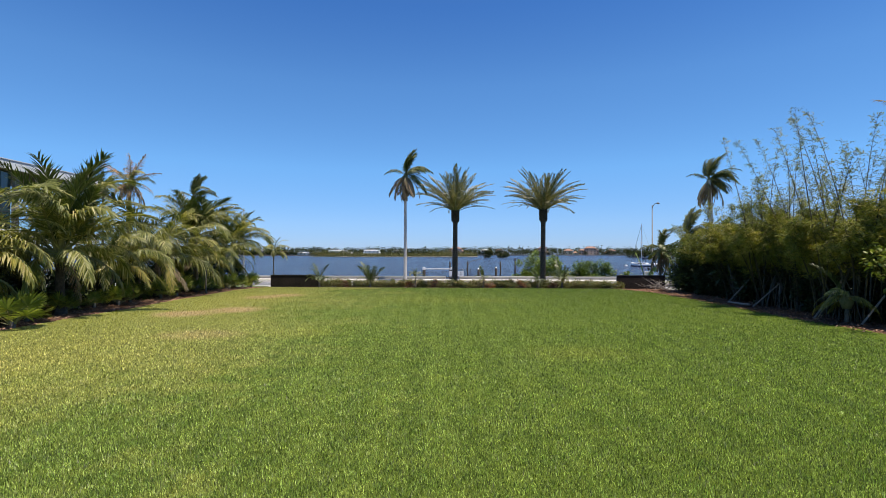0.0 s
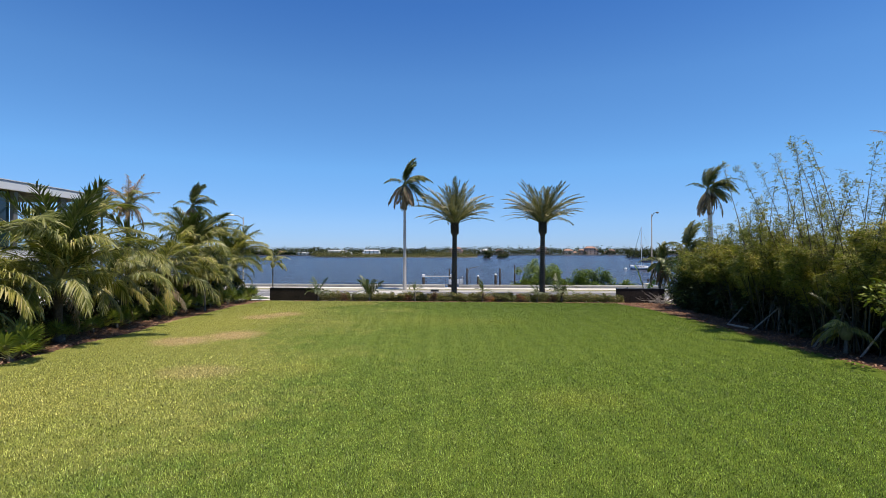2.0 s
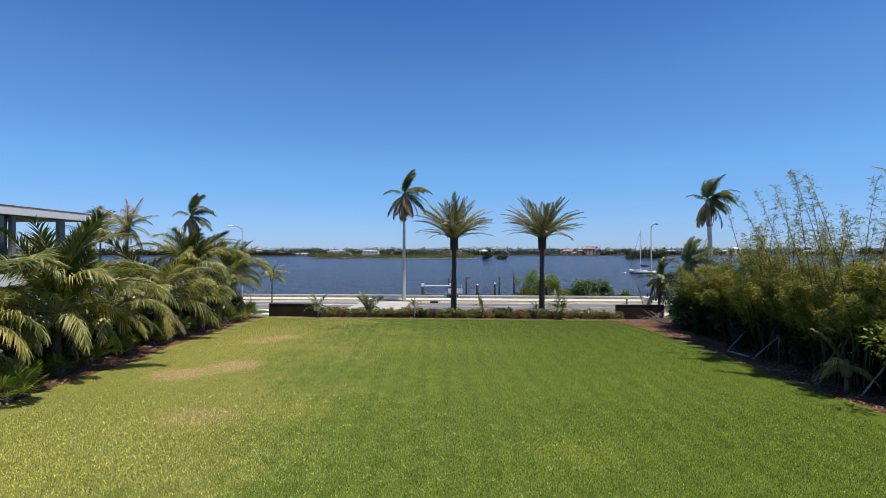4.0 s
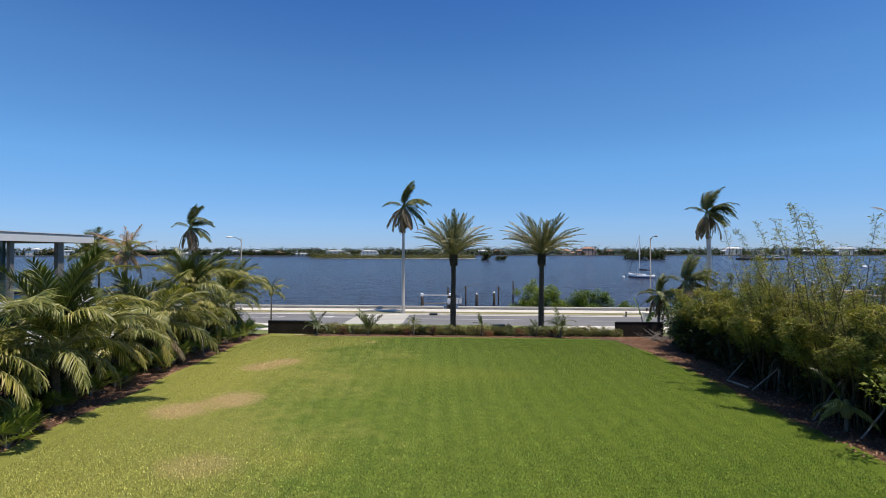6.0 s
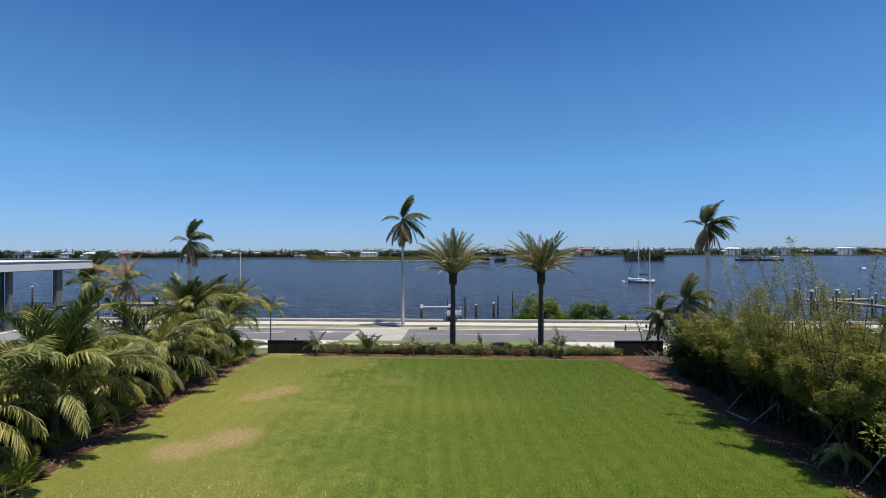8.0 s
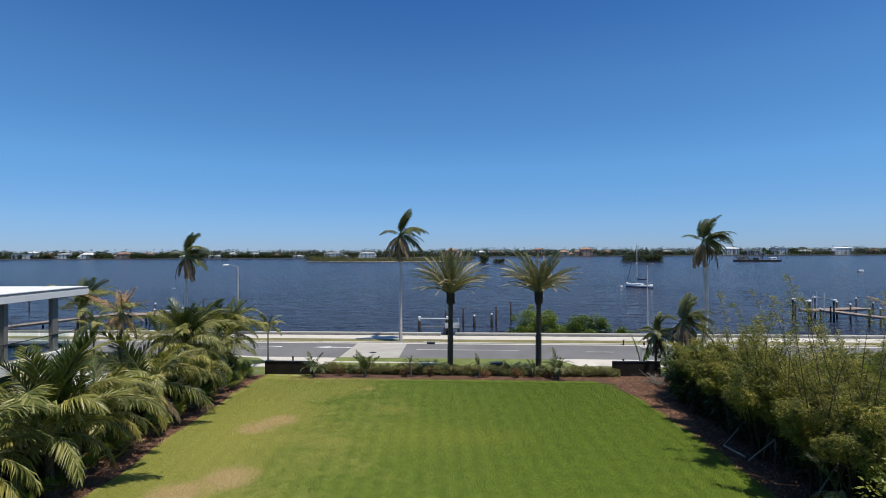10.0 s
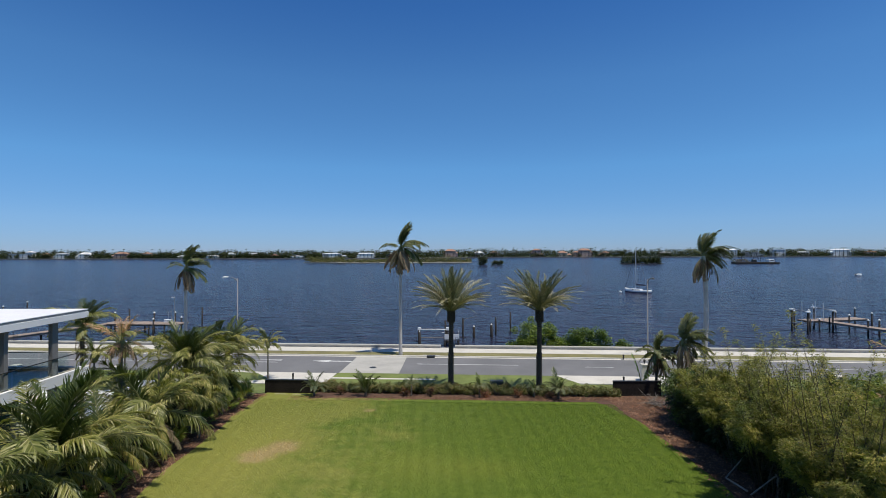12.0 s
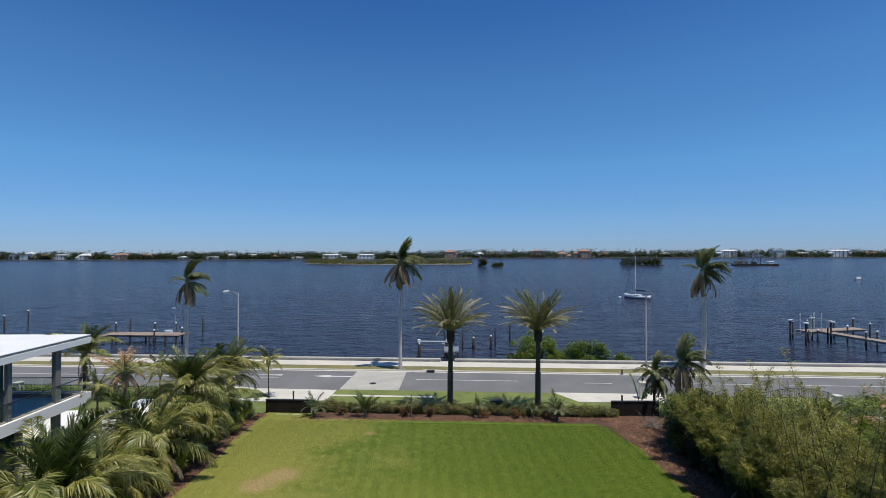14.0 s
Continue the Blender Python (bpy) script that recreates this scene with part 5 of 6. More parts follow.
for x in np.arange(-8.9, -0.9, 2.0):
    sh = Shape()
    sh.box((x - 0.02, -6.5, 3.5), (x + 0.06, -6.38, 6.93))
    sh.box((x + 0.06, -6.5, 6.86), (x + 1.98, -6.38, 6.93))
    win = part("window", sh, M_DARK_METAL, house, "tall window in a dark frame")
    sh = Shape()
    sh.box((x + 0.06, -6.45, 3.5), (x + 1.98, -6.41, 6.86))
    part("pane", sh, M_GLAZE, win)
# ground floor
sh = Shape()
sh.box((-15.5, -27.5, 0), (-0.7, -6.4, 3.02))
part("wall", sh, M_GREY, house, "grey rendered ground-floor wall")
sh = Shape()
sh.box((-0.95, -6.4, 0.02), (-0.88, -5.0, 3.0))
part("door", sh, M_GLAZE, house, "dark glazed door")
sh = Shape()
sh.box((-1.0, -5.0, 0), (-0.6, -4.75, 3.02))
part("jamb", sh, M_GREY, house)
sh = Shape()
sh.box((-12, -6.4, 0), (-1.0, -5.2, 3.02))
part("wall", sh, M_GREY, house)

# paths, fence and gate pillars in the neighbouring garden
flat("path", [(-36, 33.6), (-24.3, 34.2), (-23.9, 40.6), (-25.2, 44.3), (-26.6, 44.3), (-26.6, 41.3), (-30, 41.2), (-36, 40.2)], -0.2, 0.02, M_STUCCO, "bright white paved garden path", "path")


def iron_fence(u0, u1, v, label, pillars):
    base = thing("iron_fence", pose(0, 0, 0), label, "fence")
    for z in (0.15, 1.05):
        sh = Shape()
        sh.slab([rd(u, w)[:2] for u, w in ((u0, v - 0.02), (u1, v - 0.02), (u1, v + 0.02), (u0, v + 0.02))], LOW + z, LOW + z + 0.05)
        part("rail", sh, M_DARK_METAL, base)
    sh = Shape()
    sh.tube([(0, 0, 0), (0, 0, 1.2)], 0.014, 4)
    bar_mesh = sh.mesh("picket", [M_DARK_METAL])
    for u in np.arange(u0 + 0.1, u1, 0.16):
        x, y, z = rd(u, v)
        part("picket", bar_mesh, None, base, "", pose(x, y, z))
    sh = Shape()
    sh.tube([(-0.17, 0, 0.45), (0.17, 0, 0.45), (0.17, 0, 0.8), (-0.17, 0, 0.8), (-0.17, 0, 0.45)], 0.028, 4)
    sh.tube([(-0.07, 0, 0.55), (0.07, 0, 0.55), (0.07, 0, 0.7), (-0.07, 0, 0.7), (-0.07, 0, 0.55)], 0.022, 4)
    square = sh.mesh("square_ornament", [M_DARK_METAL])
    for u in np.arange(u0 + 0.8, u1 - 0.4, 1.3):
        x, y, z = rd(u, v - 0.03)
        part("square_ornament", square, None, base, "nested square ornament", pose(x, y, z, 0, 0, -4.4))
    for u in pillars:
        x, y, z = rd(u, v)
        gate_pillar(x, y, z, 0.95 + 0.3)


def gate_pillar(x, y, z, h, lamp=False, label="white rendered gate pillar with flat cap"):
    base = thing("gate_pillar", pose(x, y, z, 0, 0, -5), label, "pillar")
    sh = Shape()
    sh.box((-0.3, -0.3, -0.1), (0.3, 0.3, h), 0, 0.015)
    part("shaft", sh, M_CONCRETE, base)
    sh = Shape()
    sh.box((-0.34, -0.34, h), (0.34, 0.34, h + 0.08), 0, 0.02)
    part("cap", sh, M_CONCRETE, base)
    if lamp:
        sh = Shape()
        sh.tube([(0, 0, h + 0.1), (0, 0, h + 0.22), (0, 0, h + 0.24), (0, 0, h + 0.44), (0, 0, h + 0.52)], [0.03, 0.03, 0.09, 0.11, 0.02], 8)
        part("lantern", sh, M_DARK_METAL, base, "small black lantern")


iron_fence(-45, -28.5, 45.2, "black iron picket fence beside the road", (-44.5, -37.5, -34.2, -28.6))
gate_pillar(19.3, 46.6, LOW, 1.5, True, "pale gate pillar with dark lantern by the driveway")
gate_pillar(29.0, 44.2, LOW, 1.0)
gate_pillar(35.5, 43.7, LOW, 1.0)
gate = thing("iron_gate", pose(29.4, 44.1, LOW, 0, 0, -4.5), "arched black iron driveway gate", "gate")
for i in range(38):
    x = 0.08 + i * 0.148
    h = 1.25 + 0.42 * math.sin(math.pi * i / 37)
    sh = Shape()
    sh.tube([(x, 0, 0.08), (x, 0, h)], 0.014, 4)
    part("bar", sh, M_DARK_METAL, gate)
sh = Shape()
sh.tube([(0.08 + i * 0.148, 0, 1.25 + 0.42 * math.sin(math.pi * i / 37)) for i in range(38)], 0.028, 6)
part("arch", sh, M_DARK_METAL, gate)
sh = Shape()
sh.tube([(0.05, 0, 0.12), (5.6, 0, 0.12)], 0.025, 6)
part("bottom_rail", sh, M_DARK_METAL, gate)
for i in range(9):
    rng = np.random.default_rng(700 + i)
    x, y, _ = rd(-44 + 1.75 * i, 44.3)
    cs, rs = clumps(rng, 20, 1.1, 0.6, 0.2, 1.15, 0.34)
    leafy("shrub", "clipped dark hedge plant behind the iron fence", "shrub", x, y, LOW - 0.05, cs, rs, 60, 0.16, M_SHRUB, 720 + i, 0.4, group="hedge behind the iron fence")


def bollard(x, y, h, label):
    base = thing("bollard", pose(x, y, LOW - 0.02), label, "bollard")
    sh = Shape()
    sh.tube([(0, 0, 0), (0, 0, h - 0.12)], 0.075, 10)
    part("post", sh, M_DARK_METAL, base)
    sh = Shape()
    sh.tube([(0, 0, h - 0.12), (0, 0, h - 0.04), (0, 0, h)], [0.1, 0.1, 0.03], 10)
    part("head", sh, M_DARK_METAL, base)


bollard(-13.6, 46.3, 0.95, "black bollard light beside the driveway")
bollard(16.7, 44.9, 0.85, "black bollard light behind the wall")
bollard(20.75, 55.75, 0.6, "short dark post by the far kerb")
# small things on the road
x, y = -6.99, 52.46
sh = Shape()
sh.tube([(0, 0, 0), (0, 0, 0.03)], 0.36, 20)
tagged(part("manhole_cover", sh, M_DARK_METAL, m=pose(x, y, LOW - 0.026)), "round dark iron manhole cover in concrete", "manhole")
drain = thing("storm_drain", pose(-0.95, 57.35, LOW - 0.02, 0, 0, -5), "dark storm drain opening in the kerb", "drain")
sh = Shape()
sh.box((-0.45, -0.30, 0.0), (0.45, 0.35, 0.19))
part("grate", sh, M_DARK_METAL, drain)
sh = Shape()
sh.box((-1.0, 0.36, -0.02), (1.0, 0.6, 0.17), 0, 0.02)
part("hood", sh, M_CONCRETE_ROAD, drain)
M_GREEN_BOX = surface("utility_box_paint", (0.05, 0.07, 0.06), (0.09, 0.11, 0.09), 14, 1, 0.6, 0.1, 0.002)
box_ = thing("utility_box", pose(5.0, 43.3, -0.7), "dark ventilated utility box behind the hedge", "utility box")
sh = Shape()
sh.box((-0.55, -0.3, 0), (0.55, 0.3, 0.82), 0, 0.03)
part("body", sh, M_GREEN_BOX, box_)
for i in range(4):
    sh = Shape()
    sh.box((-0.45, -0.325, 0.2 + 0.13 * i), (0.45, -0.3, 0.26 + 0.13 * i))
    part("louvre", sh, M_DARK_METAL, box_)


# ---- street lamps ----
def street_lamp(x, y, h, arm, label, head=1.0):
    base = thing("street_lamp", pose(x, y, LOW + 0.06), label, "street lamp", "street lamps on the waterfront")
    sh = Shape()
    sh.tube([(0, 0, -0.05), (0, 0, 0.25), (0, 0, 0.3), (0, 0, h)], [0.14, 0.14, 0.09, 0.05], 10)
    part("pole", sh, M_POLE if head == 1.0 else M_GREY, base, smooth=True)
    sh = Shape()
    sh.tube([(0, 0, h - 0.35), (arm * 0.25, -0.1, h - 0.1), (arm * 0.6, -0.3, h + 0.12), (arm, -0.5, h + 0.16)], [0.045, 0.04, 0.035, 0.03], 8)
    part("arm", sh, M_POLE if head == 1.0 else M_GREY, base, smooth=True)
    sh = Shape()
    s = 1 if arm > 0 else -1
    sh.tube([(arm, -0.5, h + 0.16), (arm + s * 0.15 * head, -0.55, h + 0.17), (arm + s * 0.5 * head, -0.62, h + 0.15), (arm + s * 0.72 * head, -0.7, h + 0.12)], [0.04, 0.09, 0.11, 0.04], 8)
    part("lamp_head", sh, M_WHITE if head == 1.0 else M_GREY, base, "pale lamp head" if head == 1.0 else "", smooth=True)


street_lamp(-25.0, 61.8, 8.9, -0.9, "galvanised street lamp with a short curved arm")
street_lamp(24.2, 57.4, 8.85, 0.25, "galvanised street lamp beside the palm", 0.4)

# ---- mangroves at the seawall ----
for i, (x, y, rx, ry, h, n) in enumerate(((12.7, 64.4, 3.8, 1.8, 4.5, 100), (18.9, 63.9, 3.1, 1.5, 3.2, 66), (23.8, 63.2, 1.1, 0.7, 1.7, 12), (66.0, 60.8, 2.7, 1.5, 2.4, 40))):
    rng = np.random.default_rng(760 + i)
    cs = []
    while len(cs) < n:
        p = rng.uniform(-1, 1, 3) * (rx, ry, 1)
        k = (p[0] / rx) ** 2 + (p[1] / ry) ** 2
        if k < 1:
            cs.append((p[0], p[1], rng.uniform(0.35, 0.35 + (h - 0.4) * (1 - k) ** 0.45)))
    leafy("mangrove", "bright green mangrove bush growing over the seawall", "mangrove", x, y, WATER, cs, [rng.uniform(0.4, 0.65) for _ in cs], 150, 0.27, M_MANGROVE, 780 + i, 0.42, group="mangroves by the seawall")

# ---- docks, piles and boat lifts ----
def pile_shape(h, r=0.16, capped=True):
    sh = Shape()
    sh.tube([(0, 0, -2.2), (0, 0, 0.0), (0, 0, h)], [r * 1.1, r * 1.05, r * 0.9], 9, 0)
    return sh


def pile_cap(r=0.17, h=0.2):
    sh = Shape()
    sh.tube([(0, 0, -0.06), (0, 0, 0.02), (0, 0, h)], [r, r, 0.02], 9)
    return sh.mesh("pile_cap", [M_WHITE], True)


CAP = pile_cap()


def pile(x, y, h, label, capped=True, r=0.16, group="mooring piles"):
    base = thing("mooring_pile", pose(x * OUT, y * OUT, WATER), label, "pile", group)
    part("post", pile_shape(h, r), M_PILE, base, smooth=True)
    if capped:
        part("pile_cap", CAP, None, base, "white conical cap", pose(0, 0, h))
    return base


def deck(base, a, b, width, z, planks):
    """A stretch of dock from a to b: planks across two stringers."""
    a, b = Vector(a), Vector(b)
    d = (b - a)
    ln = d.length
    ang = math.degrees(math.atan2(d.y, d.x))
    m = pose(a.x, a.y, z, 0, 0, ang)
    sh = Shape()
    for s in (-0.42, 0.0, 0.42):
        sh.box((0, s * width - 0.06, -0.32), (ln, s * width + 0.06, -0.05))
    part("stringer", sh, M_WOOD_GREY, base, "", m)
    sh = Shape()
    sh.box((0, -width / 2, -0.05), (ln / planks - 0.02, width / 2, 0.0))
    plank = sh.mesh("plank", [M_WOOD_RED])
    for i in range(planks):
        part("plank", plank, None, base, "", m @ pose(i * ln / planks, 0, random.uniform(-0.006, 0.006)))


def dock(label, stretches, piles, z=0.42):
    base = thing("dock", pose(0, 0, WATER + 1.2) @ Matrix.Diagonal((OUT, OUT, 1, 1)), label, "dock")
    for a, b, w, n in stretches:
        deck(base, a, b, w, z, n)
    for x, y, h, capped in piles:
        part("dock_post", pile_shape(h, 0.12), M_PILE, base, "", pose(x, y, -1.2), True)
        if capped:
            part("pile_cap", CAP, None, base, "white conical cap", pose(x, y, h - 1.2))
    return base


dock("timber dock with a wide head on dark piles", [((-57.0, 64.6), (-51.5, 76.6), 1.7, 42), ((-52.0, 78.3), (-39.6, 77.3), 3.0, 44)],
     [(x, y, 1.5, False) for x, y in ((-50.5, 76.9), (-47.6, 76.6), (-46.9, 79.6), (-44.4, 76.3), (-41.9, 76.1), (-40.2, 76.0), (-40.0, 78.9), (-55.6, 69.9), (-53.9, 69.2), (-53.6, 73.9), (-52.0, 73.1))]
     + [(-51.9, 80.0, 3.0, True), (-45.6, 79.9, 3.0, True), (-43.4, 75.8, 2.5, True), (-42.0, 79.4, 3.1, True), (-40.6, 78.6, 2.4, True)])
rack = thing("dock_box", pose(-44.01, 80.99, 0.025, 0, 0, -5), "white dock box with lid on the dock", "dock box")
sh = Shape()
sh.box((-0.5, -0.28, 0), (0.5, 0.28, 0.4), 0, 0.03)
part("body", sh, M_WHITE, rack)
sh = Shape()
sh.box((-0.53, -0.31, 0.4), (0.53, 0.31, 0.46), 0, 0.03)
part("lid", sh, M_WHITE, rack)
ladder = thing("dock_ladder", pose(-44.32, 82.12, 0.020), "pale metal ladder rails on the dock", "ladder")
for x in (-0.25, 0.25):
    sh = Shape()
    sh.tube([(x, 0, -1.4), (x, 0, 1.6), (x, -0.3, 1.75), (x, -0.5, 1.5)], 0.03, 6)
    part("rail", sh, M_GALV, ladder)
for i in range(5):
    sh = Shape()
    sh.tube([(-0.25, 0, -1.2 + 0.35 * i), (0.25, 0, -1.2 + 0.35 * i)], 0.02, 6)
    part("rung", sh, M_GALV, ladder)
mast = thing("dock_light", pose(-43.28, 81.61, 0.020), "slim pale dock light pole", "light pole")
sh = Shape()
sh.tube([(0, 0, 0), (0, 0, 4.0)], 0.04, 6)
part("pole", sh, M_GALV, mast)
sh = Shape()
sh.box((-0.5, -0.07, 3.95), (0.05, 0.07, 4.05), 0, 0.02)
part("head", sh, M_WHITE, mast)
gate = thing("dock_gate", pose(-59.8, 67.0, LOW + 0.3, 0, 0, -5), "dark mesh gate at the head of the dock", "gate")
for x in np.arange(0, 3.7, 0.18):
    sh = Shape()
    sh.tube([(x, 0, 0), (x, 0, 1.7)], 0.02, 4)
    part("bar", sh, M_DARK_METAL, gate)
sh = Shape()
sh.tube([(0, 0, 1.7), (3.7, 0, 1.7)], 0.03, 4)
sh.tube([(0, 0, 0.1), (3.7, 0, 0.1)], 0.03, 4)
part("frame", sh, M_DARK_METAL, gate)

dock("timber dock with boat lift on white-capped piles", [((65.0, 57.5), (61.2, 77.8), 1.8, 60), ((58.2, 78.6), (69.5, 80.8), 2.4, 40)],
     [(65.6, 61.5, 2.8, True), (63.6, 61.2, 2.5, True), (65.0, 66.5, 2.5, True), (63.1, 66.2, 2.8, True), (64.0, 71.5, 2.6, True), (62.1, 71.2, 2.6, True), (63.2, 75.8, 2.8, True), (60.6, 76.4, 2.5, True),
      (69.8, 79.3, 2.6, True), (69.5, 82.2, 3.1, True), (65.6, 81.4, 2.6, True), (61.0, 81.2, 2.9, True), (58.0, 80.4, 2.9, True), (59.8, 77.4, 1.9, True), (57.9, 76.8, 2.0, False)])


def boat_lift(posts, z, label, guides=()):
    base = thing("boat_lift", pose(0, 0, WATER + 1.2) @ Matrix.Diagonal((OUT, OUT, 1, 1)), label, "boat lift")
    for x, y in posts:
        part("lift_post", pile_shape(z + 1.2, 0.14), M_PILE, base, "", pose(x, y, -1.2), True)
        sh = Shape()
        sh.box((-0.28, -0.28, 0), (0.28, 0.28, 0.22), 0, 0.05)
        part("motor_cover", sh, M_WHITE, base, "white motor cover", pose(x, y, z))
    for (xa, ya), (xb, yb) in zip(posts[::2], posts[1::2]):
        sh = Shape()
        sh.tube([(xa, ya, z + 0.12), (xb, yb, z + 0.12)], 0.09, 6)
        part("beam", sh, M_GALV, base, "pale aluminium beam")
        sh = Shape()
        sh.tube([(xa, ya, z - 2.0), (xb, yb, z - 2.0)], 0.07, 6)
        part("cradle", sh, M_GALV, base)
        for k in (0.03, 0.97):
            sh = Shape()
            p = (xa + (xb - xa) * k, ya + (yb - ya) * k)
            sh.tube([(*p, z + 0.1), (*p, z - 2.0)], 0.02, 4)
            part("cable", sh, M_GALV, base)
    for x, y in guides:
        sh = Shape()
        sh.tube([(x, y, z - 2.2), (x, y, z + 1.2)], 0.045, 6)
        part("guide_pole", sh, M_WHITE, base, "slim white guide pole")


boat_lift([(55.75, 77.8), (55.7, 74.4), (61.2, 80.4), (60.8, 76.0)], 2.2, "boat lift with pale beams on dark piles", [(57.6, 78.2), (57.4, 75.6), (60.6, 79.2), (60.4, 77.4)])
lift = thing("boat_lift", pose(0, 0, WATER + 0.8) @ Matrix.Diagonal((OUT, OUT, 1, 1)), "old white boat lift frame on dark piles", "boat lift")
for x, y, h in ((-2.75, 69.0, 2.35), (1.15, 68.8, 2.2), (-2.6, 66.8, 2.2)):
    part("lift_post", pile_shape(h, 0.19), M_PILE, lift, "", pose(x, y, -1.2), True)
for z, r, mt in ((1.05, 0.08, M_WHITE), (-0.15, 0.06, M_WOOD_GREY)):
    sh = Shape()
    sh.tube([(-2.75, 69.0, z), (1.15, 68.8, z)], r, 6)
    part("beam", sh, mt, lift)
sh = Shape()
sh.tube([(-2.75, 69.0, 0.9), (-2.6, 66.8, 0.7)], 0.07, 6)
part("beam", sh, M_WHITE, lift)
for x, y in ((-2.75, 69.0), (1.15, 68.8)):
    sh = Shape()
    sh.box((x - 0.2, y - 0.2, 0.95), (x + 0.2, y + 0.2, 1.35), 0, 0.05)
    part("motor_cover", sh, M_WHITE, lift, "white motor cover")
plat = thing("landing_stage", pose(1.75, 69.4, WATER + 1.2), "small pale landing stage with tubular rails", "landing stage")
sh = Shape()
sh.box((-1.0, -1.3, -0.4), (1.0, 1.3, -0.25), 0, 0.02)
part("deck", sh, M_GALV, plat)
sh = Shape()
sh.box((-1.0, -1.32, -0.15), (1.0, -1.26, 0.45), 0, 0.02)
part("panel", sh, M_WHITE, plat, "white side panel")
for x in (-0.95, 0.95):
    for y in (-1.2, 1.2):
        part("leg", pile_shape(0.9, 0.11), M_PILE, plat, "", pose(x, y, -1.2), True)
    sh = Shape()
    sh.tube([(x, -1.2, -0.25), (x, -1.2, 0.7), (x, 1.2, 0.7), (x, 1.2, -0.25)], 0.03, 6)
    part("rail", sh, M_GALV, plat)
water_gate = thing("seawall_gate", pose(*rd(-2.75, 62.4, LOW + 0.07)[:2], LOW + 0.07, 0, 0, -5), "thin dark metal gate in the seawall gap", "gate")
for i in range(9):
    sh = Shape()
    sh.tube([(0.1 + 0.16 * i, 0.2, 0), (0.1 + 0.16 * i, 0.2, 1.25)], 0.012, 4)
    part("bar", sh, M_DARK_METAL, water_gate)
sh = Shape()
sh.tube([(0.05, 0.2, 0), (0.05, 0.2, 1.28), (1.45, 0.2, 1.28), (1.45, 0.2, 0)], 0.02, 4)
part("frame", sh, M_DARK_METAL, water_gate)
for x, y, h, c, lab in ((0.9, 70.5, 2.9, False, "tall dark timber pile in the water"), (3.5, 72.5, 2.9, False, "tall dark pile with a leaning bracket"), (5.1, 72.4, 1.7, True, "short pile with a pale top"),
                        (7.7, 72.8, 1.9, True, "short pile with a pale top"), (8.6, 75.0, 2.8, False, "tall dark timber pile in the water"), (11.2, 77.6, 3.3, False, "slim dark timber pile in the water"),
                        (-80.7, 98.0, 3.0, True, "white-capped mooring pile standing in open water"), (-79.9, 91.7, 2.8, True, "white-capped mooring pile standing in open water"),
                        (-41.9, 88.2, 3.0, False, "dark timber pile in open water"), (-51.3, 82.7, 3.3, False, "dark timber pile beside the dock"), (-104.0, 101.0, 4.0, True, "white-capped mooring pile standing in open water")):
    pile(x, y, h, lab, c, 0.13 if h > 2.5 else 0.2)
sh = Shape()
sh.tube([(0, 0, 0), (0.5, -0.2, 0.5), (2.2, -0.3, 0.9)], [0.05, 0.04, 0.02], 6)
part("bracket", sh, M_WOOD_GREY, bpy.data.objects["mooring_pile.001"], "thin leaning bracket", pose(0, 0, 2.4))


# ---- sailing boat, small boat, barge ----
def hull_shape(ln, beam_, depth, sheer=0.25, sections=14, stern=0.75):
    sh = Shape()
    rows = []
    for i in range(sections):
        s = i / (sections - 1)
        w = beam_ / 2 * min(1.0, (math.sin(math.pi * min(1, 0.5 * (1 - s) + 0.02) * 1.0) ** 0.9) if s > 0.45 else stern + (1 - stern) * s / 0.45)
        top = depth * (0.6 + sheer * (2 * s - 0.8) ** 2)
        x = ln * (s - 0.5)
        rows.append([(x, -w, top), (x, -w * 0.92, top * 0.35), (x, -w * 0.5, -depth * 0.35), (x, 0, -depth * 0.5), (x, w * 0.5, -depth * 0.35), (x, w * 0.92, top * 0.35), (x, w, top)])
    vs = [p for r in rows for p in r]
    fs = []
    for i in range(sections - 1):
        for j in range(6):
            a = i * 7 + j
            fs.append((a, a + 7, a + 8, a + 1))
        fs.append((i * 7 + 6, (i + 1) * 7 + 6, (i + 1) * 7, i * 7))
    fs.append(tuple(range(7)))
    sh.add(vs, fs)
    return sh


boat = thing("sailing_boat", pose(63.4, 157.5, WATER, 0, 0, 127), "white sailing yacht at anchor with furled navy sail", "sailing boat")
hull = part("hull", hull_shape(8.6, 2.7, 1.2, 0.42), M_WHITE, boat, smooth=True)
for side in (-1, 1):
    sh = Shape()
    sh.tube([(-4.3, side * 0.93, 0.12), (-2.2, side * 1.14, 0.12), (-0.4, side * 1.25, 0.12), (1.2, side * 1.1, 0.12), (2.8, side * 0.66, 0.14), (4.25, side * 0.08, 0.18)], 0.16, 8)
    part("boot_stripe", sh, M_NAVY, hull, "dark stripe along the waterline")
sh = Shape()
sh.box((-1.4, -0.8, 0.75), (1.9, 0.8, 1.2), 0, 0.18)
cabin = part("cabin", sh, M_WHITE, boat)
for x in (-1.0, -0.1, 0.8):
    sh = Shape()
    sh.box((x, 0.8, 0.85), (x + 0.5, 0.83, 1.02))
    part("window", sh, M_WINDOW, cabin)
sh = Shape()
sh.tube([(0.5, 0, 0.9), (0.5, 0, 13.6)], [0.11, 0.075], 8)
mast = part("mast", sh, M_WHITE, boat, "white painted mast")
sh = Shape()
sh.tube([(0.5, -1.0, 7.6), (0.5, 0, 7.75), (0.5, 1.0, 7.6)], 0.05, 6)
part("spreader", sh, M_WHITE, mast)
sh = Shape()
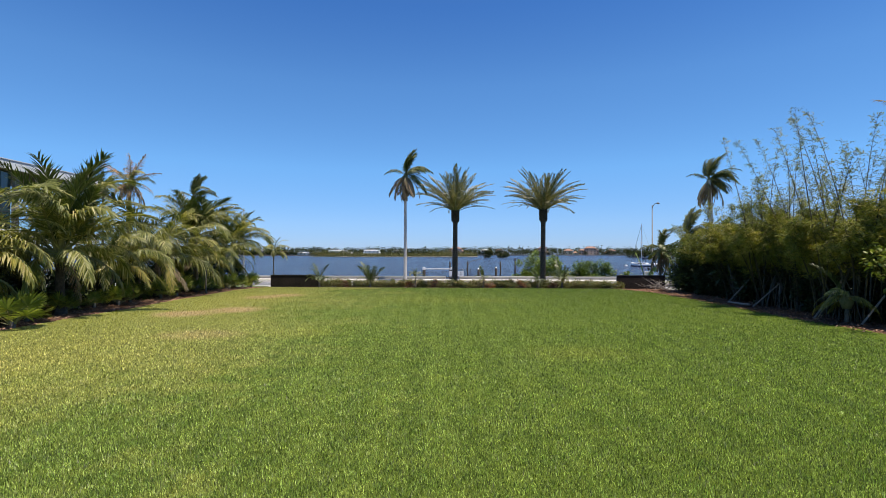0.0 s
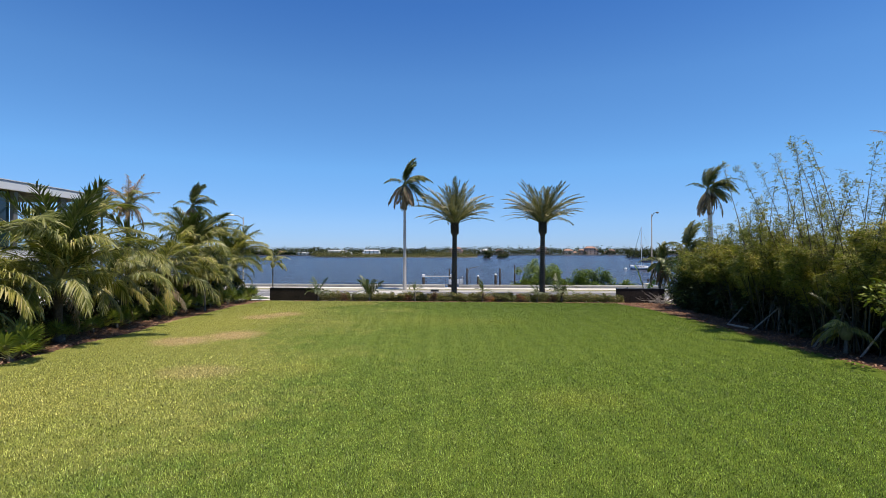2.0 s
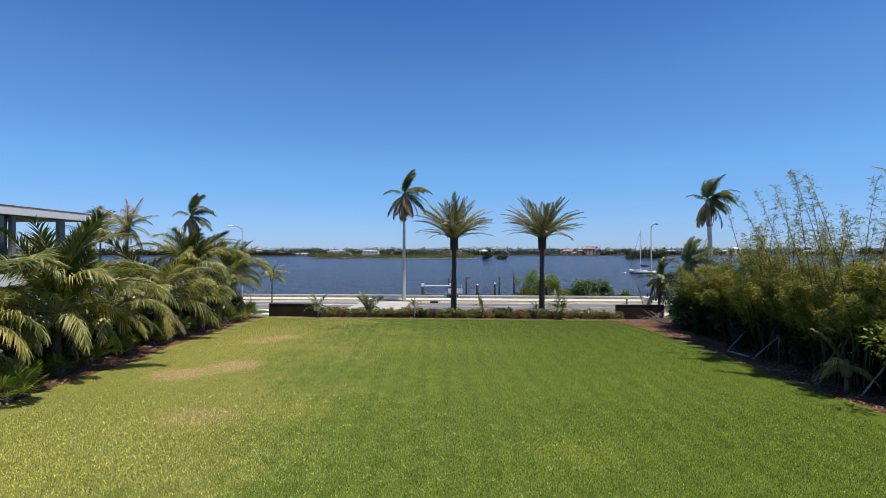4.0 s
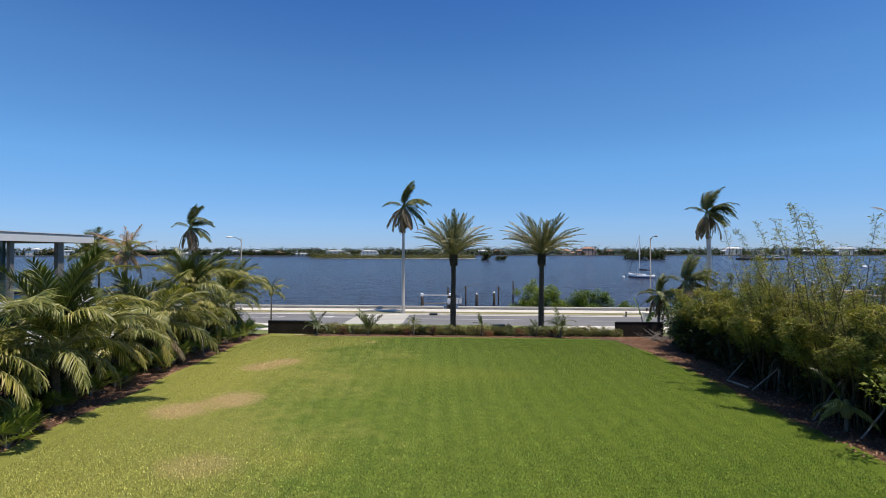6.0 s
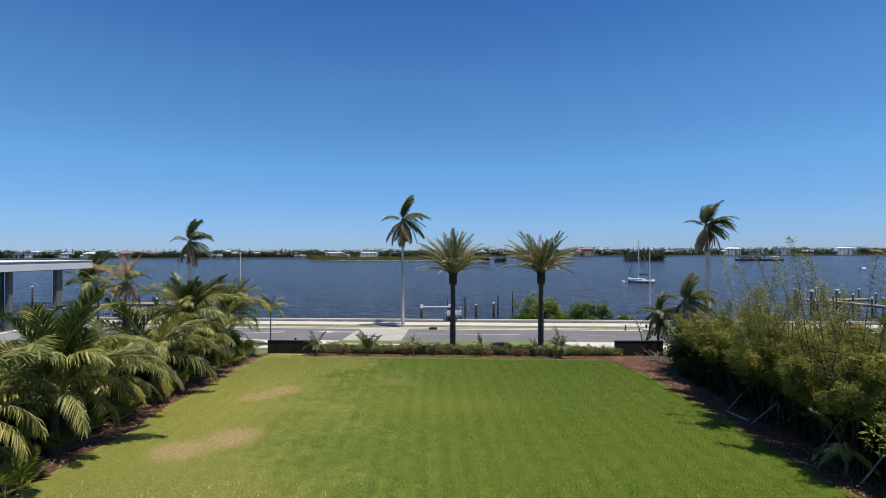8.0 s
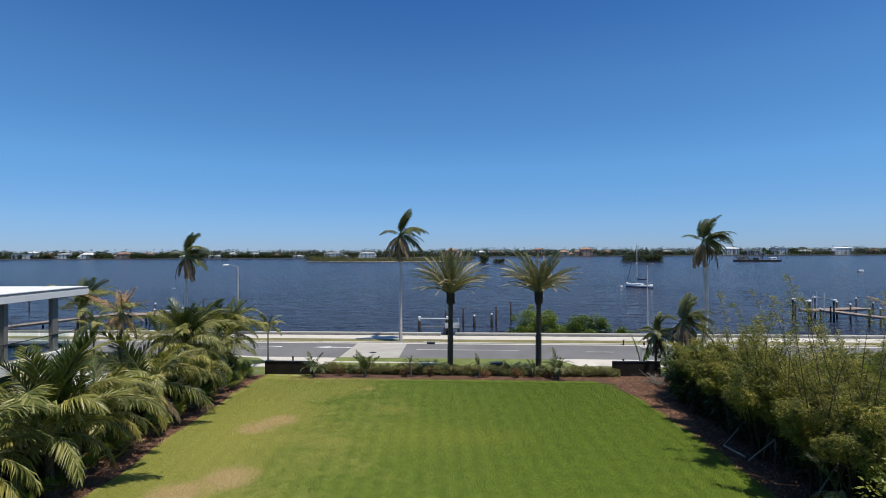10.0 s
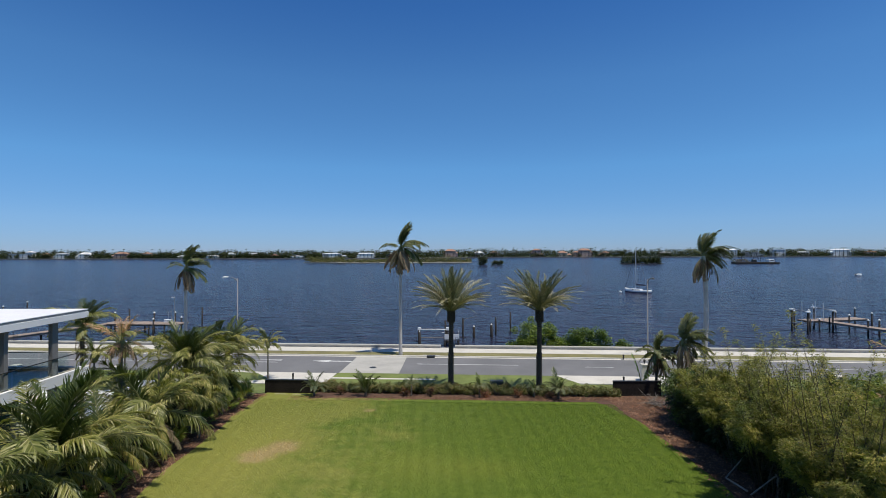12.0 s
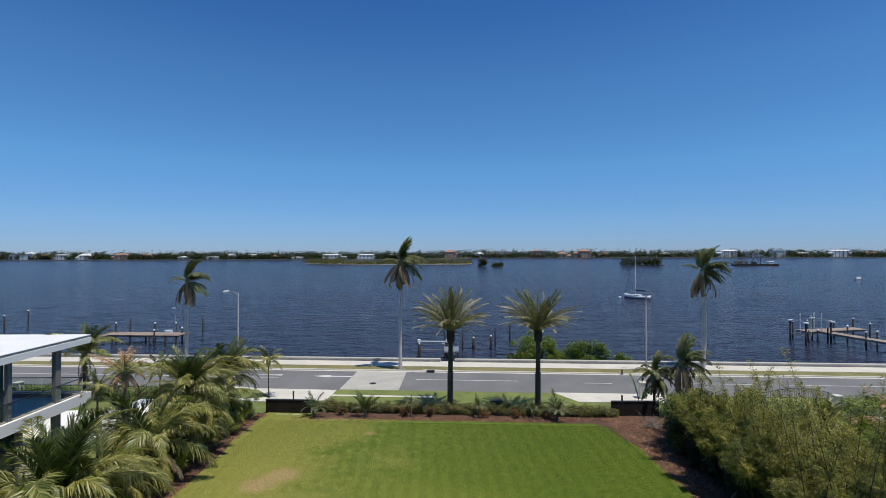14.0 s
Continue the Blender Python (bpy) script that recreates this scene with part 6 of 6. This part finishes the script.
sh.tube([(0.4, 0, 2.2), (-3.4, 0, 2.3)], 0.07, 8)
boom = part("boom", sh, M_GALV, boat)
sh = Shape()
sh.tube([(0.35, 0, 2.7), (-0.4, 0, 2.55), (-2.0, 0, 2.5), (-3.2, 0, 2.42)], [0.28, 0.24, 0.2, 0.1], 8)
part("sail_cover", sh, M_NAVY, boom, "navy canvas sail cover")
sh = Shape()
sh.tube([(4.25, 0, 1.25), (0.55, 0, 13.2)], [0.07, 0.035], 6)
part("furled_jib", sh, M_NAVY, boat, "dark rolled headsail")
for p in ((-4.0, 0, 1.0), (0.4, 1.2, 1.0), (0.4, -1.2, 1.0)):
    sh = Shape()
    sh.tube([p, (0.5, 0, 13.4)], 0.018, 4)
    part("stay", sh, M_GALV, boat)
sh = Shape()
sh.tube([(0.5, -0.9, 7.5), (0.5, 0.9, 7.5)], 0.03, 6)
part("spreader", sh, M_GALV, boat)
sh = Shape()
sh.tube([(-4.1, -0.9, 0.95), (-4.2, -0.9, 1.6), (-4.3, 0.9, 1.6), (-4.2, 0.9, 0.95)], 0.03, 6)
part("stern_rail", sh, M_GALV, boat)
buoy = thing("mooring_buoy", pose(58.0, 157.6, WATER), "round white mooring buoy beside the yacht", "buoy")
sh = Shape()
sh.tube([(0, 0, -0.3), (0, 0, -0.1), (0, 0, 0.2), (0, 0, 0.45), (0, 0, 0.6)], [0.2, 0.42, 0.5, 0.38, 0.08], 12)
part("float", sh, M_WHITE, buoy, smooth=True)
small = thing("motor_boat", pose(225, 263, WATER, 0, 0, 20), "small white motor boat at anchor", "motor boat")
part("hull", hull_shape(4.6, 1.9, 1.1), M_WHITE, small, smooth=True)
sh = Shape()
sh.box((-0.6, -0.6, 0.6), (0.7, 0.6, 1.2), 0, 0.15)
part("console", sh, M_WHITE, small)
sh = Shape()
sh.box((-2.6, -0.2, 0.3), (-2.25, 0.2, 1.2), 0, 0.08)
part("outboard_motor", sh, M_DARK_METAL, small)
barge = thing("barge", pose(345, 536, WATER, 0, 0, -6), "dark work barge with crane and white cabin", "barge")
sh = Shape()
sh.box((-22, -6, -1), (22, 6, 1.9), 0, 0.3)
part("hull", sh, M_PILE, barge)
sh = Shape()
sh.box((13, -3, 1.9), (18.5, 3, 4.6), 0, 0.3)
cab = part("cabin", sh, M_WHITE, barge)
sh = Shape()
sh.box((13.8, -3.05, 3.2), (17.8, -3.0, 4.1))
part("window", sh, M_WINDOW, cab)
sh = Shape()
sh.box((-3, -2, 1.9), (1, 2, 4.6), 0, 0.3)
crane = part("crane_house", sh, M_DARK_METAL, barge, "dark crane house")
sh = Shape()
sh.tube([(-2.5, 0, 4.0), (0.5, 0, 12.5), (4.5, 0, 3.5)], [0.5, 0.35, 0.3], 6)
part("boom", sh, M_DARK_METAL, crane)
sh = Shape()
rng = np.random.default_rng(31)
for _ in range(60):
    p = np.array([rng.uniform(-20, -6), rng.uniform(-4, 4), 1.9 + rng.random() * 3.2])
    d = rng.normal(size=3)
    sh.tube([p - d * 0.6, p + d * 0.6], [0.5, 0.2], 5)
part("debris", sh, M_BARK_MID, barge, "heap of brown brush and timber")
for x in (-12.0, 8.0):
    sh = Shape()
    sh.tube([(x, 4, 1.5), (x, 4, 8.5)], 0.3, 8)
    part("spud", sh, M_PILE, barge)

# ---- islands and far shore ----
def far_mass(name, label, spots, per, size, mat, seed, category="trees"):
    sh = Shape()
    rng = np.random.default_rng(seed)
    scatter_leaves(sh, [s[:3] for s in spots], [s[3] for s in spots], per, size, rng, 0.6)
    return tagged(part(name, sh, mat), label, category, kind="stuff")


def land_strip(name, pts, z, mat, label, category="shore"):
    sh = Shape()
    sh.slab(pts, WATER - 2, z)
    return tagged(part(name, sh, mat), label, category, kind="structure")


rng = np.random.default_rng(41)
land_strip("island", [(-178, 655), (-120, 618), (-60, 610), (30, 612), (44, 640), (36, 690), (-90, 720), (-170, 700)], WATER + 0.5, M_SAND, "low mangrove island with pale sandy shore", "island")
land_strip("island", [(204, 537), (250, 545), (256, 572), (208, 568)], WATER + 0.25, M_PILE, "small mangrove islet in the lagoon", "island")
spots = []
for x in np.arange(-176, 43, 1.9):
    y0 = np.interp(x, [-178, -120, -60, 30, 44], [655, 618, 610, 612, 640]) + (4 if x < -70 else 7)
    big = 1.35 if x < -120 else (0.75 if x < -20 else 1.1)
    for k in range(4):
        h = big * rng.uniform(1.0, 6.0) * (0.7 + 0.6 * noise.noise((x * 0.05, k, 0))) * (0.55 if k == 0 else 1.0)
        spots.append((x + rng.normal(0, 1.5), y0 + k * 8 + rng.uniform(0, 6), WATER + max(1.3, h), rng.uniform(1.8, 3.2)))
far_mass("island_trees", "scrubby olive-green mangroves covering the island", spots, 52, 1.3, M_ISLAND, 42)
spots = [(rng.uniform(207, 249), rng.uniform(541, 563), WATER + rng.uniform(1.0, 7.0), rng.uniform(2, 3.2)) for _ in range(130)]
far_mass("islet_trees", "dark green mangroves on the small islet", spots, 52, 1.2, M_FAR_LEAF, 43)
spots = [(rng.uniform(42, 50), rng.uniform(512, 520), WATER + rng.uniform(0.6, 7.5), 1.8) for _ in range(46)] + [(rng.uniform(55, 65), rng.uniform(500, 506), WATER + rng.uniform(0.6, 3.6), 1.7) for _ in range(34)]
far_mass("mangrove_clump", "two round mangrove clumps standing in the water", spots, 46, 1.0, M_FAR_LEAF, 44)

SHORE = 1012.0


def recede(x):
    """The shore stands farther off on the high-x side of the island."""
    return float(np.interp(x, (-60.0, 60.0), (1.0, 1.22)))


BANK = [(-3200, SHORE), (-60, SHORE), (73, SHORE * 1.22), (3900, SHORE * 1.22)]
land_strip("far_shore", BANK + [(3900, 2000), (-3200, 2000)], WATER + 1.6, M_FAR_GRASS, "low green far shore across the lagoon")
land_strip("far_seawall", [(x, y - 1.2) for x, y in BANK] + BANK[::-1], WATER + 1.7, M_GREY, "grey far seawall along the waterline", "seawall")
HOMES = ((-885, -839), (-849, -827), (-790, -760), (-744, -712), (-672, -638), (-535, -505), (-477, -447), (-304, -276), (-238, -186), (-170, -130), (10, 40), (249, 277), (280, 320), (581, 619), (635, 675), (688, 722), (816, 860))
spots = []
for x in np.arange(-1250, 1250, 2.9):
    k = noise.noise((x * 0.014, 2.0, 0)) + 0.6 * noise.noise((x * 0.05, 5.0, 0))
    clear = any(a < x < b for a, b in HOMES)
    hgt = 8.0 + 5.0 * k
    if not clear or rng.random() < 0.15:
        spots.append((x, SHORE + rng.uniform(3, 8), WATER + 1.5 + rng.uniform(0.8, 3.2), rng.uniform(2.2, 3.4)))
        if hgt > 4.5 and rng.random() < 0.6:
            spots.append((x, SHORE + rng.uniform(5, 14), WATER + 1.5 + hgt * rng.uniform(0.4, 0.8), rng.uniform(2.6, 4.2)))
    spots.append((x, SHORE + 26 + rng.uniform(0, 8), WATER + 2 + rng.uniform(1.0, 6.5), rng.uniform(3.0, 4.6)))
    spots.append((x, SHORE + 45 + rng.uniform(0, 30), WATER + 2 + rng.uniform(4.0, 8.5) + 2.5 * k, rng.uniform(3.0, 5.0)))
spots = [(x * recede(x), y * recede(x), WATER + (z - WATER) * recede(x) * 1.4, r * recede(x) * 1.1) for x, y, z, r in spots]
far_mass("far_trees", "dark line of distant trees on the far shore", spots, 36, 3.1, M_FAR_LEAF, 45)
# tall palms over the roofs
sh = Shape()
for _ in range(360):
    x, y, h = rng.uniform(-1250, 1250), SHORE + rng.uniform(6, 110), rng.uniform(11, 21)
    x = x + 30 * math.sin(x * 0.021)
    k = recede(x)
    x, y, h = x * k, y * k, h * k
    sh.tube([(x, y, WATER + 1), (x + rng.normal(0, 0.8), y, WATER + h)], [0.35, 0.25], 4, 1, caps=False)
    n = 16
    a = rng.uniform(0, 2 * math.pi, n)
    d = np.stack([np.cos(a), np.sin(a), rng.uniform(-0.5, 0.9, n)], 1)
    v, f = ribbons(np.tile([x, y, WATER + h], (n, 1)), unit(d), unit(np.cross(d, [0, 0, 1.0])), np.full(n, 1.0), rng.uniform(2.2, 3.4, n), np.full(n, 0.7), rng)
    sh.add(v, f, 0)
tagged(part("far_palms", sh, [M_FAR_LEAF, M_BARK_MID]), "tall distant palms above the far roofs", "palm trees", kind="stuff")


def far_block(base, x0, x1, y0, y1, h, wall, roof, hip, storey=3.3):
    """One wing of a far house: wall, roof with eaves, and its windows."""
    sh = Shape()
    sh.box((x0, y0, 0), (x1, y1, h))
    part("wall", sh, M_FARWALL[wall], base)
    sh = Shape()
    e, w, mid = 0.9, (y1 - y0) / 2, (y0 + y1) / 2
    if hip:
        r = min(w, (x1 - x0) / 2 - 0.5)
        sh.add([(x0 - e, y0 - e, h), (x1 + e, y0 - e, h), (x1 + e, y1 + e, h), (x0 - e, y1 + e, h), (x0 + r, mid, h + hip), (x1 - r, mid, h + hip)],
               [(0, 1, 5, 4), (1, 2, 5), (2, 3, 4, 5), (3, 0, 4), (3, 2, 1, 0)])
    else:
        sh.box((x0 - e, y0 - e, h), (x1 + e, y1 + e, h + 0.6))
    part("roof", sh, roof, base)
    n = max(1, int((x1 - x0) / 7.5))
    for f in range(max(1, int(h / storey))):
        for i in range(n):
            wx = x0 + (x1 - x0) * (i + 0.5) / n
            sh = Shape()
            sh.box((wx - 1.0, y0 - 0.08, storey * f + 0.7), (wx + 1.0, y0, storey * f + 2.5))
            part("window", sh, M_WINDOW, base)


def far_house(x, width, floors, wall, roof, hip, label, y=SHORE + 9):
    """A waterfront house far across the water: a main block and one or two lower wings."""
    k = recede(x)
    base = thing("far_house", pose(x * k, y * k, WATER + 1.55) @ Matrix.Diagonal((k, k, k * 1.3, 1)), label, "house", "houses on the far shore")
    r = random.Random(int(x) + 4000)
    h, a = 3.3 * floors + r.uniform(-0.3, 0.8), width * r.uniform(0.28, 0.42)
    s = r.uniform(-0.15, 0.15) * width
    far_block(base, s - a, s + a, 0, 11, h, wall, roof, hip)
    low = max(3.2, h - 3.3) if floors > 1 else 2.9
    far_block(base, -width / 2, s - a - 0.2, r.uniform(-2, 2), 9, low, wall, roof, hip * 0.7)
    if floors > 1 or r.random() < 0.5:
        far_block(base, s + a + 0.2, width / 2, r.uniform(-2, 3), 10, low if r.random() < 0.7 else 3.2, wall, roof, hip * 0.7)


W = M_FARWALL[0]
for px, width, floors, wall, roof, hip, lab in (
        (-862, 46, 2, 0, M_FARWALL[3], 0, "long white two-storey waterfront house"), (-838, 22, 3, 0, W, 2.5, "white house with pale hipped roof"), (-806, 16, 2, 1, M_TERRA, 2.5, "cream house with tiled roof"),
        (-775, 30, 2, 0, M_FARWALL[3], 2.0, "white waterfront house with grey roof"), (-728, 32, 2, 0, W, 3.0, "large white house with hipped roof"), (-655, 34, 2, 2, M_TERRA, 3.0, "rose-coloured house with tiled roof"),
        (-600, 22, 2, 1, M_TERRA, 2.5, "cream house with tiled roof"), (-520, 30, 1, 1, W, 1.5, "low cream house with white roof"), (-462, 30, 1, 0, W, 1.5, "low white waterfront house"),
        (-425, 15, 2, 0, W, 2.0, "small white house among trees"), (-380, 22, 2, 1, M_FARWALL[3], 2.0, "cream house with grey roof"), (-335, 20, 1, 2, M_TERRA, 3.0, "low house with orange tiled roof"),
        (-290, 28, 1, 0, W, 1.2, "long low white house at the water"), (-212, 52, 2, 0, W, 1.0, "long white house behind the island"), (-150, 40, 2, 0, W, 1.2, "long white house behind the island"),
        (-95, 26, 2, 0, M_FARWALL[3], 1.5, "white house behind the island"), (25, 30, 3, 2, M_TERRA, 3.0, "tall rose house with tiled roof"), (85, 24, 2, 0, W, 2.0, "white house among trees"),
        (118, 22, 2, 1, M_TERRA, 2.5, "cream house with tiled roof"), (205, 26, 3, 2, M_TERRA, 2.5, "rose house with tiled roof"), (262, 30, 2, 1, M_TERRA, 3.0, "cream villa with tiled roof"),
        (300, 40, 3, 2, M_TERRA, 3.0, "large rose villa with tiled roof"), (345, 22, 2, 1, M_TERRA, 2.5, "cream house with tiled roof"), (470, 26, 2, 1, W, 1.5, "cream house with white roof"),
        (600, 38, 3, 0, W, 2.0, "large bright white house"), (655, 40, 2, 3, W, 0, "grey flat-roofed modern house"), (705, 34, 3, 0, M_FARWALL[3], 0, "white flat-roofed modern house"),
        (765, 26, 2, 0, W, 1.5, "white waterfront house with pale roof"), (838, 44, 3, 0, W, 1.5, "large white waterfront house"), (905, 26, 2, 1, M_TERRA, 2.5, "cream house with tiled roof"), (960, 30, 2, 0, W, 2, "white waterfront house with pale roof")):
    far_house(px, width, floors, wall, roof, hip, lab)

# ---- small house roof next door ----
shed = thing("garden_house", pose(33.0, 34.0, 0, 0, 0, -5), "low garden house with terracotta tiled roof", "garden house")
sh = Shape()
sh.box((-2.6, -2.2, -0.1), (2.6, 2.2, 0.75))
part("wall", sh, M_FARWALL[1], shed)
sh = Shape()
sh.add([(-3, -2.6, 0.7), (3, -2.6, 0.7), (3, 2.6, 0.7), (-3, 2.6, 0.7), (-1, 0, 1.5), (1, 0, 1.5)], [(0, 1, 5, 4), (1, 2, 5), (2, 3, 4, 5), (3, 0, 4), (3, 2, 1, 0)])
part("roof", sh, M_TERRA, shed)

# ---- turf blades and mulch chips ----
def blade_field(n, x0, x1, y0, y1, seed, size, wide, fade_in, fade_out, mat):
    """Single blades, thinning out towards both ends of the stretch."""
    r = np.random.default_rng(seed)
    x = r.uniform(x0, x1, n)
    y = r.uniform(y0, y1, n)
    keep = r.random(n) < np.clip((y - y0) / fade_in, 0, 1) * np.clip((y1 - y) / fade_out, 0, 1)
    keep &= np.abs(x) < y * 0.95 + 0.5
    x, y = x[keep], y[keep]
    n = len(x)
    k = np.clip((y - 25) / 14.0, 0, 1)
    y = y - k * math.tan(SKEW) * x
    v = y * math.cos(SKEW) + x * math.sin(SKEW)
    z = np.interp(v, FALL_V, FALL_Z)
    a = r.uniform(0, 2 * math.pi, n)
    h = size * r.uniform(0.55, 1.25, n) * (1 + 0.02 * (y - y0))
    w = wide * (1 + 0.03 * (y - y0)) * r.uniform(0.7, 1.3, n)
    lean = r.uniform(0.1, 0.8, n)
    dx, dy = np.cos(a), np.sin(a)
    p = np.stack([x, y, z - 0.004], 1)
    s = np.stack([-dy, dx, np.zeros(n)], 1) * w[:, None] * 0.5
    tip = p + np.stack([dx * h * lean, dy * h * lean, h * (1.0 - 0.35 * lean)], 1)
    base = np.arange(n)[:, None]
    verts = np.stack([p - s, p + s, tip], 1).reshape(-1, 3)
    tri = (base * 3 + [0, 1, 2]).reshape(-1)
    me = bpy.data.meshes.new("grass")
    me.vertices.add(len(verts))
    me.vertices.foreach_set("co", verts.ravel())
    me.loops.add(len(tri))
    me.loops.foreach_set("vertex_index", tri.astype(np.int32))
    me.polygons.add(len(tri) // 3)
    me.polygons.foreach_set("loop_start", np.arange(0, len(tri), 3, dtype=np.int32))
    me.materials.append(mat)
    me.update(calc_edges=True)
    me.validate()
    return me


for n, x0, x1, y0, y1, size, wide, fade_in, fade_out in ((430000, -8.5, 8.5, 3.6, 9.0, 0.048, 0.0092, 0.1, 3.0), (520000, -13.0, 12.5, 6.0, 18.0, 0.05, 0.0125, 3.0, 6.0), (330000, -13.9, 13.1, 12.0, 38.4, 0.048, 0.015, 6.0, 0.1)):
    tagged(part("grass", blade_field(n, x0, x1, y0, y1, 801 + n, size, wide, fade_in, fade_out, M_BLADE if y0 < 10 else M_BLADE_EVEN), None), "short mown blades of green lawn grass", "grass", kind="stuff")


def chips(name, n, spans, seed):
    r = np.random.default_rng(seed)
    sh = Shape()
    vs, fs = [], []
    for x0, x1, y0, y1, share in spans:
        for _ in range(int(n * share)):
            x, y = r.uniform(x0, x1), r.uniform(y0, y1)
            z = ground_height(x, y) - 0.02
            a, l, w = r.uniform(0, math.pi), r.uniform(0.03, 0.10), r.uniform(0.012, 0.03)
            c, s = math.cos(a), math.sin(a)
            t = r.uniform(-0.02, 0.03)
            b = len(vs)
            vs += [(x - c * l + s * w, y - s * l - c * w, z + 0.012), (x + c * l + s * w, y + s * l - c * w, z + 0.02 + t), (x + c * l - s * w, y + s * l + c * w, z + 0.03 + t), (x - c * l - s * w, y - s * l + c * w, z + 0.015)]
            fs.append((b, b + 1, b + 2, b + 3))
    sh.add(vs, fs)
    return tagged(part(name, sh, M_CHIP), "loose bark chips of the mulch", "mulch", kind="stuff")


M_CHIP = leaf("bark_chip", ((0.05, 0.027, 0.018), (0.125, 0.066, 0.042), (0.22, 0.13, 0.085), (0.34, 0.23, 0.17)), 0.9, 0.02, spec=0.1)
chips("mulch_chips", 16000, ((-16.6, -14.1, 11, 41, 0.35), (13.2, 16.8, 14, 40.5, 0.5), (-12, 14.5, 38.8, 40.2, 0.15)), 811)
